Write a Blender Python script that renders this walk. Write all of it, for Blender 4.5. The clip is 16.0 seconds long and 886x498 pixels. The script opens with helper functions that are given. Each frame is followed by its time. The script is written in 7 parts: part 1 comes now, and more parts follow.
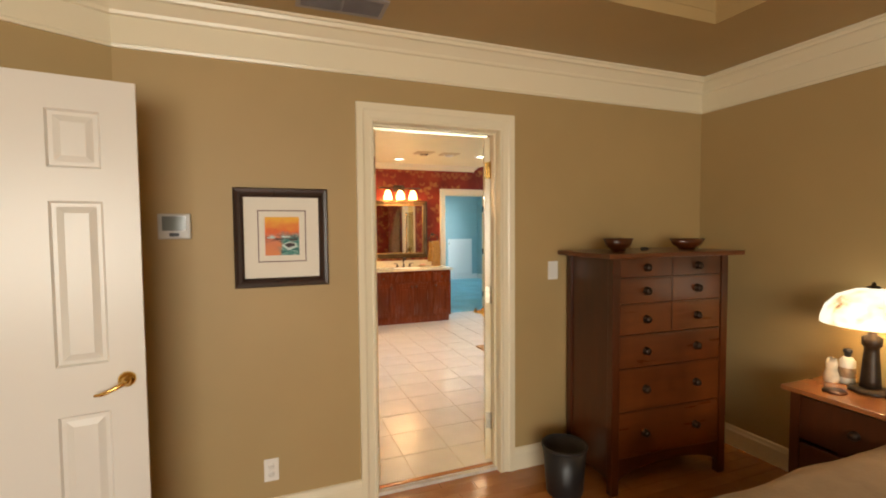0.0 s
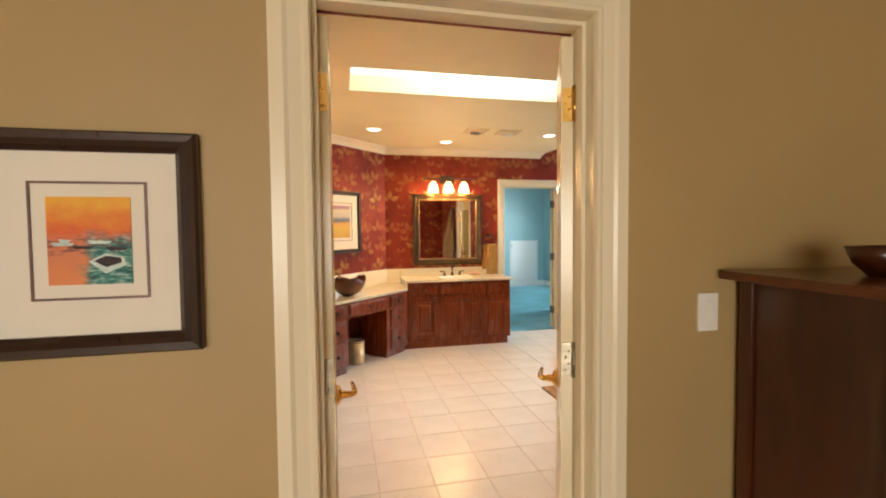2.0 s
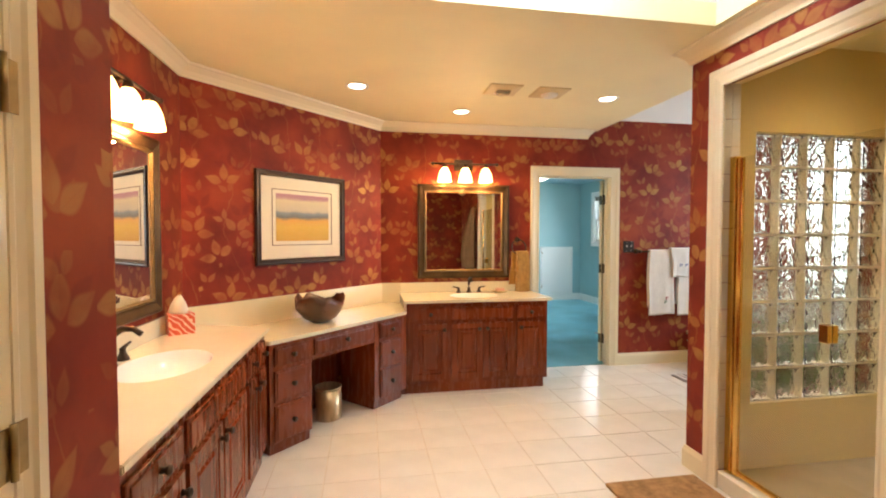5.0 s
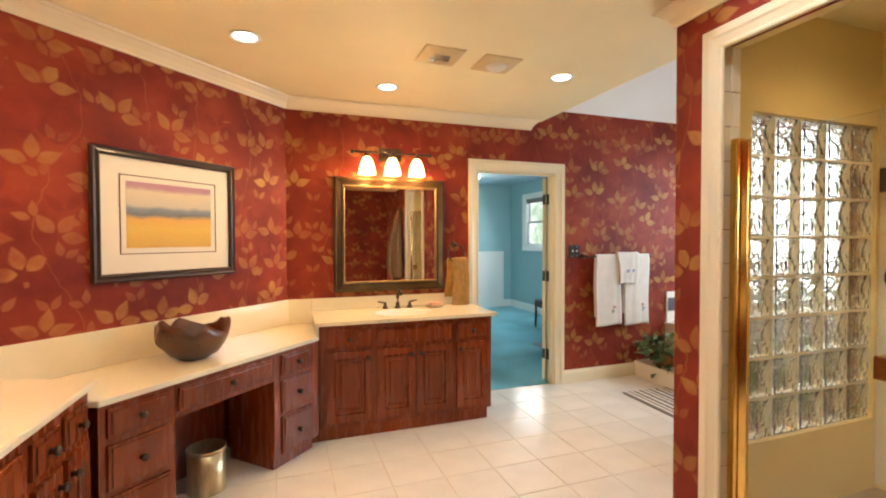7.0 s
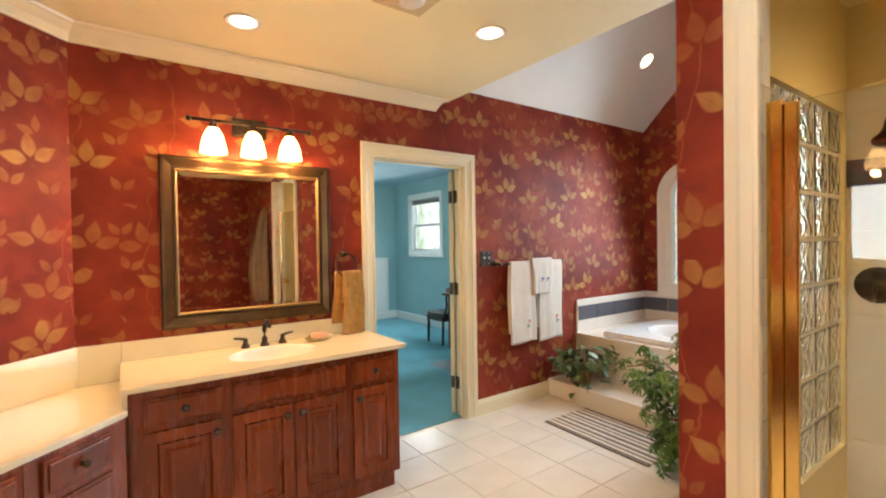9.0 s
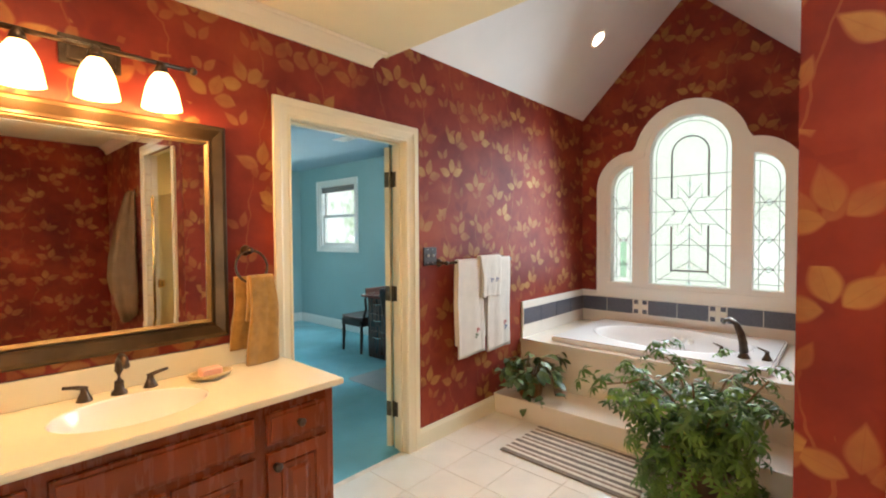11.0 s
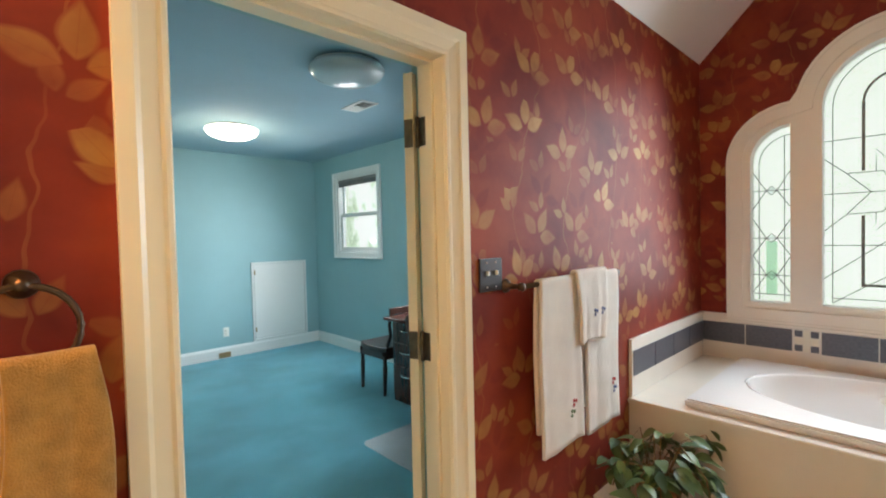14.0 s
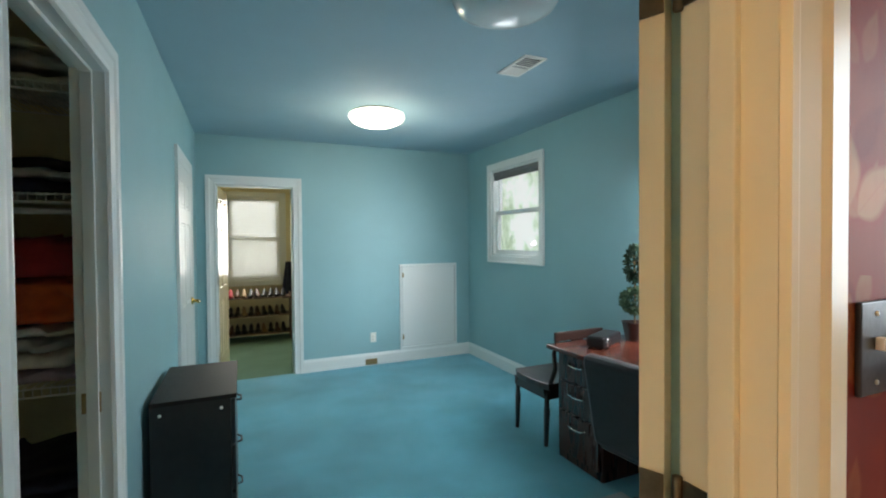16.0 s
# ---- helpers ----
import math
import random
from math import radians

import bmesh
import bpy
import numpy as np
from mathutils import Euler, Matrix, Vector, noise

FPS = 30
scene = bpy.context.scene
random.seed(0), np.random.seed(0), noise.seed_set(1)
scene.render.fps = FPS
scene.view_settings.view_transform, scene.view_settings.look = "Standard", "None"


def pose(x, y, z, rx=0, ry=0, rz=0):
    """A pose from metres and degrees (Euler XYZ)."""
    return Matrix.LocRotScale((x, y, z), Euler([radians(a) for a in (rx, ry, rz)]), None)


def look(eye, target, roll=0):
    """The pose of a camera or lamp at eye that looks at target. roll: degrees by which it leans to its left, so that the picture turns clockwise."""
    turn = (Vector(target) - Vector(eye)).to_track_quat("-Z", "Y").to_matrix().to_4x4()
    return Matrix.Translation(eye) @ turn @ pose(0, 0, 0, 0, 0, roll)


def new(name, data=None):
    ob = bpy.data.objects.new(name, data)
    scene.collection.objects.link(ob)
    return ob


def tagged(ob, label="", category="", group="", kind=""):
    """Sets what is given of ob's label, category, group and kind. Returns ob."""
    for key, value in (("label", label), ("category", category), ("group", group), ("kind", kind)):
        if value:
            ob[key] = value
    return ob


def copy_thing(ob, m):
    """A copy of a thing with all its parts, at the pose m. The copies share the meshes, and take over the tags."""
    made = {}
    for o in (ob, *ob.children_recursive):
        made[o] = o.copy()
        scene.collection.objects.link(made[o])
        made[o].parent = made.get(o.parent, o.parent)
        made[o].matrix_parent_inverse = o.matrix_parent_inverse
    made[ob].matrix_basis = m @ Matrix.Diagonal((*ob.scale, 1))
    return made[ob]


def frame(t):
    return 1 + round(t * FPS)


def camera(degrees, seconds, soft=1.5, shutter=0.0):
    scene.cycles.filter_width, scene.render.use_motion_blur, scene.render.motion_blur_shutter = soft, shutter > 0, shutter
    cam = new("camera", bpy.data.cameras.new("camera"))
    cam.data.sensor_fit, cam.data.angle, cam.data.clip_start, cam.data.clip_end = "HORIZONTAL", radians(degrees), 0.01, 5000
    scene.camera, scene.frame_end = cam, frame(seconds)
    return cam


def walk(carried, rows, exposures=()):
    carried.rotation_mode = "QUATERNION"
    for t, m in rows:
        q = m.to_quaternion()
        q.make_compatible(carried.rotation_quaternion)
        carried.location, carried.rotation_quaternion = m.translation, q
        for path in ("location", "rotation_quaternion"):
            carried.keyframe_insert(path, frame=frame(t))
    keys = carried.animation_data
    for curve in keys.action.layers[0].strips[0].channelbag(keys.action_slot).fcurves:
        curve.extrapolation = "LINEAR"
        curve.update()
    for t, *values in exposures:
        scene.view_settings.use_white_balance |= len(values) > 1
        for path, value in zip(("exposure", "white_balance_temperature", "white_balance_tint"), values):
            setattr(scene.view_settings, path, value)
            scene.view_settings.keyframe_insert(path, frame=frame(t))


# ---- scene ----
cam = camera(89.1, 16.0, soft=2.0)
METRES, EYE, TILT, LEAN, TURN = 7.76, 1.455, 0.0, 0.0, -20.7
ROWS = [
    (0.0, -0.0031, 0.0069, 0.0016, -0.34, -2.61, 0.47),
    (0.5, 0.0035, 0.0549, 0.0011, 1.63, -2.56, 0.71),
    (1.0, 0.0071, 0.1004, -0.0017, 3.54, -2.16, 0.66),
    (1.5, 0.0109, 0.1438, -0.0012, 5.78, -2.21, 0.48),
    (2.0, 0.0108, 0.1847, -0.0004, 7.94, -2.42, 0.56),
    (2.5, 0.0088, 0.2218, 0.0005, 9.45, -2.26, 0.33),
    (3.0, 0.0076, 0.2578, 0.001, 10.71, -1.92, 0.33),
    (3.5, 0.0089, 0.2931, 0.0005, 12.16, -1.74, 0.3),
    (6.0, -0.0147, 0.4226, -0.0062, 7.57, -1.79, -0.44),
    (6.5, -0.0176, 0.4462, -0.0054, 4.58, -1.58, -0.3),
    (7.0, -0.0204, 0.4723, -0.0049, 1.4, -1.23, 0.14),
    (7.5, -0.0239, 0.4999, -0.0043, -2.57, -1.17, 0.55),
    (8.0, -0.0279, 0.5293, -0.0031, -6.87, -0.96, 0.65),
    (8.5, -0.0308, 0.5585, -0.003, -11.0, -0.8, 0.59),
    (9.0, -0.0355, 0.5895, -0.0028, -14.7, -0.81, 0.86),
    (9.5, -0.0457, 0.618, -0.0042, -18.9, -0.83, 0.51),
    (10.0, -0.0481, 0.6395, -0.0035, -22.06, -1.26, 0.43),
    (12.5, -0.0092, 0.7689, -0.001, -31.01, -1.67, 0.23),
    (13.0, 0.0039, 0.7965, -0.0006, -29.19, -1.76, 0.74),
    (13.5, 0.0178, 0.8289, -0.0011, -26.35, -1.61, 0.99),
    (14.0, 0.0278, 0.8572, -0.0021, -22.94, -1.55, 1.29),
    (14.5, 0.0369, 0.8843, 0.0003, -18.61, -1.51, 1.46),
    (15.0, 0.0427, 0.9131, -0.0011, -13.61, -1.22, 1.26),
    (15.5, 0.0482, 0.9447, -0.0006, -8.38, -1.03, 0.77),
    (16.0, 0.0516, 0.9729, -0.002, -3.29, -1.05, 0.47),
]
walk(cam, [(t, pose(0, 0, EYE, TILT, LEAN, TURN) @ pose(METRES * x, METRES * y, METRES * z, 90 + pitch, roll, yaw)) for t, x, y, z, yaw, pitch, roll in ROWS], [(0.0, 0.0), (9.0, 0.05), (12.5, -0.08), (13.5, -0.14), (14.5, -0.28), (15.5, -0.48), (16.0, -0.42)])

# ---- light ----
world = bpy.data.worlds.new("sky_world")
scene.world = world
world.use_nodes = True
_n, _l = world.node_tree.nodes, world.node_tree.links
_sky = _n.new("ShaderNodeTexSky")
_sky.sky_type, _sky.sun_disc = "NISHITA", False
_sky.sun_elevation, _sky.sun_rotation = radians(48), radians(200)
_l.new(_sky.outputs[0], _n["Background"].inputs[0])
_n["Background"].inputs[1].default_value = 0.12


def lamp(kind, name, m, power, color=(1, 1, 1), size=0.1, size_y=None, angle=120, blend=0.6):
    """A lamp at the pose m."""
    d = bpy.data.lights.new(name, kind)
    d.energy, d.color = power, color
    if kind == "AREA":
        d.shape, d.size, d.size_y = "RECTANGLE", size, size_y or size
    else:
        d.shadow_soft_size = size
    if kind == "SPOT":
        d.spot_size, d.spot_blend = radians(angle), blend
    ob = new(name, d)
    ob.matrix_world = m
    return ob


sun = bpy.data.lights.new("sun", "SUN")
sun.energy, sun.angle, sun.color = 2.0, radians(8), (1.0, 0.95, 0.88)
new("sun", sun).matrix_world = look((0, -20, 20), (0, 0, 0))

WARM, DAY = (1.0, 0.69, 0.35), (0.9, 0.95, 1.0)
# daylight standing in the openings
lamp("AREA", "daylight_bay", look((5.99, 6.2, 1.72), (4.99, 6.2, 1.42)), 46, (0.78, 0.91, 1.0), 1.5, 1.45).data.spread = radians(140)
lamp("AREA", "daylight_skylight", look((1.75, 4.63, 3.28), (1.6, 4.63, 0)), 132, (0.94, 0.97, 1.0), 2.0, 0.48)
lamp("AREA", "daylight_office", look((5.50, 8.57, 1.62), (3.9, 9.9, -0.1)), 36, DAY, 0.8, 0.9)
lamp("AREA", "daylight_office_sky", look((6.02, 7.68, 2.12), (4.6, 12.0, 0.8)), 215, DAY, 0.4, 0.3)
lamp("AREA", "daylight_office_window", look((5.55, 11.0, 1.72), (3.5, 10.6, 0.9)), 12, DAY, 0.7, 0.7)
lamp("AREA", "daylight_closet", look((3.21, 14.56, 1.5), (3.21, 12.5, 1.4)), 18, (0.96, 0.98, 1.0), 0.8, 1.3)
lamp("AREA", "daylight_closet_inner", look((3.21, 14.25, 1.5), (3.21, 12.5, 1.2)), 17, (1.0, 0.96, 0.87), 0.7, 1.1)
lamp("AREA", "daylight_bedroom", look((-0.75, -2.8, 1.3), (0.4, 2.4, 1.2)), 138, (1.0, 0.93, 0.80), 2.4, 1.4)
# last two unseen, added to light the door leaves and the shower
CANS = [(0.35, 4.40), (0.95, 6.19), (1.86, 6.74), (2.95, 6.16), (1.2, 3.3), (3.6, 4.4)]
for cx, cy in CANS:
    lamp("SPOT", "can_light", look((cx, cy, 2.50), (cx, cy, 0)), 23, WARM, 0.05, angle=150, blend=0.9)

# ---- materials ----
def nodes(name):
    m = bpy.data.materials.new(name)
    m.use_nodes = True
    t = m.node_tree
    return m, t.nodes, t.links, t.nodes["Principled BSDF"]


def mth(n, l, op, a, b=None, c=None):
    q = n.new("ShaderNodeMath")
    q.operation = op
    for k, v in enumerate((a, b, c)):
        if v is None:
            continue
        if isinstance(v, (int, float)):
            q.inputs[k].default_value = v
        else:
            l.new(v, q.inputs[k])
    return q.outputs[0]


def ramp(n, l, fac, stops):
    r = n.new("ShaderNodeValToRGB")
    e = r.color_ramp.elements
    while len(e) < len(stops):
        e.new(0.5)
    for k, (p, c) in enumerate(stops):
        e[k].position, e[k].color = p, (*c, 1)
    l.new(fac, r.inputs[0])
    return r.outputs[0]


def mixc(n, l, fac, a, b, mode="MIX"):
    q = n.new("ShaderNodeMix")
    q.data_type, q.blend_type = "RGBA", mode
    for k, v in ((0, fac), (6, a), (7, b)):
        if isinstance(v, (int, float)):
            q.inputs[k].default_value = v
        elif isinstance(v, tuple):
            q.inputs[k].default_value = (*v, 1)
        else:
            l.new(v, q.inputs[k])
    return q.outputs[2]


def tex(n, l, scale, stretch=(1, 1, 1), detail=4.0, uv=False, rough=0.55):
    c = n.new("ShaderNodeTexCoord")
    g = n.new("ShaderNodeMapping")
    g.inputs["Scale"].default_value = stretch
    l.new(c.outputs["UV" if uv else "Object"], g.inputs[0])
    t = n.new("ShaderNodeTexNoise")
    t.inputs["Scale"].default_value, t.inputs["Detail"].default_value, t.inputs["Roughness"].default_value = scale, detail, rough
    l.new(g.outputs[0], t.inputs[0])
    return t.outputs[0]


def bump(n, l, b, h, strength=0.2, dist=0.01):
    q = n.new("ShaderNodeBump")
    q.inputs["Strength"].default_value, q.inputs["Distance"].default_value = strength, dist
    l.new(h, q.inputs["Height"])
    l.new(q.outputs[0], b.inputs["Normal"])


def plain(name, col, rough=0.5, metal=0.0, vary=0.12, scale=6.0, bumpy=0.08, bscale=90.0, stretch=(1, 1, 1), spec=0.5, coat=0.0, sheen=0.0):
    """A surface with broad tone variation and fine relief."""
    m, n, l, b = nodes(name)
    lo = tuple(c * (1 - vary) for c in col)
    hi = tuple(min(1, c * (1 + vary)) for c in col)
    l.new(ramp(n, l, tex(n, l, scale, stretch), [(0.3, lo), (0.7, hi)]), b.inputs["Base Color"])
    b.inputs["Metallic"].default_value = metal
    b.inputs["Specular IOR Level"].default_value = spec
    b.inputs["Coat Weight"].default_value = coat
    b.inputs["Sheen Weight"].default_value = sheen
    fine = tex(n, l, bscale, stretch, 3.0)
    if bumpy:
        l.new(mth(n, l, "MULTIPLY_ADD", fine, 0.16, rough - 0.08), b.inputs["Roughness"])
    else:
        b.inputs["Roughness"].default_value = rough
    if bumpy:
        bump(n, l, b, fine, bumpy, 0.004)
    return m


def glow(name, col, strength):
    m, n, l, b = nodes(name)
    b.inputs["Base Color"].default_value = (*col, 1)
    b.inputs["Emission Color"].default_value = (*col, 1)
    b.inputs["Emission Strength"].default_value = strength
    b.inputs["Roughness"].default_value = 0.35
    return m


def glass(name, tint=(1, 1, 1), rough=0.0, wavy=0.0, ior=1.45, scale=20.0):
    m, n, l, b = nodes(name)
    b.inputs["Base Color"].default_value = (*tint, 1)
    b.inputs["Transmission Weight"].default_value = 1.0
    b.inputs["Roughness"].default_value, b.inputs["IOR"].default_value = rough, ior
    if wavy:
        bump(n, l, b, tex(n, l, scale, detail=1.5), wavy, 0.03)
    return m


def wood(name, dark, light, rough=0.35, along=(1, 1, 0.12), scale=9.0, coat=0.2, streak=0.10):
    """Stained wood with grain along one axis and darker blotches; each piece a shade of its own."""
    m, n, l, b = nodes(name)
    g = tex(n, l, scale * 3.2, along, 6.0, rough=0.65)
    blot = tex(n, l, 2.6, (1, 1, 0.5), 3.0)
    info = n.new("ShaderNodeObjectInfo")
    f = mth(n, l, "MULTIPLY_ADD", blot, 0.55, mth(n, l, "MULTIPLY_ADD", info.outputs["Random"], 0.10, -0.08))
    f = mth(n, l, "MULTIPLY_ADD", g, streak, mth(n, l, "ADD", f, 0.24 - streak * 0.5))
    l.new(ramp(n, l, f, [(0.28, dark), (0.72, light)]), b.inputs["Base Color"])
    l.new(mth(n, l, "MULTIPLY_ADD", g, 0.18, rough - 0.09), b.inputs["Roughness"])
    b.inputs["Coat Weight"].default_value, b.inputs["Coat Roughness"].default_value = coat, 0.2
    bump(n, l, b, g, 0.03, 0.002)
    return m


def leaf_mask(n, l, uv, scale, offset, turn, length, width):
    """One printed leaf in each cell of a jittered grid: 0 to 1."""
    mp = n.new("ShaderNodeMapping")
    mp.inputs["Location"].default_value = (*offset, 0)
    mp.inputs["Scale"].default_value = (scale, scale, 0)
    l.new(uv, mp.inputs[0])
    v = n.new("ShaderNodeTexVoronoi")
    v.voronoi_dimensions, v.inputs["Scale"].default_value, v.inputs["Randomness"].default_value = "2D", 1.0, 0.55
    l.new(mp.outputs[0], v.inputs["Vector"])
    d = n.new("ShaderNodeVectorMath")
    d.operation = "SUBTRACT"
    l.new(mp.outputs[0], d.inputs[0])
    l.new(v.outputs["Position"], d.inputs[1])
    sep = n.new("ShaderNodeSeparateColor")
    l.new(v.outputs["Color"], sep.inputs[0])
    base = mth(n, l, "MULTIPLY_ADD", sep.outputs[0], 1.1, -0.55)
    out = None
    for a in turn:
        r = n.new("ShaderNodeVectorRotate")
        r.rotation_type = "Z_AXIS"
        l.new(d.outputs[0], r.inputs[0])
        l.new(mth(n, l, "ADD", base, a), r.inputs["Angle"])
        s = n.new("ShaderNodeSeparateXYZ")
        l.new(r.outputs[0], s.inputs[0])
        t = mth(n, l, "DIVIDE", mth(n, l, "SUBTRACT", s.outputs[0], length * 0.62), length * 0.5)
        edge = mth(n, l, "SUBTRACT", 1.0, mth(n, l, "MULTIPLY", t, t))
        edge = mth(n, l, "MULTIPLY", edge, mth(n, l, "MULTIPLY_ADD", t, -0.55, 0.95))
        inside = mth(n, l, "SUBTRACT", mth(n, l, "MULTIPLY", edge, width), mth(n, l, "ABSOLUTE", s.outputs[1]))
        vein = mth(n, l, "MULTIPLY", mth(n, l, "LESS_THAN", mth(n, l, "ABSOLUTE", s.outputs[1]), 0.005), 0.14)
        k = mth(n, l, "SUBTRACT", mth(n, l, "MINIMUM", mth(n, l, "MAXIMUM", mth(n, l, "MULTIPLY", inside, 26), 0), 1), vein)
        out = k if out is None else mth(n, l, "MAXIMUM", out, k)
    return mth(n, l, "MULTIPLY", out, mth(n, l, "MULTIPLY_ADD", sep.outputs[1], 0.5, 0.55))


def wallpaper():
    m, n, l, b = nodes("leaf_wallpaper")
    c = n.new("ShaderNodeTexCoord")
    uv = c.outputs["UV"]
    cloud = tex(n, l, 2.2, uv=True, detail=5.0)
    fine = tex(n, l, 60, uv=True, detail=3.0)
    base = ramp(n, l, cloud, [(0.3, (0.145, 0.020, 0.016)), (0.52, (0.24, 0.036, 0.022)), (0.72, (0.33, 0.062, 0.027))])
    dark = leaf_mask(n, l, uv, 3.4, (7.3, 2.1), (-1.5, -0.3, -2.8), 0.42, 0.10)
    base = mixc(n, l, mth(n, l, "MULTIPLY", dark, 0.35), base, (0.15, 0.016, 0.02))
    a = leaf_mask(n, l, uv, 3.5, (0.0, 0.0), (-1.45, -0.35, -2.75), 0.46, 0.125)
    a2 = leaf_mask(n, l, uv, 4.9, (3.7, 5.9), (-1.1, -2.3), 0.44, 0.11)
    gold = mth(n, l, "MAXIMUM", a, mth(n, l, "MULTIPLY", a2, 0.62))
    sp = n.new("ShaderNodeSeparateXYZ")
    l.new(uv, sp.inputs[0])
    sway = mth(n, l, "MULTIPLY", mth(n, l, "SINE", mth(n, l, "MULTIPLY", sp.outputs[1], 5.3)), 0.06)
    sway = mth(n, l, "ADD", sway, mth(n, l, "MULTIPLY", tex(n, l, 1.6, uv=True), 0.35))
    lane = mth(n, l, "FRACT", mth(n, l, "DIVIDE", mth(n, l, "ADD", sp.outputs[0], sway), 0.37))
    vine = mth(n, l, "MULTIPLY", mth(n, l, "LESS_THAN", mth(n, l, "ABSOLUTE", mth(n, l, "SUBTRACT", lane, 0.5)), 0.010), 0.26)
    gold = mth(n, l, "MAXIMUM", gold, vine)
    worn = mth(n, l, "MULTIPLY", gold, mth(n, l, "MAXIMUM", mth(n, l, "MULTIPLY_ADD", tex(n, l, 5, uv=True), 2.3, -0.5), 0.12))
    worn = mth(n, l, "MULTIPLY", mth(n, l, "MINIMUM", worn, 0.95), 0.85)
    col = mixc(n, l, worn, base, (0.46, 0.25, 0.075))
    l.new(col, b.inputs["Base Color"])
    l.new(mth(n, l, "MULTIPLY", worn, 0.22), b.inputs["Metallic"])
    b.inputs["Specular IOR Level"].default_value = 0.15
    l.new(mth(n, l, "MULTIPLY_ADD", worn, -0.10, 0.52), b.inputs["Roughness"])
    bump(n, l, b, fine, 0.05, 0.003)
    return m


def wall_paint(name, col, rough=0.55):
    return plain(name, col, rough, vary=0.05, scale=1.3, bumpy=0.06, bscale=140)


M_TAN = wall_paint("tan_wall_paint", (0.42, 0.30, 0.132))
M_CREAM = wall_paint("cream_ceiling_paint", (0.90, 0.83, 0.55))
M_WHITECEIL = wall_paint("white_ceiling_paint", (0.82, 0.80, 0.76))
M_BLUE = wall_paint("aqua_wall_paint", (0.265, 0.46, 0.50))
M_BLUECEIL = wall_paint("pale_aqua_ceiling_paint", (0.33, 0.48, 0.56), 0.8)
# M_TRIM and M_DOOR: white woodwork, with warm lamplight mixed into the paint colour
M_TRIM = plain("white_gloss_trim", (0.80, 0.73, 0.54), 0.28, vary=0.0, scale=0.7, bumpy=0.0, bscale=0.8)
# next three: less yellow copies of that woodwork, with daylight in the colour
M_OFFICETRIM = plain("daylit_office_trim", (0.74, 0.77, 0.76), 0.32, vary=0.0, scale=0.7, bumpy=0.0, bscale=0.8)
M_WINDOW = plain("daylit_window_paint", (0.86, 0.84, 0.76), 0.3, vary=0.02, scale=2, bumpy=0.0)
M_WHITEDOOR = plain("daylit_entry_door_paint", (0.70, 0.68, 0.62), 0.3, vary=0.0, scale=0.7, bumpy=0.0, bscale=0.8)
M_DOOR = plain("lamplit_door_paint", (0.82, 0.73, 0.50), 0.20, vary=0.0, scale=0.7, bumpy=0.0, bscale=0.8)
M_PAPER = wallpaper()
M_CARPET = plain("teal_carpet", (0.115, 0.40, 0.50), 0.95, vary=0.22, scale=1.7, bumpy=0.9, bscale=420, spec=0.1, sheen=0.3)
M_GREENCARPET = plain("green_carpet", (0.16, 0.27, 0.20), 0.95, vary=0.08, scale=3.0, bumpy=0.8, bscale=420, spec=0.1)
M_TILE = plain("cream_floor_tile", (0.77, 0.745, 0.70), 0.22, vary=0.06, scale=3.5, bumpy=0.05, bscale=25)
M_GROUT = plain("pale_grout", (0.66, 0.60, 0.52), 0.8, vary=0.15, scale=8)
M_SHOWERTILE = plain("white_shower_tile", (0.80, 0.75, 0.62), 0.36, vary=0.04, scale=4, bumpy=0.04, bscale=20)
M_SHOWERWALL = wall_paint("cream_yellow_shower_wall", (0.80, 0.66, 0.32), 0.55)
M_CHERRY = wood("cherry_cabinet", (0.060, 0.009, 0.003), (0.31, 0.060, 0.012), 0.27, coat=0.12, streak=0.11)
M_CHERRY.node_tree.nodes["Principled BSDF"].inputs["Specular IOR Level"].default_value = 0.35
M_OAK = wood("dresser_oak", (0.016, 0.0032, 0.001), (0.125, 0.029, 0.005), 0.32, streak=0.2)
M_OAKFACE = wood("drawer_oak", (0.032, 0.007, 0.002), (0.21, 0.057, 0.010), 0.30, (0.12, 1, 1), 7.0, streak=0.24)
M_FLOORWOOD = wood("red_oak_floor", (0.25, 0.08, 0.018), (0.54, 0.22, 0.06), 0.16, (0.1, 1, 1), 8.0, 0.5)
M_DARKWOOD = wood("espresso_wood", (0.012, 0.006, 0.005), (0.06, 0.025, 0.018), 0.35)
M_MARBLE = plain("cultured_marble", (0.81, 0.75, 0.57), 0.14, vary=0.04, scale=3, bumpy=0.0, coat=0.3)
M_TUB = plain("white_acrylic", (0.84, 0.83, 0.82), 0.12, vary=0.02, scale=2, bumpy=0.0, coat=0.4)
M_BRONZE = plain("oil_rubbed_bronze", (0.085, 0.062, 0.045), 0.35, 0.85, vary=0.3, scale=25, bumpy=0.03)
M_BRASS = plain("polished_brass", (0.78, 0.52, 0.16), 0.16, 1.0, vary=0.08, scale=18, bumpy=0.02)
M_OLDBRASS = plain("aged_brass", (0.36, 0.27, 0.13), 0.35, 1.0, vary=0.2, scale=30, bumpy=0.05)
M_BLACK = plain("black_plastic", (0.018, 0.017, 0.018), 0.4, vary=0.2)
M_SLATE = plain("slate_blue_tile", (0.095, 0.10, 0.125), 0.3, vary=0.25, scale=14, bumpy=0.1, bscale=40)
M_WHITE = plain("white_plastic", (0.8, 0.78, 0.72), 0.4, vary=0.03)

_mm, _mn, _ml, _mb = nodes("clear_mirror")
_mb.inputs["Base Color"].default_value, _mb.inputs["Metallic"].default_value, _mb.inputs["Roughness"].default_value = (0.88, 0.88, 0.87, 1), 1.0, 0.015
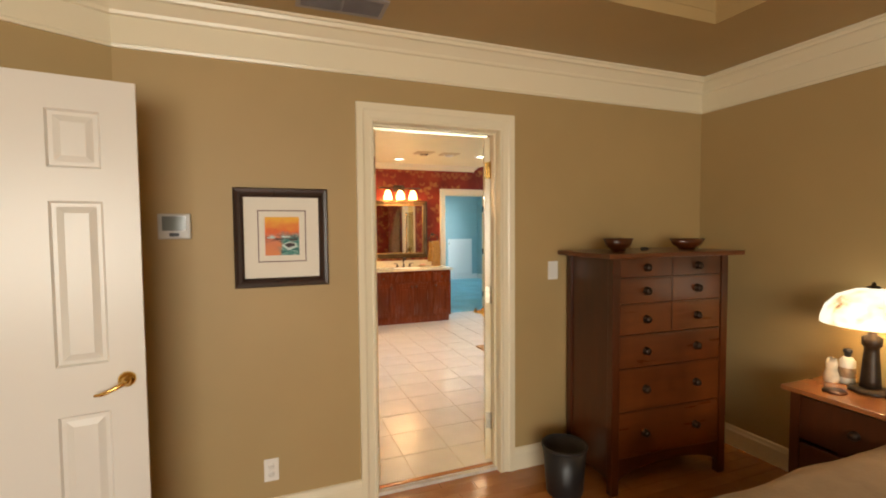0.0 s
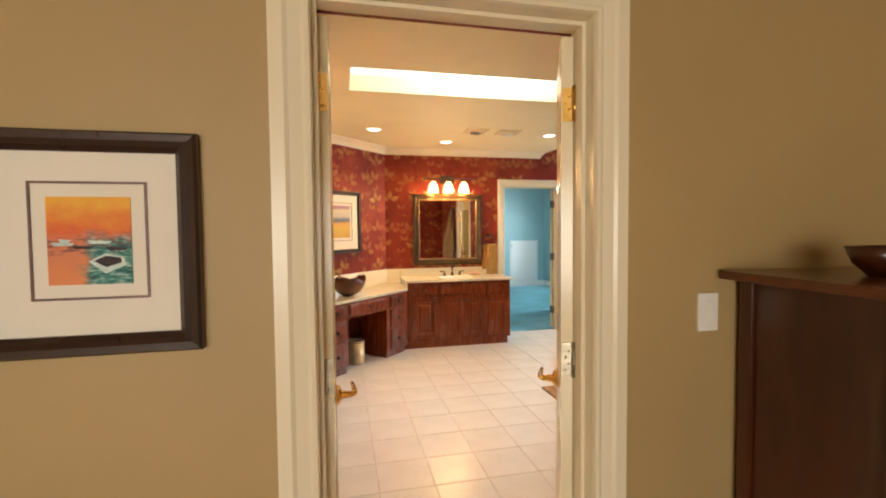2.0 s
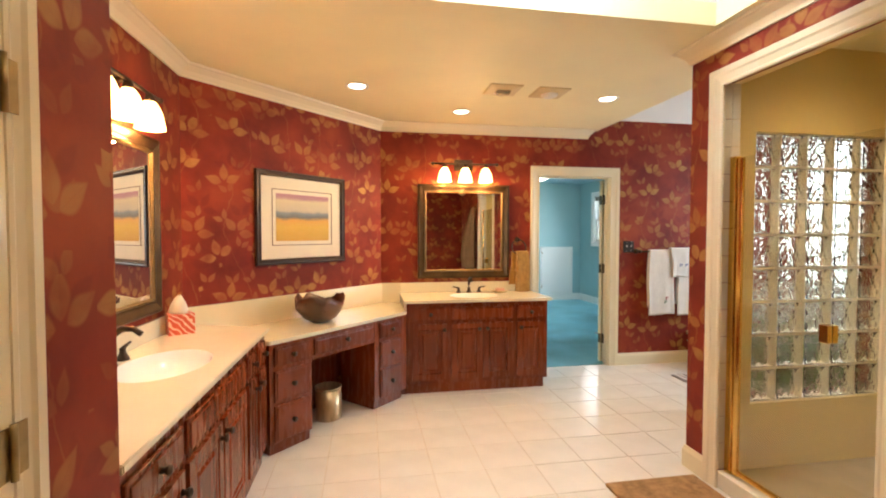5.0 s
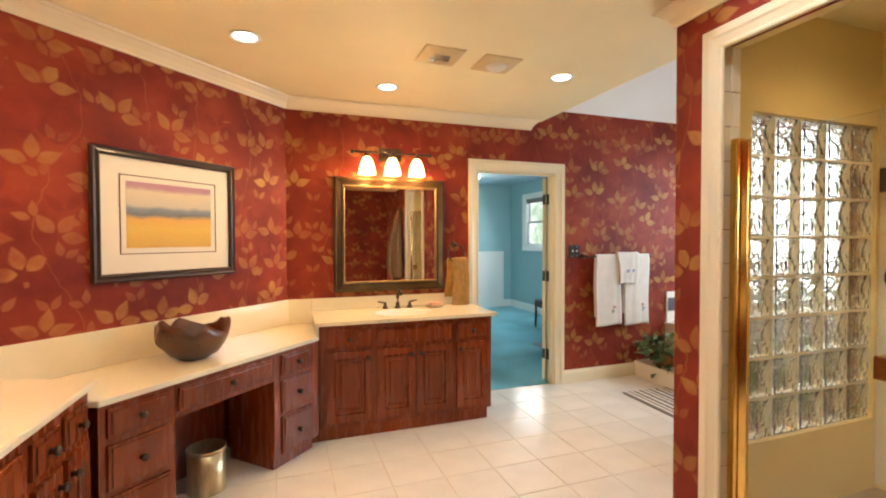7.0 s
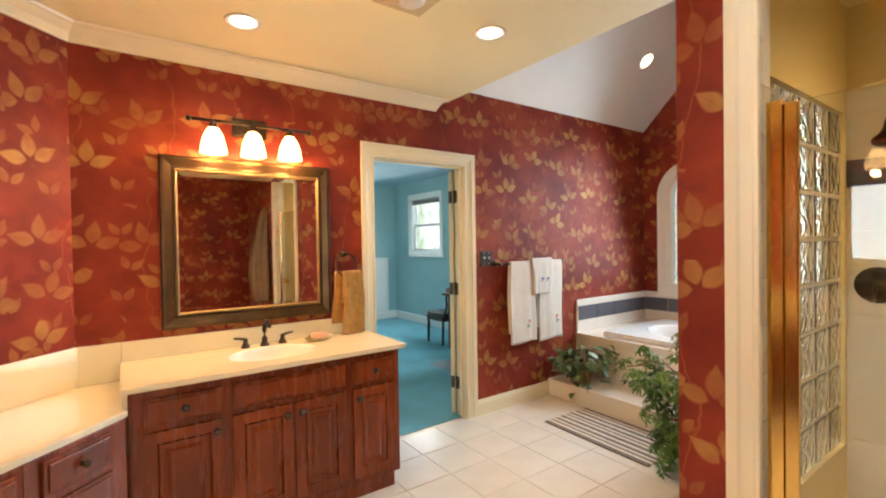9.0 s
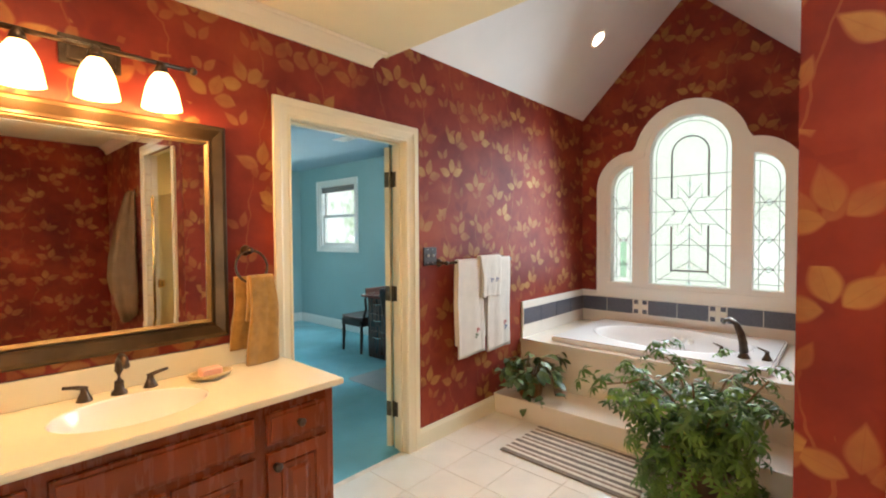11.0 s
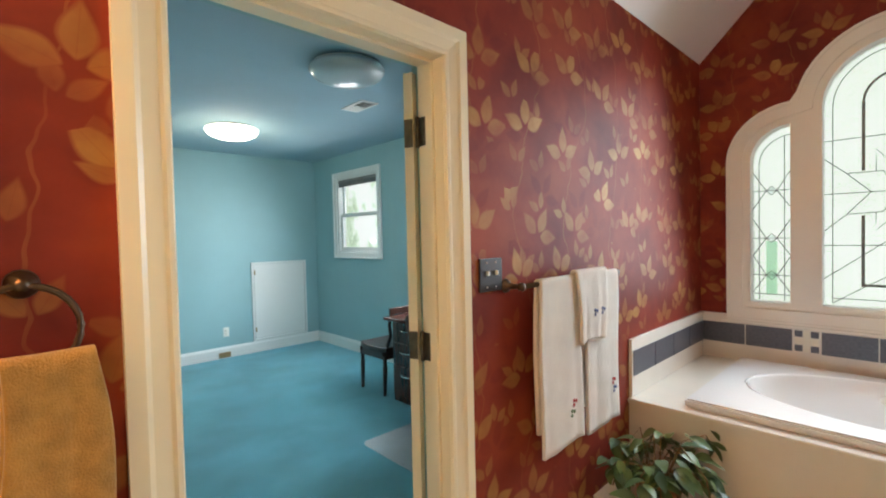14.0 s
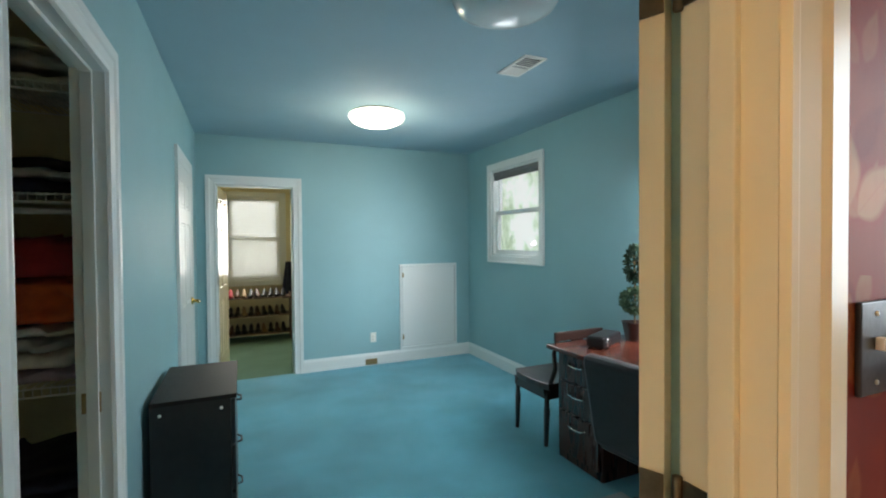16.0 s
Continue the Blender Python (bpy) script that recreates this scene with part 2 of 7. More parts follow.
M_CLEARMIRROR = _mm


# ---- mesh helpers ----
def bm_box(bm, x0, x1, y0, y1, z0, z1, m=None):
    v = [bm.verts.new((x, y, z)) for x in (x0, x1) for y in (y0, y1) for z in (z0, z1)]
    for f in ((0, 1, 3, 2), (4, 6, 7, 5), (0, 4, 5, 1), (2, 3, 7, 6), (0, 2, 6, 4), (1, 5, 7, 3)):
        bm.faces.new([v[i] for i in f])
    if m is not None:
        bmesh.ops.transform(bm, matrix=m, verts=v)
    return bm


def box(x0, x1, y0, y1, z0, z1, bevel=0.0, m=None, seg=2):
    bm = bm_box(bmesh.new(), x0, x1, y0, y1, z0, z1, m)
    if bevel:
        bmesh.ops.bevel(bm, geom=bm.edges[:], offset=bevel, segments=seg, affect="EDGES", profile=0.6)
    return bm


def prism(points, z0, z1, m=None, bevel=0.0):
    """A plan outline raised from z0 to z1."""
    bm = bmesh.new()
    lo = [bm.verts.new((x, y, z0)) for x, y in points]
    hi = [bm.verts.new((x, y, z1)) for x, y in points]
    k = len(points)
    bm.faces.new(lo[::-1])
    bm.faces.new(hi)
    for i in range(k):
        bm.faces.new((lo[i], lo[(i + 1) % k], hi[(i + 1) % k], hi[i]))
    bmesh.ops.recalc_face_normals(bm, faces=bm.faces[:])
    if bevel:
        bmesh.ops.bevel(bm, geom=bm.edges[:], offset=bevel, segments=2, affect="EDGES", profile=0.6)
    if m is not None:
        bmesh.ops.transform(bm, matrix=m, verts=bm.verts[:])
    return bm


def lathe(profile, segs=24, m=None, wobble=0.0, caps=True):
    """Turn (radius, height) pairs about z."""
    bm = bmesh.new()
    rings = []
    for r, z in profile:
        rings.append([bm.verts.new(((r + wobble * math.sin(3 * a)) * math.cos(a), (r + wobble * math.sin(3 * a)) * math.sin(a), z)) for a in (math.tau * i / segs for i in range(segs))])
    for a, b in zip(rings, rings[1:]):
        for i in range(segs):
            bm.faces.new((a[i], a[(i + 1) % segs], b[(i + 1) % segs], b[i]))
    if caps and profile[0][0] > 1e-4:
        bm.faces.new(rings[0][::-1])
    if caps and profile[-1][0] > 1e-4:
        bm.faces.new(rings[-1])
    bmesh.ops.remove_doubles(bm, verts=bm.verts[:], dist=1e-5)
    bmesh.ops.recalc_face_normals(bm, faces=bm.faces[:])
    for f in bm.faces:
        f.smooth = True
    if m is not None:
        bmesh.ops.transform(bm, matrix=m, verts=bm.verts[:])
    return bm


def tube(path, r, segs=10, closed=False):
    """A round bar along a path of points; r may be one radius or one a point."""
    bm = bmesh.new()
    pts = [Vector(p) for p in path]
    rings = []
    k = len(pts)
    for i, p in enumerate(pts):
        a = pts[(i - 1) % k] if (i or closed) else p
        b = pts[(i + 1) % k] if (i < k - 1 or closed) else p
        q = (b - a).to_track_quat("Z", "Y")
        rr = r[i] if isinstance(r, (list, tuple)) else r
        rings.append([bm.verts.new(p + q @ Vector((rr * math.cos(t), rr * math.sin(t), 0))) for t in (math.tau * j / segs for j in range(segs))])
    pairs = list(zip(rings, rings[1:])) + ([(rings[-1], rings[0])] if closed else [])
    for a, b in pairs:
        for j in range(segs):
            bm.faces.new((a[j], a[(j + 1) % segs], b[(j + 1) % segs], b[j]))
    if not closed:
        bm.faces.new(rings[0][::-1])
        bm.faces.new(rings[-1])
    bmesh.ops.recalc_face_normals(bm, faces=bm.faces[:])
    for f in bm.faces:
        f.smooth = True
    return bm


def join(*bms):
    out = bmesh.new()
    for b in bms:
        t = bpy.data.meshes.new("t")
        b.to_mesh(t)
        out.from_mesh(t)
        bpy.data.meshes.remove(t)
        b.free()
    return out


def moved(bm, m):
    bmesh.ops.transform(bm, matrix=m, verts=bm.verts[:])
    return bm


def put_uv(bm):
    """Metres along each face: across and up on walls, x and y on floors."""
    uv = bm.loops.layers.uv.verify()
    for f in bm.faces:
        nx, ny, nz = f.normal
        h = math.hypot(nx, ny)
        for lp in f.loops:
            p = lp.vert.co
            lp[uv].uv = ((p.x * -ny + p.y * nx) / h, p.z) if h > 0.5 else (p.x, p.y)


def part(name, bm, material, parent=None, label="", m=None):
    """Link a bmesh as one mesh object, under a thing or a part if one is given."""
    bm.normal_update()
    put_uv(bm)
    me = bpy.data.meshes.new(name)
    bm.to_mesh(me)
    bm.free()
    me.materials.append(material)
    ob = new(name, me)
    if m is not None:
        ob.matrix_basis = m
    if parent is not None:
        ob.parent = parent
    if label:
        ob["label"] = label
    return ob


def thing(name, m, label, category, group="", kind=""):
    """An Empty at the base of a thing."""
    ob = new(name)
    ob.empty_display_size = 0.1
    ob.matrix_basis = m
    return tagged(ob, label, category, group, kind)


def setting(name, bm, material, label, category):
    return tagged(part(name, bm, material), label, category, kind="structure")


def wall_run(p0, p1, z0, z1, thick, openings=()):
    """A wall from p0 to p1 (plan), its thickness to the left of the way, with holes (from, to, bottom, top) along it."""
    (ax, ay), (bx, by) = p0, p1
    length = math.hypot(bx - ax, by - ay)
    m = pose(ax, ay, 0, 0, 0, math.degrees(math.atan2(by - ay, bx - ax)))
    bm = bmesh.new()
    u = 0.0
    for a, b, lo, hi in sorted(openings):
        if a > u:
            bm_box(bm, u, a, 0, thick, z0, z1, m)
        if lo > z0:
            bm_box(bm, a, b, 0, thick, z0, lo, m)
        if hi < z1:
            bm_box(bm, a, b, 0, thick, hi, z1, m)
        u = b
    if u < length:
        bm_box(bm, u, length, 0, thick, z0, z1, m)
    return bm


def molding(p0, p1, profile, mitre0=0.0, mitre1=0.0):
    """A trim of the given (out, up) outline along a plan line; out is to the right of the way. Mitres lengthen an end as it stands out."""
    (ax, ay), (bx, by) = p0, p1
    d = Vector((bx - ax, by - ay, 0)).normalized()
    o = Vector((d.y, -d.x, 0))
    bm = bmesh.new()
    ring = []
    for (x, y), mit, sgn in ((p0, mitre0, -1), (p1, mitre1, 1)):
        ring.append([bm.verts.new(Vector((x, y, 0)) + o * q + d * sgn * mit * q + Vector((0, 0, z))) for q, z in profile])
    k = len(profile)
    for i in range(k):
        bm.faces.new((ring[0][i], ring[0][(i + 1) % k], ring[1][(i + 1) % k], ring[1][i]))
    bm.faces.new(ring[0][::-1])
    bm.faces.new(ring[1])
    bmesh.ops.recalc_face_normals(bm, faces=bm.faces[:])
    return bm


# ---- setting: plan ----
Y1, Y1B = 2.443, 2.565      # wall between bedroom and bath
Y2, Y2B = 7.236, 7.356      # wall between bath and office
CEIL, CROWN = 2.53, 2.44
XL, XS, XW = -0.17, 2.95, 6.21   # left wall, shower wall, bay wall
YT = 5.19                   # south side of the tub bay
D1 = (0.523, 1.272, 2.036)   # bedroom door
D2 = (2.803, 3.606, 2.04)     # office door
BX0, BX1, BY1 = 2.62, 5.68, 12.04
BCEIL = 2.535


def base_profile(h=0.13, t=0.016):
    return [(0, 0), (t, 0), (t, h - 0.03), (t * 0.55, h - 0.012), (t * 0.4, h), (0, h)]


def crown_profile(bottom, top, out):
    h = top - bottom
    return [(0, bottom), (0.012, bottom), (0.014, bottom + 0.15 * h), (out * 0.35, bottom + 0.45 * h), (out * 0.72, bottom + 0.78 * h), (out * 0.85, bottom + 0.82 * h), (out * 0.9, top - 0.004), (out, top - 0.003), (0, top - 0.003)]


# bedroom
setting("wall_bedroom_north", wall_run((-0.63, Y1), (2.91, Y1), -0.05, 2.6, 0.06, [(D1[0] + 0.63 - 0.018, D1[1] + 0.63 + 0.018, -0.05, D1[2] + 0.018)]), M_TAN, "tan painted bedroom wall round the doorway", "wall")
setting("wall_bedroom_east", wall_run((2.91, Y1 + 0.06), (2.91, -3.0), -0.05, 2.6, 0.1), M_TAN, "tan painted bedroom wall behind the nightstand", "wall")
setting("wall_bedroom_angled", wall_run((-2.63, 1.43), (-0.63, Y1), -0.05, 2.6, 0.1), M_TAN, "tan painted angled bedroom wall", "wall")
setting("wall_bedroom_west", wall_run((-2.63, -3.0), (-2.63, 1.43), -0.05, 2.6, 0.1), M_TAN, "tan painted bedroom wall", "wall")
setting("wall_bedroom_south", wall_run((2.91, -3.0), (-2.63, -3.0), -0.05, 2.6, 0.1, [(2.4, 4.9, 0.6, 2.0)]), M_TAN, "tan painted bedroom wall with a wide window opening", "wall")
setting("floor_bedroom_base", box(-2.7, 2.95, -3.05, Y1 + 0.03, -0.12, -0.0385), M_GROUT, "bedroom subfloor", "floor")
# ceiling of the bedroom: a soffit round a raised tray
bc = bmesh.new()
for a in ((-2.7, 3.0, 1.75, 2.52), (2.15, 3.0, -3.05, 1.75), (-2.7, -1.6, -3.05, 1.75), (-1.6, 2.15, -3.05, -2.2)):
    bm_box(bc, *a, 2.5, 2.56)
setting("ceiling_bedroom_soffit", bc, M_TAN, "tan painted ceiling soffit round a tray", "ceiling")
bt = bmesh.new()
bm_box(bt, -1.6, 2.15, -2.2, 1.75, 2.80, 2.86)
for a in ((-1.6, 2.15, 1.75, 1.81), (2.15, 2.21, -2.2, 1.81), (-1.66, -1.6, -2.2, 1.81), (-1.66, 2.21, -2.26, -2.2)):
    bm_box(bt, *a, 2.562, 2.86)
setting("ceiling_bedroom_tray", bt, M_TAN, "raised tan tray ceiling", "ceiling")

# bath
setting("wall_bath_south", wall_run((4.3, Y1B), (-0.2, Y1B), 0, 2.6, -0.0599, [(4.3 - D1[1] - 0.018, 4.3 - D1[0] + 0.018, 0, D1[2] + 0.018)]), M_PAPER, "red leaf-papered bathroom wall round the bedroom doorway", "wall")
setting("wall_bath_closet", join(wall_run((0.40, Y1B), (0.40, 3.97), 0, 2.6, 0.1), wall_run((0.3, 3.97), (XL, 3.97), 0, 2.6, 0.1)), M_PAPER, "red leaf-papered wall of a linen closet", "wall")
setting("wall_bath_west", wall_run((XL, 3.9), (XL, 5.911), 0, 2.6, 0.1), M_PAPER, "red leaf-papered wall behind the sink vanity", "wall")
setting("wall_bath_angled", wall_run((XL, 5.911), (1.155, Y2), 0, 2.6, 0.1), M_PAPER, "red leaf-papered angled wall behind the dressing table", "wall")
setting("wall_bath_north", wall_run((1.155, Y2), (XW, Y2), 0, 2.70, 0.0599, [(D2[0] - 1.155 - 0.018, D2[1] - 1.155 + 0.018, 0, D2[2] + 0.018)]), M_PAPER, "red leaf-papered wall with the office doorway", "wall")
SH0, SH1, SHT = 4.15, 4.935, 2.24
setting("wall_shower_west", wall_run((XS, YT), (XS, Y1B), 0, 2.6, 0.0599, [(YT - SH1 - 0.018, YT - SH0 + 0.018, 0.0, SHT + 0.018)]), M_PAPER, "red leaf-papered wall round the shower entry", "wall")
GB = (3.235, 4.185, 0.43, 2.02)
setting("wall_bay_south", wall_run((XW, YT), (XS + 0.06, YT), 0, 2.70, 0.08, [(XW - GB[1], XW - GB[0], GB[2], GB[3])]), M_PAPER, "red leaf-papered wall with a glass block panel", "wall")

# ceiling of the bath, with the skylight shaft left open
SK = (0.665, 2.84, 4.375, 4.885)
cb = bmesh.new()
XE = 3.45
for a in ((-0.3, XE, 2.5, SK[2]), (-0.3, SK[0], SK[2], SK[3]), (SK[1], XE, SK[2], SK[3]), (-0.3, XE, SK[3], Y2 + 0.05), (XE, 4.4, 2.5, YT)):
    bm_box(cb, *a, CEIL, CEIL + 0.12)
setting("ceiling_bath", cb, M_CREAM, "cream painted flat bathroom ceiling", "ceiling")
sk = bmesh.new()
for a in ((SK[0] - 0.06, SK[0], SK[2] - 0.06, SK[3] + 0.06), (SK[1], SK[1] + 0.06, SK[2] - 0.06, SK[3] + 0.06), (SK[0], SK[1], SK[2] - 0.06, SK[2]), (SK[0], SK[1], SK[3], SK[3] + 0.06)):
    bm_box(sk, *a, CEIL + 0.122, 3.3)
setting("skylight_shaft", sk, M_WHITECEIL, "white painted skylight shaft", "skylight")
# vault over the tub bay
RY, RZ, EZ = (YT + Y2) / 2, 3.66, 2.65
va = bmesh.new()
for ya, yb in ((Y2 + 0.03, RY), (YT - 0.03, RY)):
    q = [(XE, ya, EZ - 0.03), (XW + 0.05, ya, EZ - 0.03), (XW + 0.05, yb, RZ), (XE, yb, RZ)]
    lo = [va.verts.new(p) for p in q]
    hi = [va.verts.new((p[0], p[1], p[2] + 0.08)) for p in q]
    for f in (lo, hi[::-1], *[(lo[i], lo[(i + 1) % 4], hi[(i + 1) % 4], hi[i]) for i in range(4)]):
        va.faces.new(f)
bmesh.ops.recalc_face_normals(va, faces=va.faces[:])
setting("ceiling_bay_vault", va, M_WHITECEIL, "white gabled ceiling over the tub bay", "ceiling")
setting("wall_vault_end", moved(prism([(YT, CEIL + 0.122), (Y2, CEIL + 0.122), (Y2, EZ), (RY, RZ), (YT, EZ)], 0, 0.03), Matrix(((0, 0, 1, XE), (1, 0, 0, 0), (0, 1, 0, 0), (0, 0, 0, 1)))), M_WHITECEIL, "white wall closing the vault's end", "wall")


# bay wall with its three-light arched window
def arch_outline(out):
    """Outline (y, z) of the three-light window, grown by out: quarter arches beside a round one."""
    zb, zc, zs = 0.95 - out, 2.19, 1.90
    yc, rc, rs = 6.207, 0.34 + out, 0.22 + out
    yl, yr = 6.705, 5.71
    pts = [(yr - 0.22 - out, zb), (yl + 0.22 + out, zb)]
    a0 = [(yl + rs * math.cos(a), zs + rs * math.sin(a)) for a in (math.pi / 2 * i / 10 for i in range(11))]
    pts += [p for p in a0 if p[0] > yc + rc]
    b = [(yc + rc * math.cos(a), zc + rc * math.sin(a)) for a in (math.pi * i / 24 for i in range(25))]
    edge = a0[-1][1] if a0[-1][0] > yc + rc else [p for p in a0 if p[0] > yc + rc][-1][1]
    pts += [p for p in b if p[1] > edge or abs(p[0] - yc) < rc * 0.99]
    pts += [(2 * yc - p[0], p[1]) for p in a0 if p[0] > yc + rc][::-1]
    return pts


def plate(outer, holes, x0, x1):
    """A plate in the y-z plane with holes, from x0 to x1."""
    bm = bmesh.new()
    for loop in [outer, *holes]:
        v = [bm.verts.new((x0, y, z)) for y, z in loop]
        for i in range(len(v)):
            bm.edges.new((v[i], v[(i + 1) % len(v)]))
    bmesh.ops.triangle_fill(bm, use_beauty=True, use_dissolve=False, edges=bm.edges[:])
    g = bmesh.ops.extrude_face_region(bm, geom=bm.faces[:])
    bmesh.ops.translate(bm, verts=[e for e in g["geom"] if isinstance(e, bmesh.types.BMVert)], vec=(x1 - x0, 0, 0))
    bmesh.ops.recalc_face_normals(bm, faces=bm.faces[:])
    return bm


HOLE = arch_outline(0.04)
setting("wall_bay_east", plate([(YT - 0.05, 0), (Y2 + 0.05, 0), (Y2 + 0.05, EZ), (RY, RZ + 0.04), (YT - 0.05, EZ)], [HOLE], XW, XW + 0.14), M_PAPER, "red leaf-papered gable wall round the arched window", "wall")

# shower inside
setting("wall_shower_north", wall_run((4.22, 5.02), (XS + 0.062, 5.02), 0, 2.6, -0.085, [(4.22 - GB[1], 4.22 - GB[0], GB[2], GB[3])]), M_SHOWERWALL, "white shower wall round the glass block panel", "wall")
setting("wall_shower_east", wall_run((4.22, 3.6), (4.22, 5.104), 0, 2.6, -0.08), M_SHOWERWALL, "white tiled shower wall with a dark band", "wall")
setting("wall_shower_south", wall_run((XS + 0.062, 3.7), (4.22, 3.7), 0, 2.6, -0.08), M_SHOWERWALL, "white tiled shower wall", "wall")
setting("wall_shower_inside", wall_run((XS + 0.0625, 5.0), (XS + 0.0625, 3.7), 0, 2.6, 0.05, [(5.0 - SH1 - 0.018, 5.0 - SH0 + 0.018, 0.0, SHT + 0.018)]), M_SHOWERWALL, "white tiled inner shower wall", "wall")

# office
setting("wall_office_south", wall_run((BX1, Y2B), (BX0 - 0.1, Y2B), 0, 2.6, -0.0599, [(BX1 - D2[1] - 0.018, BX1 - D2[0] + 0.018, 0, D2[2] + 0.018)]), M_BLUE, "aqua painted office wall", "wall")
setting("wall_office_east", wall_run((BX1, BY1 + 0.1), (BX1, Y2B), 0, 2.6, 0.12, [(BY1 + 0.1 - 11.44, BY1 + 0.1 - 10.525, 1.265, 2.23), (BY1 + 0.1 - 9.02, BY1 + 0.1 - 8.12, 1.1, 2.15)]), M_BLUE, "aqua painted office wall with a sash window", "wall")
D3 = (2.80, 3.54, 2.03)
setting("wall_office_north", wall_run((BX0 - 0.1, BY1), (BX1, BY1), 0, 2.6, 0.06, [(D3[0] - BX0 + 0.1 - 0.018, D3[1] - BX0 + 0.1 + 0.018, 0, D3[2] + 0.018)]), M_BLUE, "aqua painted office wall with a low access panel", "wall")
C0, C1 = 8.08, 8.81
setting("wall_office_west", wall_run((BX0, Y2B), (BX0, BY1), 0, 2.6, 0.1, [(C0 - Y2B - 0.018, C1 - Y2B + 0.018, 0, 2.05)]), M_BLUE, "aqua painted office wall with a closet opening", "wall")
setting("ceiling_office", box(BX0 - 0.1, BX1 + 0.1, Y2B - 0.06, BY1 + 0.06, BCEIL, BCEIL + 0.1), M_BLUECEIL, "pale aqua office ceiling", "ceiling")
setting("floor_office", box(BX0 - 0.1, BX1 + 0.1, Y2 + 0.06, BY1 + 0.03, -0.1, 0.0), M_CARPET, "teal office carpet", "floor")
# walk-in closet past the office
M_CLOSET = wall_paint("pale_yellow_paint", (0.72, 0.66, 0.44))
setting("wall_closet_south", wall_run((4.4, BY1 + 0.12), (1.9, BY1 + 0.12), 0, 2.6, -0.0599, [(4.4 - D3[1] - 0.018, 4.4 - D3[0] + 0.018, 0, D3[2] + 0.018)]), M_CLOSET, "pale yellow closet wall", "wall")
setting("wall_closet_north", wall_run((1.9, 14.4), (4.4, 14.4), 0, 2.6, 0.1, [(0.93, 1.69, 0.85, 2.13)]), M_CLOSET, "pale yellow closet wall with a window", "wall")
setting("wall_closet_east", wall_run((4.4, 14.5), (4.4, BY1 + 0.06), 0, 2.6, 0.1), M_CLOSET, "pale yellow closet wall", "wall")
setting("wall_closet_west", wall_run((1.9, BY1 + 0.06), (1.9, 14.5), 0, 2.6, 0.1), M_CLOSET, "pale yellow closet wall", "wall")
setting("ceiling_closet", box(1.8, 4.5, BY1 + 0.06, 14.5, BCEIL, BCEIL + 0.1), M_CREAM, "cream closet ceiling", "ceiling")
setting("floor_closet", box(1.8, 4.5, BY1 + 0.03, 14.5, -0.1, 0.0), M_GREENCARPET, "green closet carpet", "floor")
# linen closet beside the office
setting("wall_wardrobe", join(wall_run((1.5, Y2B + 0.1), (1.5, 9.6), 0, 2.6, 0.1), wall_run((1.5, 9.6), (BX0 - 0.1, 9.6), 0, 2.6, 0.1), wall_run((BX0 - 0.1, Y2B + 0.2), (1.5, Y2B + 0.2), 0, 2.6, 0.1)), M_CLOSET, "pale yellow wardrobe walls", "wall")
setting("ceiling_wardrobe", box(1.4, BX0 - 0.1, Y2B, 9.7, BCEIL, BCEIL + 0.1), M_CREAM, "cream wardrobe ceiling", "ceiling")
setting("floor_wardrobe", box(1.4, BX0 - 0.1, Y2B, 9.7, -0.1, 0.0), M_GREENCARPET, "green wardrobe carpet", "floor")
setting("floor_bath_base", box(-0.3, 6.3, Y1 + 0.03, Y2 + 0.06, -0.1, -0.003), M_GROUT, "tile grout bed", "floor")

# ---- trim and doors ----
def rot_x(bm, deg):
    return moved(bm, pose(0, 0, 0, deg, 0, 0))


def casing_set(name, m, w, h, label, width=0.095, t=0.02, jamb=0.125, floor=0.0, paint=None):
    """Casing on one side of a doorway with its jambs: the opening spans 0..w and y grows into the wall."""
    ob = thing(name, m, label, "door frame", kind="structure")
    prof = [(0, 0), (0.004, -t * 0.55), (0.014, -t * 0.62), (0.022, -t * 0.45), (width * 0.55, -t * 0.7), (width * 0.66, -t), (width, -t), (width, 0)]

    def strip(p0, p1, out):
        # p0 to p1 along the opening edge in x-z, out: outward direction, mitred at the corners
        bm = bmesh.new()
        rings = []
        for p, mit in ((p0, p0[2]), (p1, p1[2])):
            d = Vector((p1[0] - p0[0], 0, p1[1] - p0[1])).normalized()
            rings.append([bm.verts.new(Vector((p[0], 0, p[1])) + Vector((out[0], 0, out[1])) * q + d * mit * q + Vector((0, y, 0))) for q, y in prof])
        k = len(prof)
        for i in range(k):
            bm.faces.new((rings[0][i], rings[0][(i + 1) % k], rings[1][(i + 1) % k], rings[1][i]))
        bm.faces.new(rings[0][::-1])
        bm.faces.new(rings[1])
        bmesh.ops.recalc_face_normals(bm, faces=bm.faces[:])
        return bm
    part("casing_side", strip((0, floor, 0), (0, h, 1), (-1, 0)), paint or M_TRIM, ob)
    part("casing_side", strip((w, floor, 0), (w, h, 1), (1, 0)), paint or M_TRIM, ob)
    part("casing_head", strip((0, h, -1), (w, h, 1), (0, 1)), paint or M_TRIM, ob)
    if jamb:
        part("jamb", join(box(-0.016, 0.0, 0.001, jamb, floor, h), box(0, 0.012, jamb * 0.35, jamb * 0.35 + 0.035, floor, h, 0.002)), paint or M_TRIM, ob)
        part("jamb", join(box(w, w + 0.016, 0.001, jamb, floor, h), box(w - 0.012, w, jamb * 0.35, jamb * 0.35 + 0.035, floor, h, 0.002)), paint or M_TRIM, ob)
        part("head_jamb", join(box(0, w, 0.001, jamb, h, h + 0.016), box(0.012, w - 0.012, jamb * 0.35, jamb * 0.35 + 0.035, h - 0.012, h, 0.002)), paint or M_TRIM, ob)
    return ob


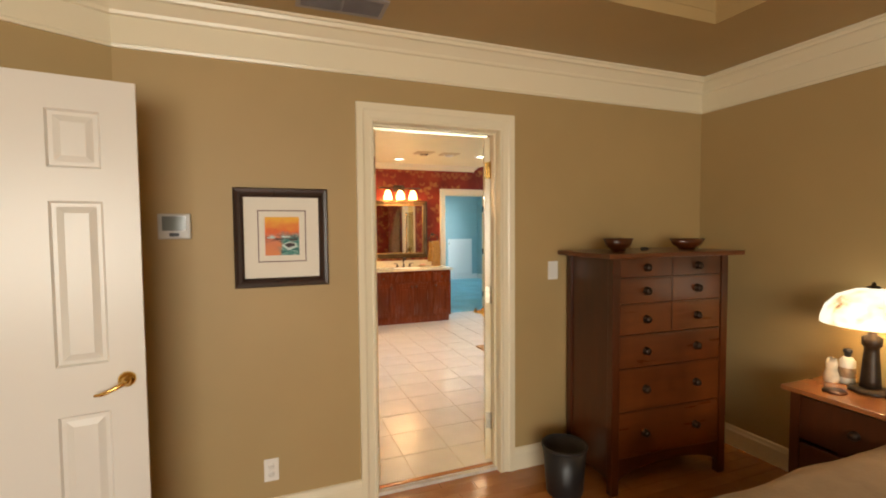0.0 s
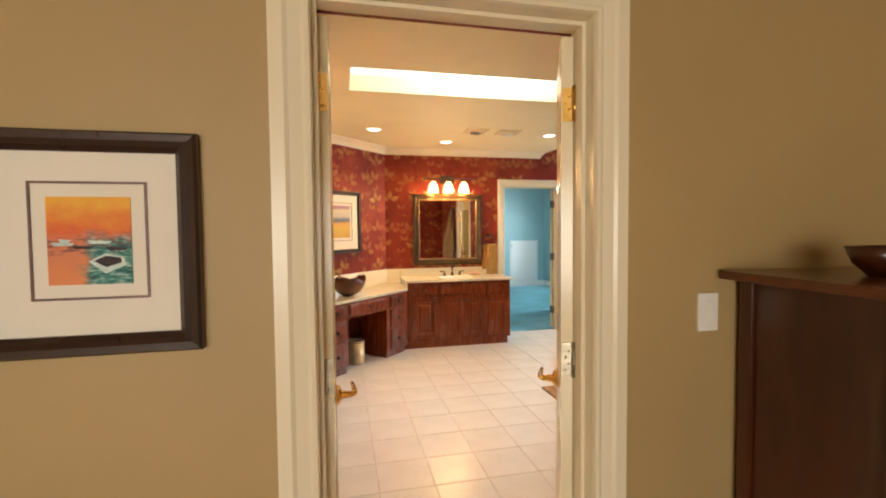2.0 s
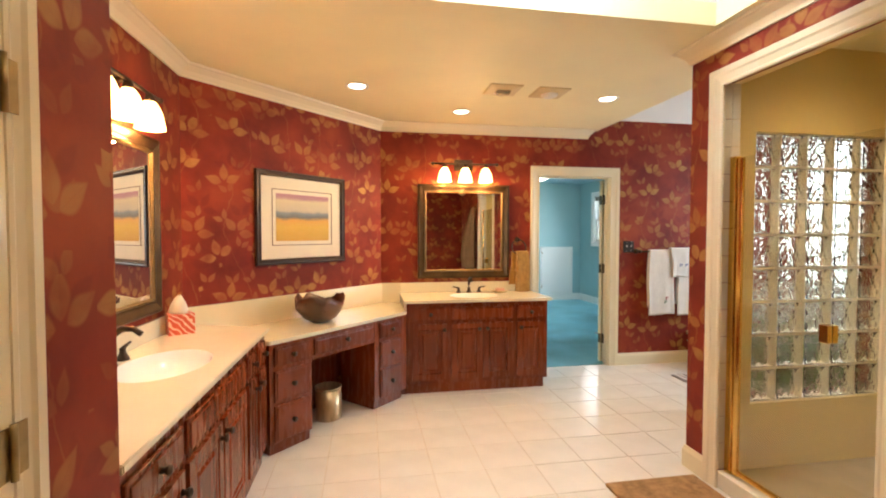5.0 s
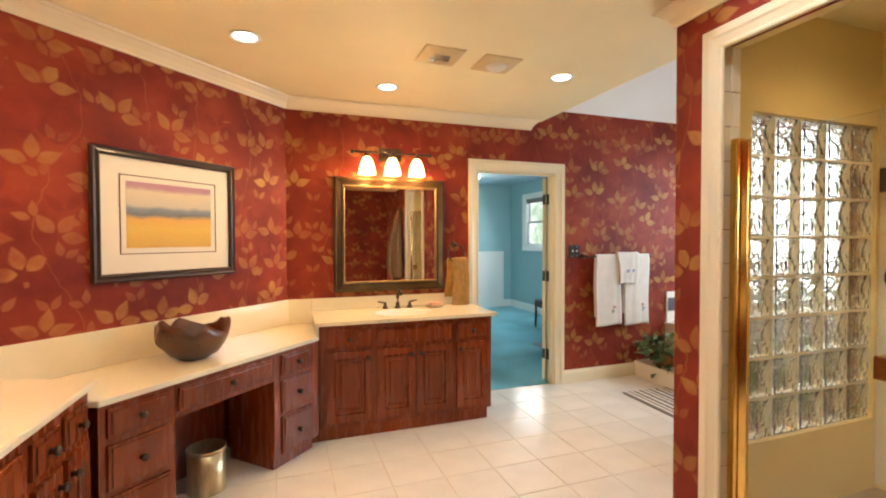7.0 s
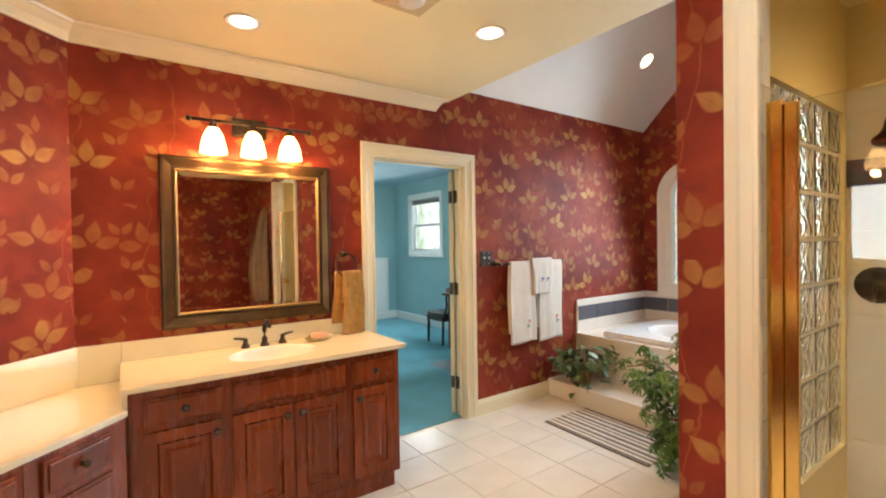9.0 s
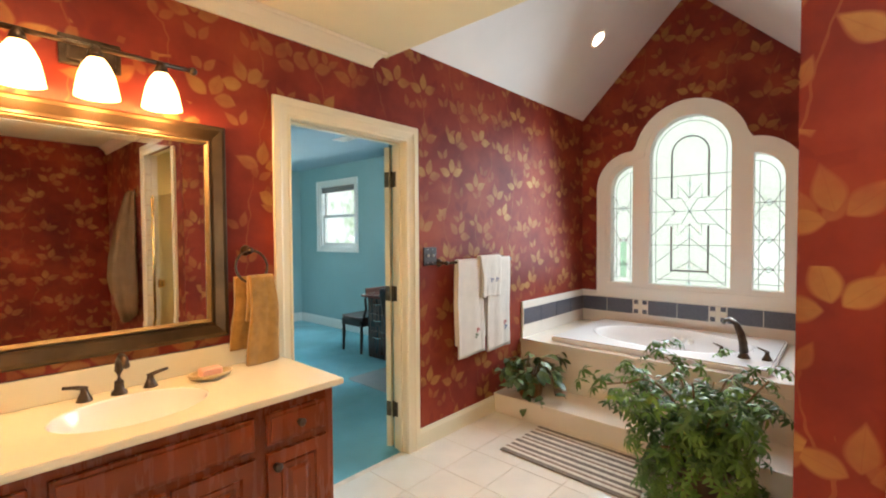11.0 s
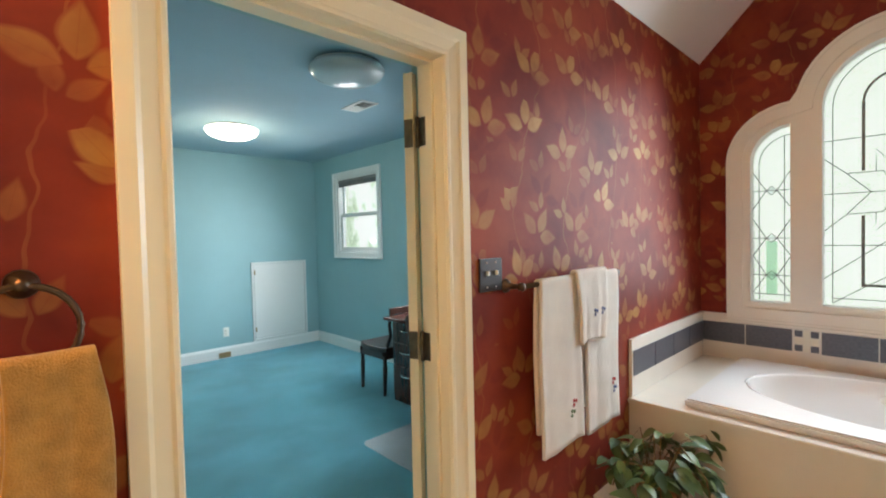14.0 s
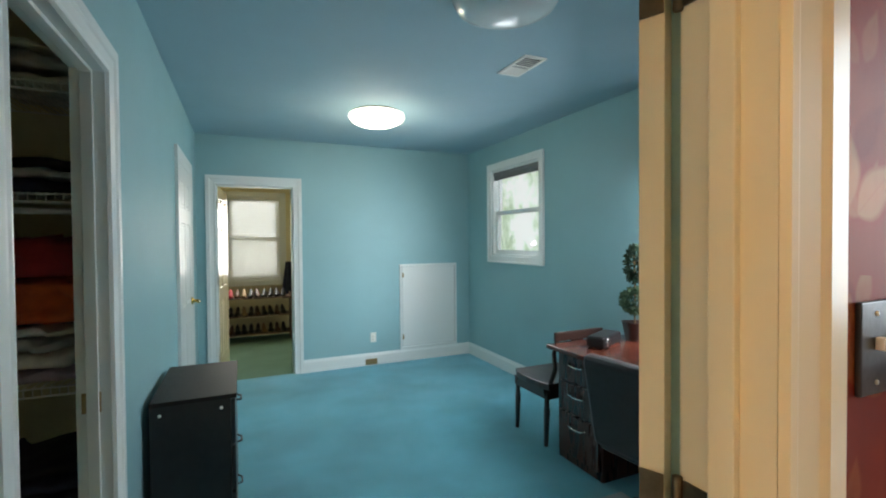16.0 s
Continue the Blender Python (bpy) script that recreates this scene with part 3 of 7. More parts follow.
def panel_board(w, h, t, panels, rim=0.022, depth=0.008):
    """A slab (x 0..w, z 0..h) whose panels are sunk with a raised field, on both faces."""
    bm = bmesh.new()
    xs = sorted({0, w, *[p[0] for p in panels], *[p[1] for p in panels]})
    zs = sorted({0, h, *[p[2] for p in panels], *[p[3] for p in panels]})
    for y, flip in ((0.0, False), (t, True)):
        s = 1 if y == 0 else -1
        for i in range(len(xs) - 1):
            for j in range(len(zs) - 1):
                x0, x1, z0, z1 = xs[i], xs[i + 1], zs[j], zs[j + 1]
                hit = [p for p in panels if p[0] <= x0 + 1e-6 and x1 <= p[1] + 1e-6 and p[2] <= z0 + 1e-6 and z1 <= p[3] + 1e-6]
                if hit:
                    continue
                bm.faces.new([bm.verts.new(q) for q in ((x0, y, z0), (x1, y, z0), (x1, y, z1), (x0, y, z1))])
        for x0, x1, z0, z1 in panels:
            steps = [(0, 0), (rim * 0.35, depth), (rim * 0.9, depth), (rim * 1.9, depth * 0.15)]
            loops = []
            for o, dd in steps:
                loops.append([bm.verts.new(q) for q in ((x0 + o, y + s * dd, z0 + o), (x1 - o, y + s * dd, z0 + o), (x1 - o, y + s * dd, z1 - o), (x0 + o, y + s * dd, z1 - o))])
            for a, b in zip(loops, loops[1:]):
                for k in range(4):
                    bm.faces.new((a[k], a[(k + 1) % 4], b[(k + 1) % 4], b[k]))
            bm.faces.new(loops[-1])
    for q in (((0, 0, 0), (0, t, 0), (0, t, h), (0, 0, h)), ((w, 0, 0), (w, t, 0), (w, t, h), (w, 0, h)), ((0, 0, 0), (w, 0, 0), (w, t, 0), (0, t, 0)), ((0, 0, h), (w, 0, h), (w, t, h), (0, t, h))):
        bm.faces.new([bm.verts.new(p) for p in q])
    bmesh.ops.remove_doubles(bm, verts=bm.verts[:], dist=1e-5)
    bmesh.ops.recalc_face_normals(bm, faces=bm.faces[:])
    return bm


def six_panels(w, h, stile):
    mid = stile * 0.85
    pw = (w - 2 * stile - mid) / 2
    out = []
    for x in (stile, stile + pw + mid):
        for z0, z1 in ((0.2, 0.80), (0.94, 1.58), (1.69, h - 0.12)):
            out.append((x, x + pw, z0, z1))
    return out


def lever(m, flip=1, mat=None):
    """Door lever: rose, neck and curved handle standing out along -y, the handle towards +x times flip."""
    mat = mat or M_BRASS
    rose = lathe([(0.0, 0.0), (0.034, 0.0), (0.034, 0.004), (0.026, 0.012), (0.014, 0.018), (0.011, 0.05)], 20)
    rot_x(rose, 90)
    arm = tube([(0, -0.05, 0), (0.012 * flip, -0.06, 0), (0.05 * flip, -0.062, -0.004), (0.09 * flip, -0.058, -0.006), (0.115 * flip, -0.054, 0.002)], [0.011, 0.011, 0.009, 0.008, 0.006], 10)
    return moved(join(rose, arm), m)


def hinge(h=0.09, w=0.038):
    """A butt hinge: two leaves and the barrel, in the x-z plane facing -y."""
    return join(box(-w, -0.004, -0.003, 0, 0, h), box(0.004, w, -0.003, 0, 0, h), tube([(0, -0.007, -0.004), (0, -0.007, h + 0.004)], 0.006, 8))


def panel_door(name, m, w, label, h=2.015, t=0.035, stile=0.11, handle=None, hinges=(), mat=None, kind="structure", hinge_mat=None, panels=None, hz=0.93, paint=None):
    """A six-panel leaf hinged at x 0. handle: (x, side) where side -1 is the y=0 face."""
    ob = thing(name, m, label, "door", kind=kind)
    part("leaf", panel_board(w, h, t, panels or six_panels(w, h, stile)), paint or M_DOOR, ob)
    if handle:
        x, fl = handle
        part("lever_handle", lever(pose(x, -0.001, hz), fl, mat), mat or M_BRASS, ob, "lever handle")
        part("lever_handle", lever(pose(x, t + 0.001, hz, 0, 0, 180), -fl, mat), mat or M_BRASS, ob, "lever handle")
    for hx, hy, up, turn in hinges:
        part("hinge", hinge(), hinge_mat or M_OLDBRASS, ob, "metal butt hinge", pose(hx, hy, up, 0, 0, turn))
    return ob


# bedroom doorway and its pair of narrow leaves
BF = -0.022
casing_set("door_frame_bedroom", pose(D1[0], Y1, 0), D1[1] - D1[0], D1[2], "white moulded casing of the bedroom doorway", floor=BF)
casing_set("door_frame_bath", pose(D1[1], Y1B, 0, 0, 0, 180), D1[1] - D1[0], D1[2], "white moulded casing on the bathroom side", jamb=0)
LW = 0.366
M_STEELHINGE = plain("worn_nickel_hinge", (0.40, 0.36, 0.27), 0.3, 1.0, vary=0.2, scale=30, bumpy=0.04)
for nm, m in (("door_leaf_1", pose(D1[0] + 0.036, Y1B + 0.004, 0.008, 0, 0, 90)), ("door_leaf_2", pose(D1[1] - 0.034, Y1B + 0.004, 0.008, 0, 0, 65) @ Matrix.Diagonal((1, -1, 1, 1)))):
    lf = panel_door(nm, m, LW, "white narrow six-panel door leaf standing open", stile=0.06, handle=(LW - 0.055, 1), hz=0.88)
    for z, mt in ((0.2, M_STEELHINGE), (0.995, M_STEELHINGE), (1.765, M_BRASS)):
        part("hinge", join(box(-0.003, -0.0003, 0.003, 0.034, z, z + 0.10), tube([(-0.006, 0.038, z - 0.004), (-0.006, 0.038, z + 0.104)], 0.007, 8), *[lathe([(0, 0), (0.004, 0), (0.003, 0.0015), (0, 0.002)], 8, Matrix.Translation((-0.003, 0.014 + 0.01 * (k % 2), z + 0.015 + 0.02 * k)) @ Euler((0, radians(-90), 0)).to_matrix().to_4x4()) for k in range(4)]), mt, lf, "brass butt hinge")
# linen closet door in the bath's side wall
casing_set("door_frame_linen", pose(0.40, 3.0, 0, 0, 0, 90), 0.62, 2.03, "white casing of the linen closet door", jamb=0, width=0.07)
panel_door("door_linen", pose(0.401, 3.005, 0.008, 0, 0, 90) @ pose(0, -0.012, 0), 0.61, "white closed six-panel linen closet door", t=0.012, stile=0.08, handle=(0.47, -1),
           hinges=[(0.60, -0.002, z, 0) for z in (0.2, 1.0, 1.62)])
# office doorway
M_DARKHINGE = plain("dark_bronze_hinge", (0.13, 0.10, 0.065), 0.35, 0.9, vary=0.3, scale=30)
casing_set("door_frame_office", pose(D2[0], Y2, 0), D2[1] - D2[0], D2[2], "white moulded casing of the office doorway", width=0.1)
casing_set("door_frame_office_inner", pose(D2[1], Y2B, 0, 0, 0, 180), D2[1] - D2[0], D2[2], "white casing on the office side", jamb=0)
panel_door("door_office", pose(D2[1] - 0.012, Y2B + 0.024, 0.01, 0, 0, 24), 0.8, "white six-panel office door standing open", handle=(0.74, -1), mat=M_BRONZE,
           hinges=[])
for z in (0.22, 1.00, 1.76):
    part("hinge", join(box(-0.003, 0.0, 0.078, 0.121, z, z + 0.1, 0.001), tube([(-0.006, 0.127, z - 0.004), (-0.006, 0.127, z + 0.104)], 0.007, 8)), M_DARKHINGE, bpy.data.objects["door_frame_office"], "dark metal butt hinge", pose(D2[1] - D2[0] - 0.0005, 0, 0))
    part("hinge", box(-0.0035, -0.0005, 0.0, 0.034, z - 0.01, z + 0.09, 0.001), M_DARKHINGE, bpy.data.objects["door_office"], "dark metal hinge plate")
# office closet openings
casing_set("door_frame_wardrobe", pose(BX0, C0, 0, 0, 0, 90), C1 - C0, 2.03, "white casing of the wardrobe opening", jamb=0.1, paint=M_OFFICETRIM)
part("strike_plate", box(C1 - C0 - 0.003, C1 - C0 - 0.001, 0.03, 0.085, 0.86, 0.93), M_OLDBRASS, bpy.data.objects["door_frame_wardrobe"], "metal strike plate")
casing_set("door_frame_closet", pose(D3[0], BY1, 0), D3[1] - D3[0], D3[2], "white casing of the closet doorway", paint=M_OFFICETRIM)
panel_door("door_closet", pose(D3[0] + 0.004, BY1 + 0.124, 0.01, 0, 0, 84), 0.72, "white panel door standing open into the closet")
for z in (0.2, 1.0, 1.78):
    part("hinge", hinge(0.09, 0.03), M_OLDBRASS, bpy.data.objects["door_frame_closet"], "metal butt hinge", pose(0.003, 0.06, z, 0, 0, 90))
casing_set("door_frame_side", pose(BX0, 10.62, 0, 0, 0, 90), 0.80, 2.03, "white casing of a closed door", jamb=0, paint=M_OFFICETRIM)
panel_door("door_side", pose(BX0 + 0.001, 10.625, 0.01, 0, 0, 90) @ pose(0, -0.012, 0), 0.79, "white closed six-panel door", t=0.012, handle=(0.71, -1), paint=M_OFFICETRIM)

# entry door of the bedroom, standing open before the wall
EW = 0.69
eo = panel_door("door_bedroom_entry", pose(-1.132, 1.91, -0.012, 0, 0, 8.7), EW, "white six-panel bedroom door standing open", paint=M_WHITEDOOR, panels=[(x, x + 0.152, z0, z1) for x in (0.108, EW - 0.26) for z0, z1 in ((0.2, 0.83), (1.005, 1.585), (1.70, 1.90))])
part("lever_handle", lever(pose(EW - 0.058, -0.001, 0.935, 0, -20, 0) @ Matrix.Scale(0.85, 4), -1), M_BRASS, eo, "polished brass lever handle")

# crowns and baseboards
CP = [(0, 2.27), (0.01, 2.27), (0.014, 2.285), (0.008, 2.29), (0.008, 2.405), (0.02, 2.41), (0.024, 2.425), (0.06, 2.465), (0.075, 2.468), (0.08, 2.485), (0.09, 2.487), (0.09, 2.499), (0, 2.499)]
setting("crown_bedroom", join(molding((-0.63, Y1), (2.91, Y1), CP, 0.23, -1), molding((2.91, Y1), (2.91, -3.0), CP, -1, 0), molding((-2.63, 1.43), (-0.63, Y1), CP, 0, -0.23)), M_TRIM, "wide cream crown moulding with a frieze", "crown moulding")
TR = [(0, 2.72), (0.01, 2.72), (0.03, 2.74), (0.06, 2.775), (0.07, 2.799), (0, 2.799)]
setting("crown_tray", join(molding((-1.6, 1.75), (2.15, 1.75), TR, -1, -1), molding((2.15, 1.75), (2.15, -2.2), TR, -1, -1)), M_TRIM, "cream moulding inside the tray ceiling", "crown moulding")
BP = [(0, BF), (0.018, BF), (0.018, BF + 0.10), (0.012, BF + 0.112), (0.008, BF + 0.13), (0, BF + 0.135)]
setting("baseboard_bedroom", join(molding((-0.63, Y1), (D1[0] - 0.095, Y1), BP, 0.23, 0), molding((D1[1] + 0.095, Y1), (2.91, Y1), BP, 0, -1), molding((2.91, Y1), (2.91, -3.0), BP, -1, 0), molding((-2.63, 1.43), (-0.63, Y1), BP, 0, -0.23)), M_TRIM, "white moulded baseboard", "baseboard")
KP = crown_profile(CROWN, CEIL, 0.085)
T8 = math.tan(radians(22.5))
setting("crown_bath", join(molding((XL, 3.97), (XL, 5.911), KP, -1, -T8), molding((XL, 5.911), (1.155, Y2), KP, -T8, -T8), molding((1.155, Y2), (3.33, Y2), KP, -T8, 1.0),
        molding((XS, YT), (XS, Y1B), KP, 1, -1)), M_TRIM, "cream crown moulding under the bathroom ceiling", "crown moulding")
setting("crown_bay_return", molding((3.30, YT), (XS, YT), KP, 0, 1), M_TRIM, "cream crown moulding round the wall's end", "crown moulding")
setting("baseboard_bath", join(molding((2.70, Y2), (D2[0] - 0.101, Y2), base_profile(), 0, 0), molding((D2[1] + 0.101, Y2), (4.60, Y2), base_profile(), 0, 0),
        molding((XS, YT), (XS, SH1 + 0.10), base_profile(), 1, 0), molding((4.6, YT), (XS, YT), base_profile(), 0, 1), molding((0.40, Y1B), (0.40, 2.92), base_profile(), 0, 0), molding((0.40, 3.70), (0.40, 3.96), base_profile(), 0, 0)), M_TRIM, "white baseboard in the bathroom", "baseboard")
setting("baseboard_office", join(molding((D3[1] + 0.096, BY1), (BX1, BY1), base_profile(0.14), 0, -1), molding((BX1, BY1), (BX1, Y2B), base_profile(0.14), -1, 0),
        molding((BX0, C1 + 0.1), (BX0, 10.52), base_profile(0.14), 0, 0)), M_OFFICETRIM, "white baseboard in the office", "baseboard")

# ---- windows ----
M_PANE = glass("window_glass", (0.97, 0.99, 0.98))
# arched bay window: trim, mullions, leaded lights
bw = thing("window_1", pose(0, 0, 0), "white arched three-light window with leaded glass", "window", kind="structure")


def light_outline(i, grow=0.0):
    """Outline (y, z) of the glass of light i: centre, north side, south side."""
    if i == 0:
        r = 0.34 + grow
        return [(6.207 - r, 0.95 - grow), (6.207 + r, 0.95 - grow)] + [(6.207 + r * math.cos(a), 2.19 + r * math.sin(a)) for a in (math.pi * k / 22 for k in range(23))]
    s = 1 if i == 1 else -1
    y0 = 6.705 if i == 1 else 5.71
    r = 0.22 + grow
    pts = [(y0 - s * grow, 0.95 - grow), (y0 + s * r, 0.95 - grow)] + [(y0 + s * (r * math.cos(a)), 1.90 + r * math.sin(a)) for a in (math.pi / 2 * k / 12 for k in range(13))]
    if grow:
        pts.append((y0 - s * grow, 1.90 + r))
    return pts


part("trim", plate(arch_outline(0.135), [arch_outline(0.045)], XW - 0.024, XW - 0.0005), M_WINDOW, bw, "white flat arched casing")
part("trim_bead", plate(arch_outline(0.138), [arch_outline(0.118)], XW - 0.034, XW - 0.0245), M_WINDOW, bw)
part("window_frame", plate(arch_outline(0.0445), [light_outline(i) for i in range(3)], XW - 0.012, XW + 0.10), M_WINDOW, bw, "white frame with two mullions")
part("window_sill", box(XW - 0.045, XW - 0.001, 5.33, 7.09, 0.80, 0.815, 0.004), M_WINDOW, bw)
M_LEADGLASS = glass("textured_leaded_glass", (0.98, 1.0, 0.99), 0.12, 0.35, scale=60)
M_BEVEL = glass("bevelled_clear_glass", (0.92, 0.96, 0.97), 0.05, 0.1, ior=1.08, scale=30)
M_GREENGLASS = glass("pale_green_glass", (0.55, 0.80, 0.62), 0.1, 0.2, scale=40)
M_LEAD = plain("lead_came", (0.20, 0.24, 0.22), 0.45, 0.5, vary=0.2, scale=30)
XG = XW + 0.05
for i in range(3):
    p = part("pane", plate(light_outline(i, -0.001), [], XG, XG + 0.004), M_LEADGLASS, bw, "textured clear glass")
    p.visible_shadow = False


def came(pts, r=0.0028):
    return tube([(XG - 0.002, y, z) for y, z in pts], r, 6)


def lead_lines():
    c = 6.207
    out = []
    for z in (1.98, 1.65, 1.33):
        out.append([(c - 0.335, z), (c + 0.335, z)])
    for s in (-1, 1):
        out.append([(c + s * 0.295, 0.97), (c + s * 0.295, 2.19)])
        out.append([(c + s * 0.335, 1.42), (c + s * 0.23, 1.52), (c + s * 0.12, 1.65)])
        out.append([(c + s * 0.12, 1.65), (c + s * 0.23, 1.77), (c + s * 0.335, 1.87)])
        out.append([(c + s * 0.23, 1.52), (c + s * 0.07, 1.53), (c, 1.65)])
        out.append([(c + s * 0.23, 1.77), (c + s * 0.07, 1.77), (c, 1.65)])
        out.append([(c + s * 0.10, 1.53), (c + s * 0.10, 1.42), (c, 1.53)])
        out.append([(c + s * 0.10, 1.77), (c + s * 0.10, 1.90), (c, 1.77)])
        out.append([(c, 1.40), (c + s * 0.335, 1.12)])
        out.append([(c, 1.18), (c + s * 0.16, 1.07), (c + s * 0.29, 0.97)])
        out.append([(c + s * 0.295 * math.cos(a), 2.19 + 0.295 * math.sin(a)) for a in (math.pi / 2 * k / 8 for k in range(9))])
    out += [[(c, 0.96), (c, 1.53)], [(c, 1.77), (c, 1.98)], [(c - 0.30, 1.0), (c + 0.30, 1.0)]]
    for y0, s in ((6.705, 1), (5.71, -1)):
        for z in (1.0, 1.13, 1.38, 1.70):
            out.append([(y0 + s * 0.005, z), (y0 + s * 0.215, z)])
        out.append([(y0 + s * 0.18, 0.96), (y0 + s * 0.18, 1.88)])
        out.append([(y0 + s * 0.04, 0.96), (y0 + s * 0.04, 2.05)])
        for z in (1.13, 1.38, 1.70):
            out.append([(y0 + s * 0.005, z - 0.12), (y0 + s * 0.08, z), (y0 + s * 0.11, z + 0.03), (y0 + s * 0.14, z), (y0 + s * 0.215, z - 0.12)])
            out.append([(y0 + s * 0.005, z + 0.13), (y0 + s * 0.08, z), (y0 + s * 0.11, z - 0.03), (y0 + s * 0.14, z), (y0 + s * 0.215, z + 0.13)])
        out.append([(y0 + s * 0.18 * math.cos(a), 1.88 + 0.18 * math.sin(a)) for a in (math.pi / 2 * k / 8 for k in range(9))])
    return out


for pts in lead_lines():
    part("came", came(pts), M_LEAD, bw)
for k in range(2):
    for s in (-1, 1):
        z0, z1 = ((1.08, 1.51), (1.78, 2.19))[k]
        part("came", box(XG - 0.006, XG - 0.001, 6.207 + s * 0.155 - 0.008, 6.207 + s * 0.155 + 0.008, z0, z1), M_LEAD, bw, "wide green-grey lead border")
part("came", box(XG - 0.006, XG - 0.001, 6.052, 6.362, 1.08, 1.096), M_LEAD, bw)
part("came", tube([(XG - 0.003, 6.207 + 0.155 * math.cos(a), 2.19 + 0.155 * math.sin(a)) for a in (math.pi * k / 16 for k in range(17))], 0.007, 6), M_LEAD, bw)
for y, z in [(6.207, z) for z in (0.97, 1.12, 1.42, 1.65, 1.90, 2.345, 2.52)] + [(6.815, z) for z in (1.13, 1.38, 1.70)] + [(5.60, z) for z in (1.13, 1.38, 1.70)]:
    part("jewel", moved(lathe([(0, -0.004), (0.027, 0.0), (0.02, 0.005), (0, 0.007)], 4), Matrix.Translation((XG - 0.004, y, z)) @ Euler((0, radians(-90), 0)).to_matrix().to_4x4()), M_BEVEL, bw, "bevelled clear diamond")
part("strip", box(XG - 0.003, XG - 0.0005, 6.785, 6.845, 1.0, 1.36), M_GREENGLASS, bw, "pale green glass strip").visible_shadow = False


M_BLIND = bpy.data.materials.new("backlit_blind_slat")
M_BLIND.use_nodes = True
_bt = M_BLIND.node_tree
_tr, _mx = _bt.nodes.new("ShaderNodeBsdfTranslucent"), _bt.nodes.new("ShaderNodeMixShader")
_tr.inputs[0].default_value = (0.85, 0.84, 0.80, 1)
_bt.nodes["Principled BSDF"].inputs["Base Color"].default_value = (0.78, 0.77, 0.72, 1)
_mx.inputs[0].default_value = 0.5
_bt.links.new(_bt.nodes["Principled BSDF"].outputs[0], _mx.inputs[1])
_bt.links.new(_tr.outputs[0], _mx.inputs[2])
_bt.links.new(_mx.outputs[0], _bt.nodes["Material Output"].inputs[0])


def sash_window(name, m, w, h, label, blind=None):
    """A double-hung window in the x-z plane, the room towards -y; 0..w, 0..h is the opening."""
    ob = thing(name, m, label, "window", kind="structure")
    c = 0.072
    for a in ((-c, 0, -c, h + c), (w, w + c, -c, h + c), (0, w, h, h + c), (0, w, -c, 0)):
        part("casing", box(a[0], a[1], -0.02, -0.0005, a[2], a[3], 0.004), M_OFFICETRIM, ob)
    for a in ((-c - 0.004, -c + 0.02, -c - 0.004, h + c + 0.004), (w + c - 0.02, w + c + 0.004, -c - 0.004, h + c + 0.004), (-c + 0.02, w + c - 0.02, h + c - 0.016, h + c + 0.004), (-c + 0.02, w + c - 0.02, -c - 0.004, -c + 0.016)):
        part("back_band", box(a[0], a[1], -0.03, -0.0205, a[2], a[3], 0.003), M_OFFICETRIM, ob)
    fr = bmesh.new()
    for a in ((0, 0.02, 0, h), (w - 0.02, w, 0, h), (0.02, w - 0.02, h - 0.02, h), (0.02, w - 0.02, 0, 0.02)):
        bm_box(fr, a[0], a[1], 0.0, 0.11, a[2], a[3])
    part("window_frame", fr, M_OFFICETRIM, ob)
    for z0, z1, y in ((0.02, h * 0.5 + 0.02, 0.035), (h * 0.5 - 0.02, h - 0.02, 0.07)):
        s = bmesh.new()
        for a in ((0.02, 0.065, z0, z1), (w - 0.065, w - 0.02, z0, z1), (0.065, w - 0.065, z0, z0 + 0.045), (0.065, w - 0.065, z1 - 0.04, z1)):
            bm_box(s, a[0], a[1], y, y + 0.03, a[2], a[3])
        sh = part("sash", s, M_OFFICETRIM, ob)
        p = part("pane", box(0.06, w - 0.06, y + 0.012, y + 0.016, z0 + 0.04, z1 - 0.035), M_PANE, sh)
        p.visible_shadow = False
    if blind == "rolled":
        part("blind_roll", join(box(0.022, w - 0.022, 0.004, 0.034, h - 0.06, h - 0.022, 0.006), *[box(0.025, w - 0.025, 0.008, 0.03, h - 0.066 - 0.007 * k, h - 0.0625 - 0.007 * k) for k in range(7)]), plain("grey_blind", (0.22, 0.22, 0.22), 0.5), ob, "grey blind raised to the top")
    if blind == "down":
        mb = M_BLIND
        k = 0
        z = h - 0.05
        part("head_rail", box(0.01, w - 0.01, -0.012, 0.03, h - 0.045, h - 0.003, 0.004), mb, ob)
        while z > 0.06:
            part("slat", moved(box(0.012, w - 0.012, -0.012, 0.012, -0.001, 0.001), pose(0, 0.008, z, 64)), mb, ob)
            z -= 0.0235
        part("bottom_rail", box(0.012, w - 0.012, -0.004, 0.02, 0.03, 0.05, 0.004), mb, ob)
    return ob


sash_window("window_2", pose(BX1, 11.44, 1.265, 0, 0, -90), 0.915, 0.965, "white double-hung window with its blind raised", "rolled")
sash_window("window_4", pose(BX1, 9.02, 1.1, 0, 0, -90), 0.90, 1.05, "white double-hung window beside the desk")
sash_window("window_3", pose(2.83, 14.4, 0.85), 0.76, 1.28, "white window with a lowered slatted blind", "down")

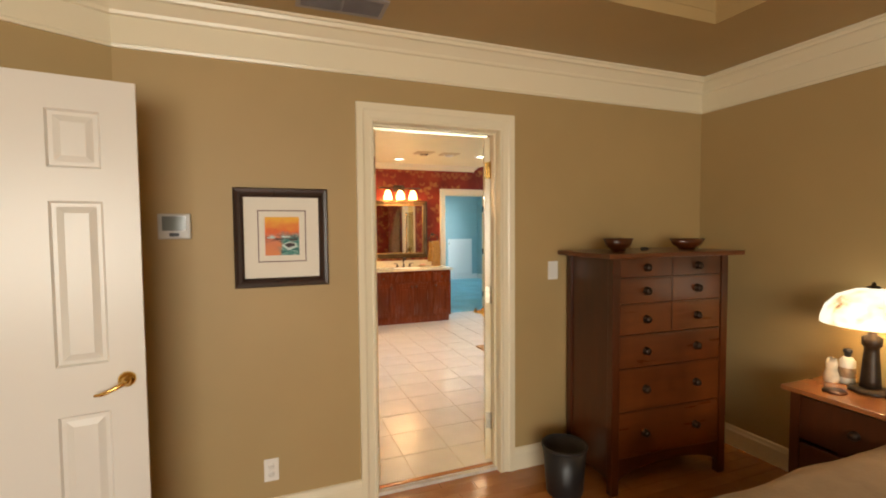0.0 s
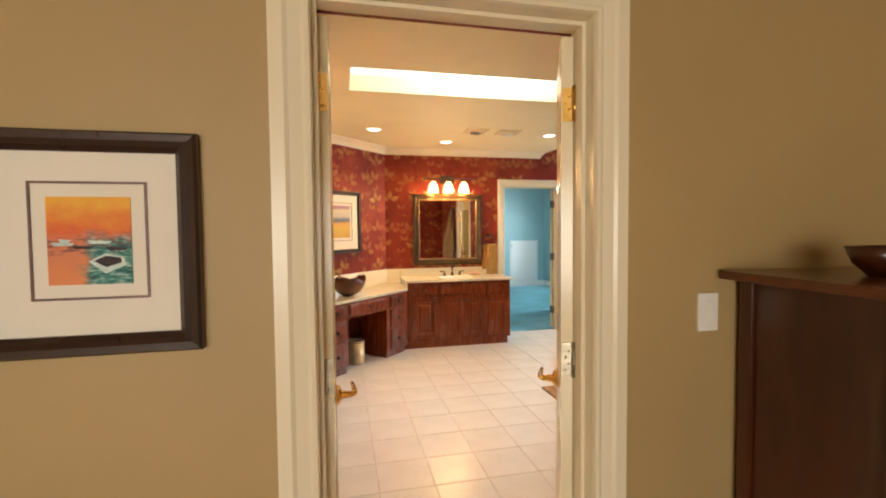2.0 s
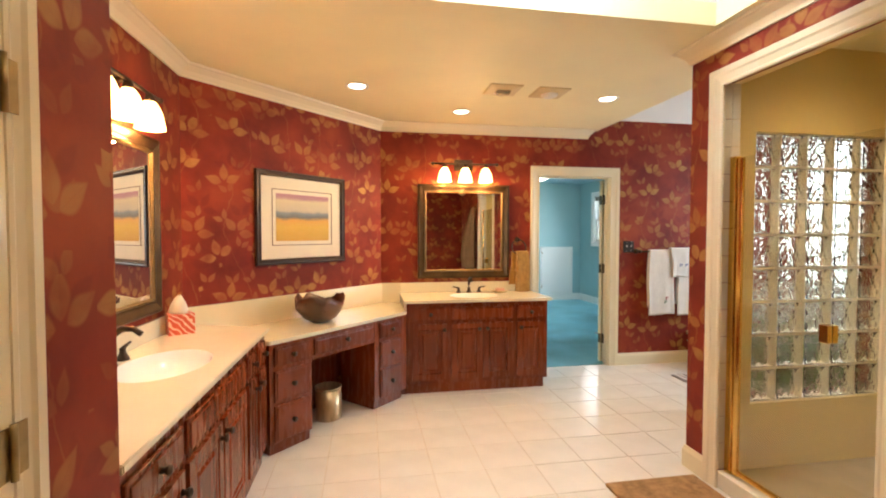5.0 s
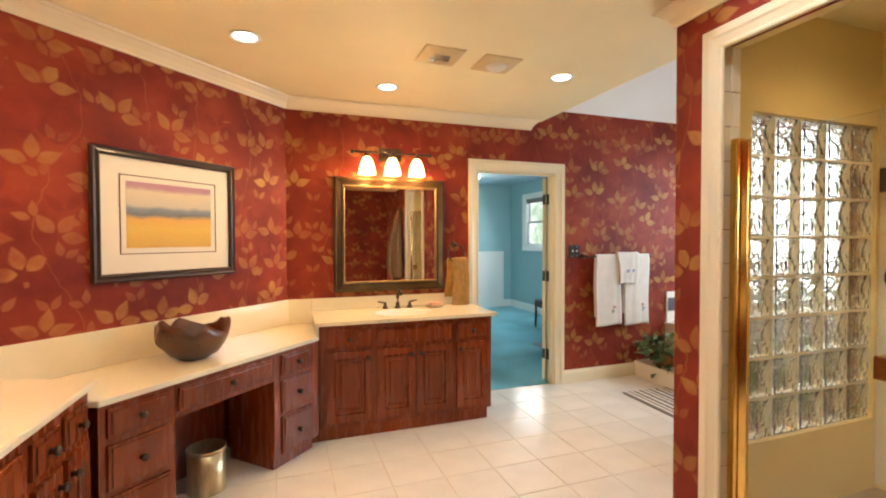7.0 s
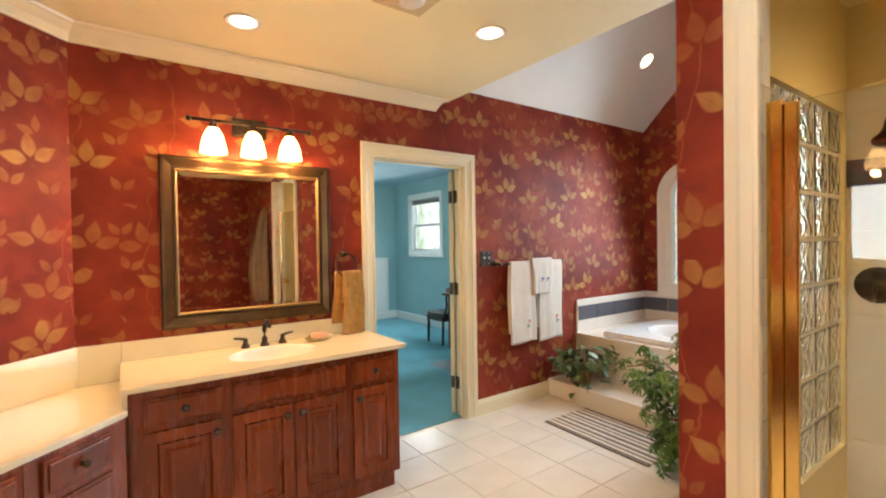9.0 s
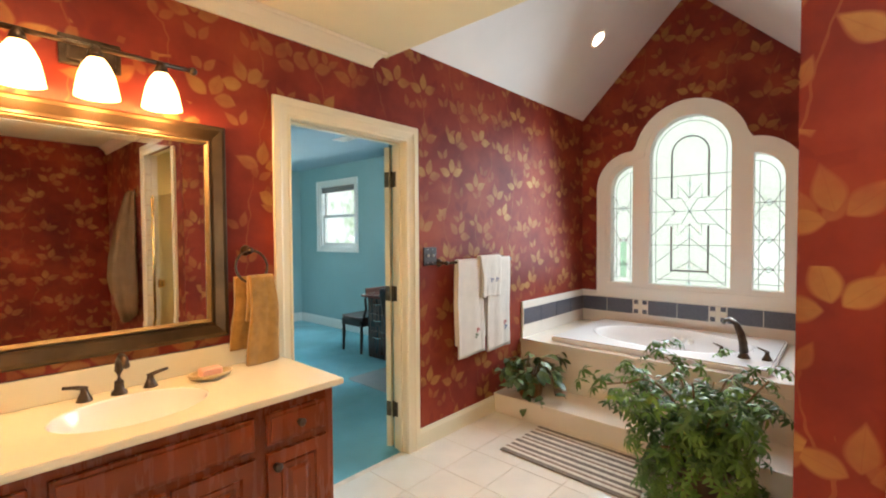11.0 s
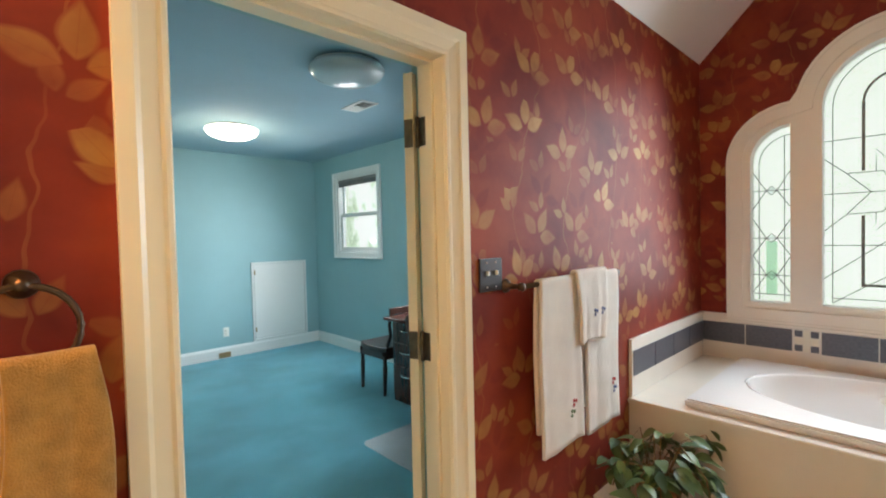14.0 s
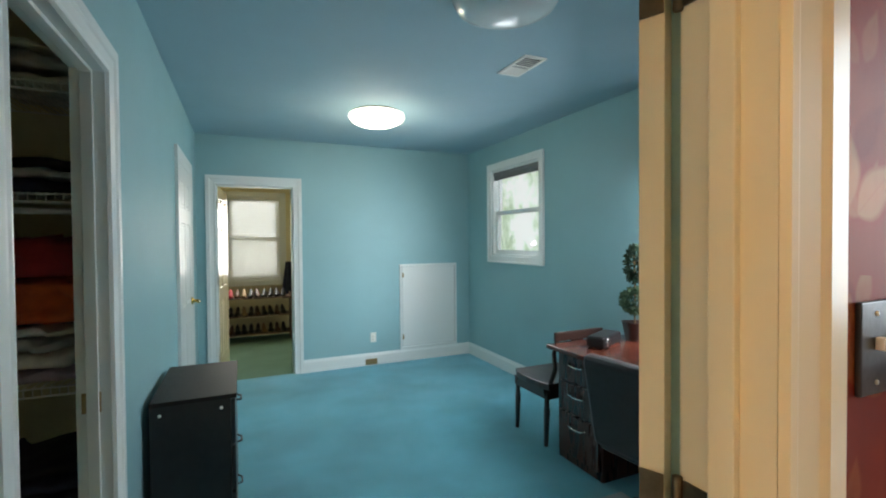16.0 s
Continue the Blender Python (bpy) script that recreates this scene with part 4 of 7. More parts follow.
# outdoors beyond the windows
M_OUT = bpy.data.materials.new("outdoor_distance")
M_OUT.use_nodes = True
_t = M_OUT.node_tree
_t.nodes.clear()
_o, _e = _t.nodes.new("ShaderNodeOutputMaterial"), _t.nodes.new("ShaderNodeEmission")
_t.links.new(_e.outputs[0], _o.inputs[0])
_c = ramp(_t.nodes, _t.links, tex(_t.nodes, _t.links, 0.5, detail=8.0, rough=0.7), [(0.30, (0.22, 0.34, 0.18)), (0.42, (0.6, 0.74, 0.55)), (0.52, (0.96, 1.0, 0.97)), (0.8, (1, 1, 1))])
_t.links.new(_c, _e.inputs[0])
_e.inputs[1].default_value = 1.25
setting("backdrop_east", box(18, 18.2, -10, 40, -3, 16), M_OUT, "bright blurred trees outside the windows", "backdrop")
setting("backdrop_north", box(-12, 18, 34, 34.2, -3, 16), M_OUT, "bright blurred trees outside the closet window", "backdrop")
setting("ground", box(-200, 200, -200, 200, -3.2, -3.0), plain("lawn", (0.06, 0.10, 0.03), 0.9, vary=0.4, scale=0.6), "lawn far below the windows", "ground")

# ---- bath: vanities, mirrors, lights, pictures ----
FLAT = Matrix(((0, 1, 0, 0), (0, 0, 1, 0), (1, 0, 0, 0), (0, 0, 0, 1)))


def slab(outer, holes, z0, z1, bevel=0.004):
    bm = moved(plate(outer, holes, z0, z1), FLAT)
    bmesh.ops.recalc_face_normals(bm, faces=bm.faces[:])
    if bevel:
        bmesh.ops.bevel(bm, geom=[e for e in bm.edges if e.calc_face_angle(0) > 0.6], offset=bevel, segments=2, affect="EDGES")
    return bm


def oval(cx, cy, a, b, n=28, turn=0.0):
    c, s = math.cos(turn), math.sin(turn)
    return [(cx + a * math.cos(t) * c - b * math.sin(t) * s, cy + a * math.cos(t) * s + b * math.sin(t) * c) for t in (math.tau * i / n for i in range(n))]


def knob(x, z, parent, mat=None):
    return part("knob", rot_x(lathe([(0, 0), (0.012, 0), (0.008, 0.012), (0.015, 0.018), (0.017, 0.025), (0.011, 0.032), (0, 0.033)], 14), 90), mat or M_BRONZE, parent, "dark bronze knob", pose(x, -0.018, z))


def front(kind, x0, x1, z0, z1, parent, knobs=(), mat=None):
    """A raised-panel drawer front or cupboard door on the face y=0."""
    w, h = x1 - x0, z1 - z0
    rim = 0.05 if kind == "door" else 0.03
    bm = panel_board(w, h, 0.018, [(rim, w - rim, rim, h - rim)], rim=0.026 if kind == "door" else 0.016, depth=0.014)
    bmesh.ops.bevel(bm, geom=[e for e in bm.edges if all(abs(v.co.y) < 1e-5 for v in e.verts) and (all(v.co.x < 1e-5 or v.co.x > w - 1e-5 for v in e.verts) or all(v.co.z < 1e-5 or v.co.z > h - 1e-5 for v in e.verts)) and e.is_manifold and e.calc_face_angle(0) > 1], offset=0.004, segments=2, affect="EDGES")
    if kind == "drawer":
        bm = moved(join(box(0, w, 0.004, 0.018, 0, h, 0.003, seg=1), box(0.014, w - 0.014, -0.002, 0.0039, 0.014, h - 0.014, 0.004, seg=2)), pose(0, 0, 0))
    d = part(kind, moved(bm, pose(0, -0.0185, 0)), mat or M_CHERRY, parent, "", pose(x0, 0, z0))
    for kx, kz in knobs:
        knob(kx - x0, kz - z0, d)
    return d


def carcass(w, d, top, toe=0.09, back=0.035):
    return (("face_frame", box(0, w, 0, 0.02, toe, top, 0.003)), ("side_panel", box(0, 0.02, 0.0205, d, toe, top)), ("side_panel", box(w - 0.02, w, 0.0205, d, toe, top)), ("floor_panel", box(0.0205, w - 0.0205, 0.0205, d, toe, toe + 0.02)), ("plinth", box(0.0, w - 0.03, back * 0.5, d, 0, toe - 0.0005)))


# far vanity
v1 = thing("sink_vanity", pose(1.362, 6.706, 0), "red cherry vanity cabinet with raised-panel doors", "cabinet", "cherry vanity cabinets")
for nm, b_ in carcass(1.315, 0.525, 0.815):
    part(nm, b_, M_CHERRY, v1)
for a, b, kn in ((0.05, 0.365, [(0.21, 0.715)]), (0.405, 0.975, []), (1.02, 1.275, [(1.15, 0.715)])):
    front("drawer", a, b, 0.655, 0.775, v1, kn)
for a, b, kx in ((0.05, 0.365, 0.335), (0.405, 0.685, 0.655), (0.70, 0.975, 0.73), (1.02, 1.275, 1.05)):
    front("door", a, b, 0.125, 0.625, v1, [(kx, 0.575)])
part("filler_strip", box(-0.06, -0.0005, 0.012, 0.03, 0.0, 0.7215), M_CHERRY, v1)
# near vanity
v2 = thing("sink_vanity", pose(0.383, 3.975, 0, 0, 0, 90), "red cherry vanity cabinet along the side wall", "cabinet", "cherry vanity cabinets")
for nm, b_ in (("face_frame", box(0, 1.70, 0, 0.02, 0.09, 0.815)), ("side_panel", box(0, 0.02, 0.0205, 0.55, 0.09, 0.815)), ("side_panel", prism([(1.68, 0.0205), (1.70, 0.0205), (1.90, 0.55), (1.88, 0.55)], 0.09, 0.815)), ("floor_panel", prism([(0.0205, 0.0205), (1.67, 0.0205), (1.86, 0.55), (0.0205, 0.55)], 0.09, 0.11))):
    part(nm, b_, M_CHERRY, v2)
part("plinth", prism([(0, 0.02), (1.68, 0.02), (1.88, 0.55), (0, 0.55)], 0.0, 0.0895), M_CHERRY, v2)
for a, b, kn in ((0.03, 0.40, [(0.22, 0.715)]), (0.44, 1.20, []), (1.25, 1.43, [(1.34, 0.715)]), (1.47, 1.66, [(1.565, 0.715)])):
    front("drawer", a, b, 0.655, 0.775, v2, kn)
for a, b, kx in ((0.03, 0.40, 0.37), (0.44, 0.81, 0.78), (0.83, 1.20, 0.86), (1.25, 1.43, 1.40), (1.47, 1.66, 1.50)):
    front("door", a, b, 0.125, 0.625, v2, [(kx, 0.56)])
# dressing table on the diagonal
DT = pose(0.402, 5.716, 0, 0, 0, 45)
v3 = thing("dressing_table", DT, "red cherry dressing table with a knee space", "cabinet", "cherry vanity cabinets")
part("drawer_case", join(box(0.0, 0.33, 0.0, 0.46, 0.07, 0.722, 0.003), box(0.01, 0.32, 0.02, 0.46, 0, 0.0695)), M_CHERRY, v3)
part("drawer_case", join(box(0.95, 1.345, 0.0, 0.40, 0.07, 0.722, 0.003), box(0.96, 1.30, 0.02, 0.40, 0, 0.0695)), M_CHERRY, v3)
part("apron", box(0.3305, 0.9495, 0.0, 0.46, 0.555, 0.722, 0.002), M_CHERRY, v3)
part("back_panel", box(0.3305, 0.9495, 0.44, 0.46, 0.0, 0.5545), M_CHERRY, v3)
for x0, x1 in ((0.03, 0.30), (1.005, 1.27)):
    for z0, z1 in ((0.085, 0.32), (0.345, 0.545), (0.575, 0.70)):
        front("drawer", x0, x1, z0, z1, v3, [((x0 + x1) / 2, (z0 + z1) / 2)])
front("drawer", 0.345, 0.93, 0.585, 0.70, v3, [(0.64, 0.645)])

# tops with integral basins
SX, SY = 2.03, 6.95
t1 = thing("countertop", pose(0, 0, 0), "cream cultured marble top with an oval basin", "countertop", "marble tops")
part("top", slab([(1.335, 6.67), (2.712, 6.67), (2.712, Y2 - 0.001), (1.335, Y2 - 0.001)], [oval(SX, SY, 0.235, 0.17)], 0.8155, 0.842), M_MARBLE, t1)


def basin(cx, cy, z, a, b, turn=0.0):
    bm = bmesh.new()
    rings = []
    for k, (f, dz) in enumerate(((1.0, 0.0), (0.985, -0.006), (0.93, -0.035), (0.80, -0.08), (0.58, -0.115), (0.25, -0.13), (0.06, -0.133))):
        rings.append([bm.verts.new((x, y, z + dz)) for x, y in oval(cx, cy, a * f, b * f, 28, turn)])
    for p, q in zip(rings, rings[1:]):
        for i in range(28):
            bm.faces.new((p[i], p[(i + 1) % 28], q[(i + 1) % 28], q[i]))
    bm.faces.new(rings[-1])
    bm.normal_update()
    bmesh.ops.solidify(bm, geom=bm.faces[:], thickness=0.008)
    for f in bm.faces:
        f.smooth = True
    return bm


part("basin", basin(SX, SY, 0.841, 0.2355, 0.1705), M_TUB, t1, "glossy white oval basin")
part("drain", lathe([(0, 0.0), (0.02, 0.0), (0.022, 0.004), (0.012, 0.006), (0, 0.006)], 16, pose(SX, SY, 0.709)), M_BRONZE, t1)
part("backsplash", box(1.3405, 2.66, Y2 - 0.02, Y2 - 0.0015, 0.8425, 0.945, 0.003), M_MARBLE, t1)
t2 = thing("countertop", pose(0, 0, 0), "cream cultured marble top along the side wall", "countertop", "marble tops")
part("top", slab([(0.407, 3.975), (0.407, 5.705), (XL + 0.001, 5.908), (XL + 0.001, 3.975)], [oval(0.115, 4.93, 0.185, 0.26)], 0.8155, 0.842), M_MARBLE, t2)
part("basin", basin(0.115, 4.93, 0.841, 0.1855, 0.2605), M_TUB, t2, "glossy white oval basin")
part("drain", lathe([(0, 0.0), (0.02, 0.0), (0.022, 0.004), (0.012, 0.006), (0, 0.006)], 16, pose(0.115, 4.93, 0.709)), M_BRONZE, t2)
part("backsplash", box(XL + 0.0015, XL + 0.02, 3.975, 5.89, 0.8425, 0.945, 0.003), M_MARBLE, t2)
t3 = thing("countertop", pose(0, 0, 0), "lower cream marble top of the dressing table", "countertop", "marble tops")
part("top", slab([(0.412, 5.695), (1.3605, 6.675), (1.3605, Y2 - 0.021), (1.14, Y2 - 0.021), (XL + 0.03, 5.915)], [], 0.723, 0.75), M_MARBLE, t3)
part("backsplash", moved(box(0.0, 1.872, -0.02, -0.0015, 0.7505, 0.945, 0.003), pose(XL, 5.911, 0, 0, 0, 45)), M_MARBLE, t3)
part("corner_splash", box(1.165, 1.3395, Y2 - 0.02, Y2 - 0.0015, 0.7505, 0.945), M_MARBLE, t3)
part("side_splash", box(1.3405, 1.3605, 6.70, Y2 - 0.021, 0.7505, 0.8150), M_MARBLE, t3)


def faucet(name, m, label):
    """Arched spout and two lever handles, the spout reaching along -y."""
    ob = thing(name, m, label, "faucet", "basin faucets")
    part("spout", join(lathe([(0, 0), (0.028, 0), (0.026, 0.008), (0.017, 0.02), (0.015, 0.05)], 16), tube([(0, 0, 0.04), (0, 0, 0.09), (0, -0.012, 0.125), (0, -0.045, 0.15), (0, -0.085, 0.148), (0, -0.115, 0.125)], [0.016, 0.015, 0.014, 0.013, 0.012, 0.011], 12)), M_BRONZE, ob)
    for s in (-1, 1):
        part("handle", moved(join(lathe([(0, 0), (0.026, 0), (0.024, 0.006), (0.013, 0.03), (0.011, 0.045), (0.014, 0.05), (0, 0.055)], 14), tube([(0, 0, 0.047), (s * 0.03, 0, 0.055), (s * 0.062, 0, 0.06)], [0.009, 0.007, 0.006], 8)), Matrix.Translation((s * 0.105, 0.005, 0))), M_BRONZE, ob)
    return ob


faucet("faucet", pose(2.03, 7.155, 0.8425), "bronze arched basin faucet with two levers")
faucet("faucet", pose(-0.095, 4.91, 0.8425, 0, 0, 90) @ Matrix.Scale(1.12, 4), "bronze arched basin faucet with two levers")


def frame_bars(w, h, prof):
    """A mitred frame in the x-z plane round 0..w, 0..h; prof: (inwards, towards -y)."""
    bm = bmesh.new()
    loops = []
    for q, y in prof:
        loops.append([bm.verts.new(p) for p in ((q, -y, q), (w - q, -y, q), (w - q, -y, h - q), (q, -y, h - q))])
    for a, b in zip(loops, loops[1:] + loops[:1]):
        for k in range(4):
            bm.faces.new((a[k], a[(k + 1) % 4], b[(k + 1) % 4], b[k]))
    bmesh.ops.recalc_face_normals(bm, faces=bm.faces[:])
    return bm


M_FRAMEBRONZE = plain("antique_bronze_frame", (0.085, 0.052, 0.024), 0.32, 0.7, vary=0.3, scale=7, bumpy=0.02, bscale=120)
M_GOLDBEAD = plain("gold_bead", (0.20, 0.13, 0.05), 0.55, 0.3, vary=0.2, scale=20)


def wall_mirror(m, w, h):
    ob = thing("wall_mirror", m, "vanity mirror in an antique bronze frame", "mirror", "vanity mirrors")
    part("frame", frame_bars(w, h, [(0, 0.0), (0, 0.026), (0.008, 0.034), (0.02, 0.036), (0.055, 0.024), (0.066, 0.024), (0.07, 0.0)]), M_FRAMEBRONZE, ob)
    part("inner_bead", frame_bars(w, h, [(0.0705, 0.004), (0.0705, 0.024), (0.076, 0.027), (0.087, 0.014), (0.087, 0.004)]), M_GOLDBEAD, ob, "gold inner bead")
    bm = bmesh.new()
    a = [bm.verts.new(p) for p in ((0.086, -0.012, 0.086), (w - 0.086, -0.012, 0.086), (w - 0.086, -0.012, h - 0.086), (0.086, -0.012, h - 0.086))]
    b = [bm.verts.new(p) for p in ((0.11, -0.0126, 0.11), (w - 0.11, -0.0126, 0.11), (w - 0.11, -0.0126, h - 0.11), (0.11, -0.0126, h - 0.11))]
    for k in range(4):
        bm.faces.new((a[k], a[(k + 1) % 4], b[(k + 1) % 4], b[k]))
    bm.faces.new(b)
    bmesh.ops.recalc_face_normals(bm, faces=bm.faces[:])
    bm.normal_update()
    bmesh.ops.solidify(bm, geom=bm.faces[:], thickness=0.004)
    part("glass", bm, M_CLEARMIRROR, ob, "clear mirror glass")
    return ob


wall_mirror(pose(1.52, Y2 - 0.0005, 0.985), 0.945, 0.945)
wall_mirror(pose(XL + 0.0005, 4.595, 0.985, 0, 0, 90), 0.945, 0.965)

M_SHADE = glow("lit_frosted_shade", (1.0, 0.58, 0.22), 9.0)


def vanity_light(m):
    ob = thing("vanity_light", m, "bronze three-light vanity fixture with lit frosted shades", "wall light", "vanity lights")
    part("backplate", join(box(-0.095, 0.095, -0.02, 0, -0.055, 0.055, 0.008), box(-0.075, 0.075, -0.03, -0.0205, -0.038, 0.038, 0.005)), M_BRONZE, ob)
    part("bar", join(tube([(-0.32, -0.10, 0.0), (0.32, -0.10, 0.0)], 0.009, 10), tube([(0, -0.03, 0), (0, -0.10, 0)], 0.014, 10), *[lathe([(0, -0.018), (0.012, -0.012), (0.017, 0), (0.012, 0.012), (0, 0.018)], 12, Matrix.Translation((x, -0.10, 0))) for x in (-0.325, 0.325)]), M_BRONZE, ob)
    for x in (-0.208, 0, 0.208):
        arm = part("socket", lathe([(0.0, 0.006), (0.012, 0.004), (0.022, -0.02), (0.027, -0.04), (0.0, -0.042)], 14), M_BRONZE, ob, "", Matrix.Translation((x, -0.10, 0)))
        part("shade", lathe([(0.026, -0.040), (0.042, -0.065), (0.056, -0.10), (0.064, -0.14), (0.070, -0.178), (0.066, -0.178), (0.060, -0.14), (0.05, -0.10), (0.036, -0.065), (0.02, -0.045)], 20), M_SHADE, arm, "lit frosted bell shade")
    return ob


vanity_light(pose(1.985, Y2 - 0.0005, 2.125))
vanity_light(pose(XL + 0.0005, 5.06, 2.135, 0, 0, 90))
for lx, ly in [(1.985 + d, 7.12) for d in (-0.208, 0, 0.208)] + [(-0.065, 5.06 + d) for d in (-0.208, 0, 0.208)]:
    lamp("POINT", "vanity_bulb", pose(lx, ly, 1.915), 8.3, (1.0, 0.58, 0.24), 0.03)

# pictures
M_FRAMEDARK = wood("dark_picture_frame", (0.010, 0.006, 0.005), (0.05, 0.022, 0.014), 0.3)
M_MAT = plain("cream_mat_board", (0.80, 0.76, 0.66), 0.8, vary=0.02, bumpy=0.04)
M_FILLET = plain("dark_fillet", (0.12, 0.05, 0.03), 0.4)
M_PICGLASS = glass("picture_glass", (1, 1, 1))


def painting(name, bands, noise_scale, distort):
    """A loose watercolour: horizontal washes over the height, broken by noise."""
    m, n, l, b = nodes(name)
    c = n.new("ShaderNodeTexCoord")
    s = n.new("ShaderNodeSeparateXYZ")
    l.new(c.outputs["Generated"], s.inputs[0])
    q = tex(n, l, noise_scale, (1, 1, 2.5), 6.0)
    h = mth(n, l, "ADD", s.outputs[2], mth(n, l, "MULTIPLY_ADD", q, distort, -distort * 0.5))
    col = ramp(n, l, h, bands)
    w = tex(n, l, 40, (1, 1, 4), 4.0)
    col = mixc(n, l, mth(n, l, "MULTIPLY", w, 0.2), col, (0.85, 0.78, 0.62))
    l.new(col, b.inputs["Base Color"])
    b.inputs["Roughness"].default_value = 0.7
    return m


def framed_picture(m, w, h, label, art, art_box, inset=None, fw=0.045, group="", glazed=False):
    ob = thing("framed_picture", m, label, "picture", group)
    part("frame", frame_bars(w, h, [(0, 0.0), (0, 0.022), (0.006, 0.030), (fw * 0.45, 0.026), (fw * 0.75, 0.030), (fw, 0.018), (fw, 0.0)]), M_FRAMEDARK, ob, "dark carved wooden frame")
    part("mat", box(fw - 0.002, w - fw + 0.002, -0.009, -0.001, fw - 0.002, h - fw + 0.002), M_MAT, ob, "cream mat board")
    x0, x1, z0, z1 = art_box
    o = 0.03 if inset is None else inset
    part("fillet", moved(frame_bars(x1 - x0 + 2 * o, z1 - z0 + 2 * o, [(0, 0.0), (0, 0.003), (0.005, 0.003), (0.005, 0.0)]), Matrix.Translation((x0 - o, -0.0092, z0 - o))), M_FILLET, ob)
    pr = part("print", box(x0, x1, -0.0112, -0.0092, z0, z1), art, ob, "watercolour print")
    if not glazed:
        return ob, pr
    g = part("glass", box(fw - 0.001, w - fw + 0.001, -0.0165, -0.0126, fw - 0.001, h - fw + 0.001), M_PICGLASS, ob)
    g.visible_shadow = False
    return ob, pr


A_LAND = painting("landscape_watercolour", [(0.0, (0.60, 0.33, 0.03)), (0.30, (0.68, 0.44, 0.04)), (0.44, (0.70, 0.36, 0.06)), (0.50, (0.10, 0.13, 0.16)), (0.60, (0.16, 0.22, 0.30)), (0.66, (0.55, 0.50, 0.42)), (0.86, (0.66, 0.58, 0.42)), (0.93, (0.42, 0.20, 0.30))], 5, 0.16)
framed_picture(pose(XL, 5.911, 0, 0, 0, 45) @ pose(0.515, -0.0005, 1.19), 0.865, 0.724, "landscape watercolour in a dark frame with cream mat", A_LAND, (0.175, 0.69, 0.183, 0.553), 0.035)


def harbour():
    """Orange sky and shore, teal water in one lower corner, dark strokes of boats between."""
    m, n, l, b = nodes("harbour_wash")
    c = n.new("ShaderNodeTexCoord")
    s = n.new("ShaderNodeSeparateXYZ")
    l.new(c.outputs["Generated"], s.inputs[0])
    q = tex(n, l, 22, (1, 1, 1.4), 6.0)
    wob = mth(n, l, "MULTIPLY_ADD", q, 0.5, -0.25)
    x, z = mth(n, l, "ADD", s.outputs[0], wob), mth(n, l, "ADD", s.outputs[2], wob)
    sky = ramp(n, l, z, [(0.1, (0.72, 0.24, 0.08)), (0.45, (0.62, 0.20, 0.10)), (0.62, (0.74, 0.13, 0.02)), (0.95, (0.84, 0.42, 0.03))])
    sea = mth(n, l, "MULTIPLY", ramp(n, l, x, [(0.38, (0, 0, 0)), (0.52, (1, 1, 1))]), ramp(n, l, z, [(0.48, (1, 1, 1)), (0.66, (0, 0, 0))]))
    water = ramp(n, l, tex(n, l, 60, (1, 1, 3), 4.0), [(0.35, (0.01, 0.07, 0.07)), (0.5, (0.03, 0.22, 0.19)), (0.68, (0.35, 0.52, 0.46))])
    col = mixc(n, l, sea, sky, water)
    band = ramp(n, l, z, [(0.34, (0, 0, 0)), (0.40, (1, 1, 1)), (0.47, (1, 1, 1)), (0.53, (0, 0, 0))])
    stroke = ramp(n, l, tex(n, l, 70, (0.5, 1, 2.5), 3.0), [(0.47, (0, 0, 0)), (0.55, (1, 1, 1))])
    col = mixc(n, l, mth(n, l, "MULTIPLY", mth(n, l, "MULTIPLY", band, stroke), 0.8), col, (0.10, 0.035, 0.03))
    l.new(col, b.inputs["Base Color"])
    b.inputs["Roughness"].default_value = 0.6
    return m


A_BOAT = harbour()
fp, pr = framed_picture(pose(-0.166, Y1 - 0.0005, 1.186), 0.440, 0.486, "harbour watercolour in a dark frame with cream mat", A_BOAT, (0.140, 0.300, 0.155, 0.345), 0.033)
INK = Matrix(((1, 0, 0, 0), (0, 0, -1, 0), (0, -1, 0, 0), (0, 0, 0, 1)))
M_BOAT = plain("pale_boat", (0.55, 0.68, 0.64), 0.7, vary=0.25, scale=60)
M_INK = plain("dark_ink", (0.05, 0.04, 0.045), 0.8, vary=0.3, scale=80)
part("boat", prism([(0.216, -0.205), (0.248, -0.178), (0.288, -0.196), (0.284, -0.214), (0.250, -0.222)], 0.0114, 0.0118, INK), M_BOAT, pr, "white moored boat")
part("boat_inside", prism([(0.226, -0.206), (0.250, -0.192), (0.280, -0.202), (0.278, -0.212), (0.250, -0.217)], 0.0119, 0.0122, INK), M_INK, pr, "dark inside of the boat")
for k, (x0, x1, z) in enumerate(((0.146, 0.190, 0.243), (0.185, 0.228, 0.236), (0.215, 0.262, 0.247), (0.250, 0.294, 0.232), (0.160, 0.185, 0.250))):
    part("boat", prism([(x0, -z - 0.004), (x1, -z - 0.002), (x1 - 0.006, -z + 0.004), (x0 + 0.007, -z + 0.004)], 0.0114, 0.0118 + 0.0001 * k, INK), M_INK if k % 2 else M_BOAT, pr, "small distant boat")

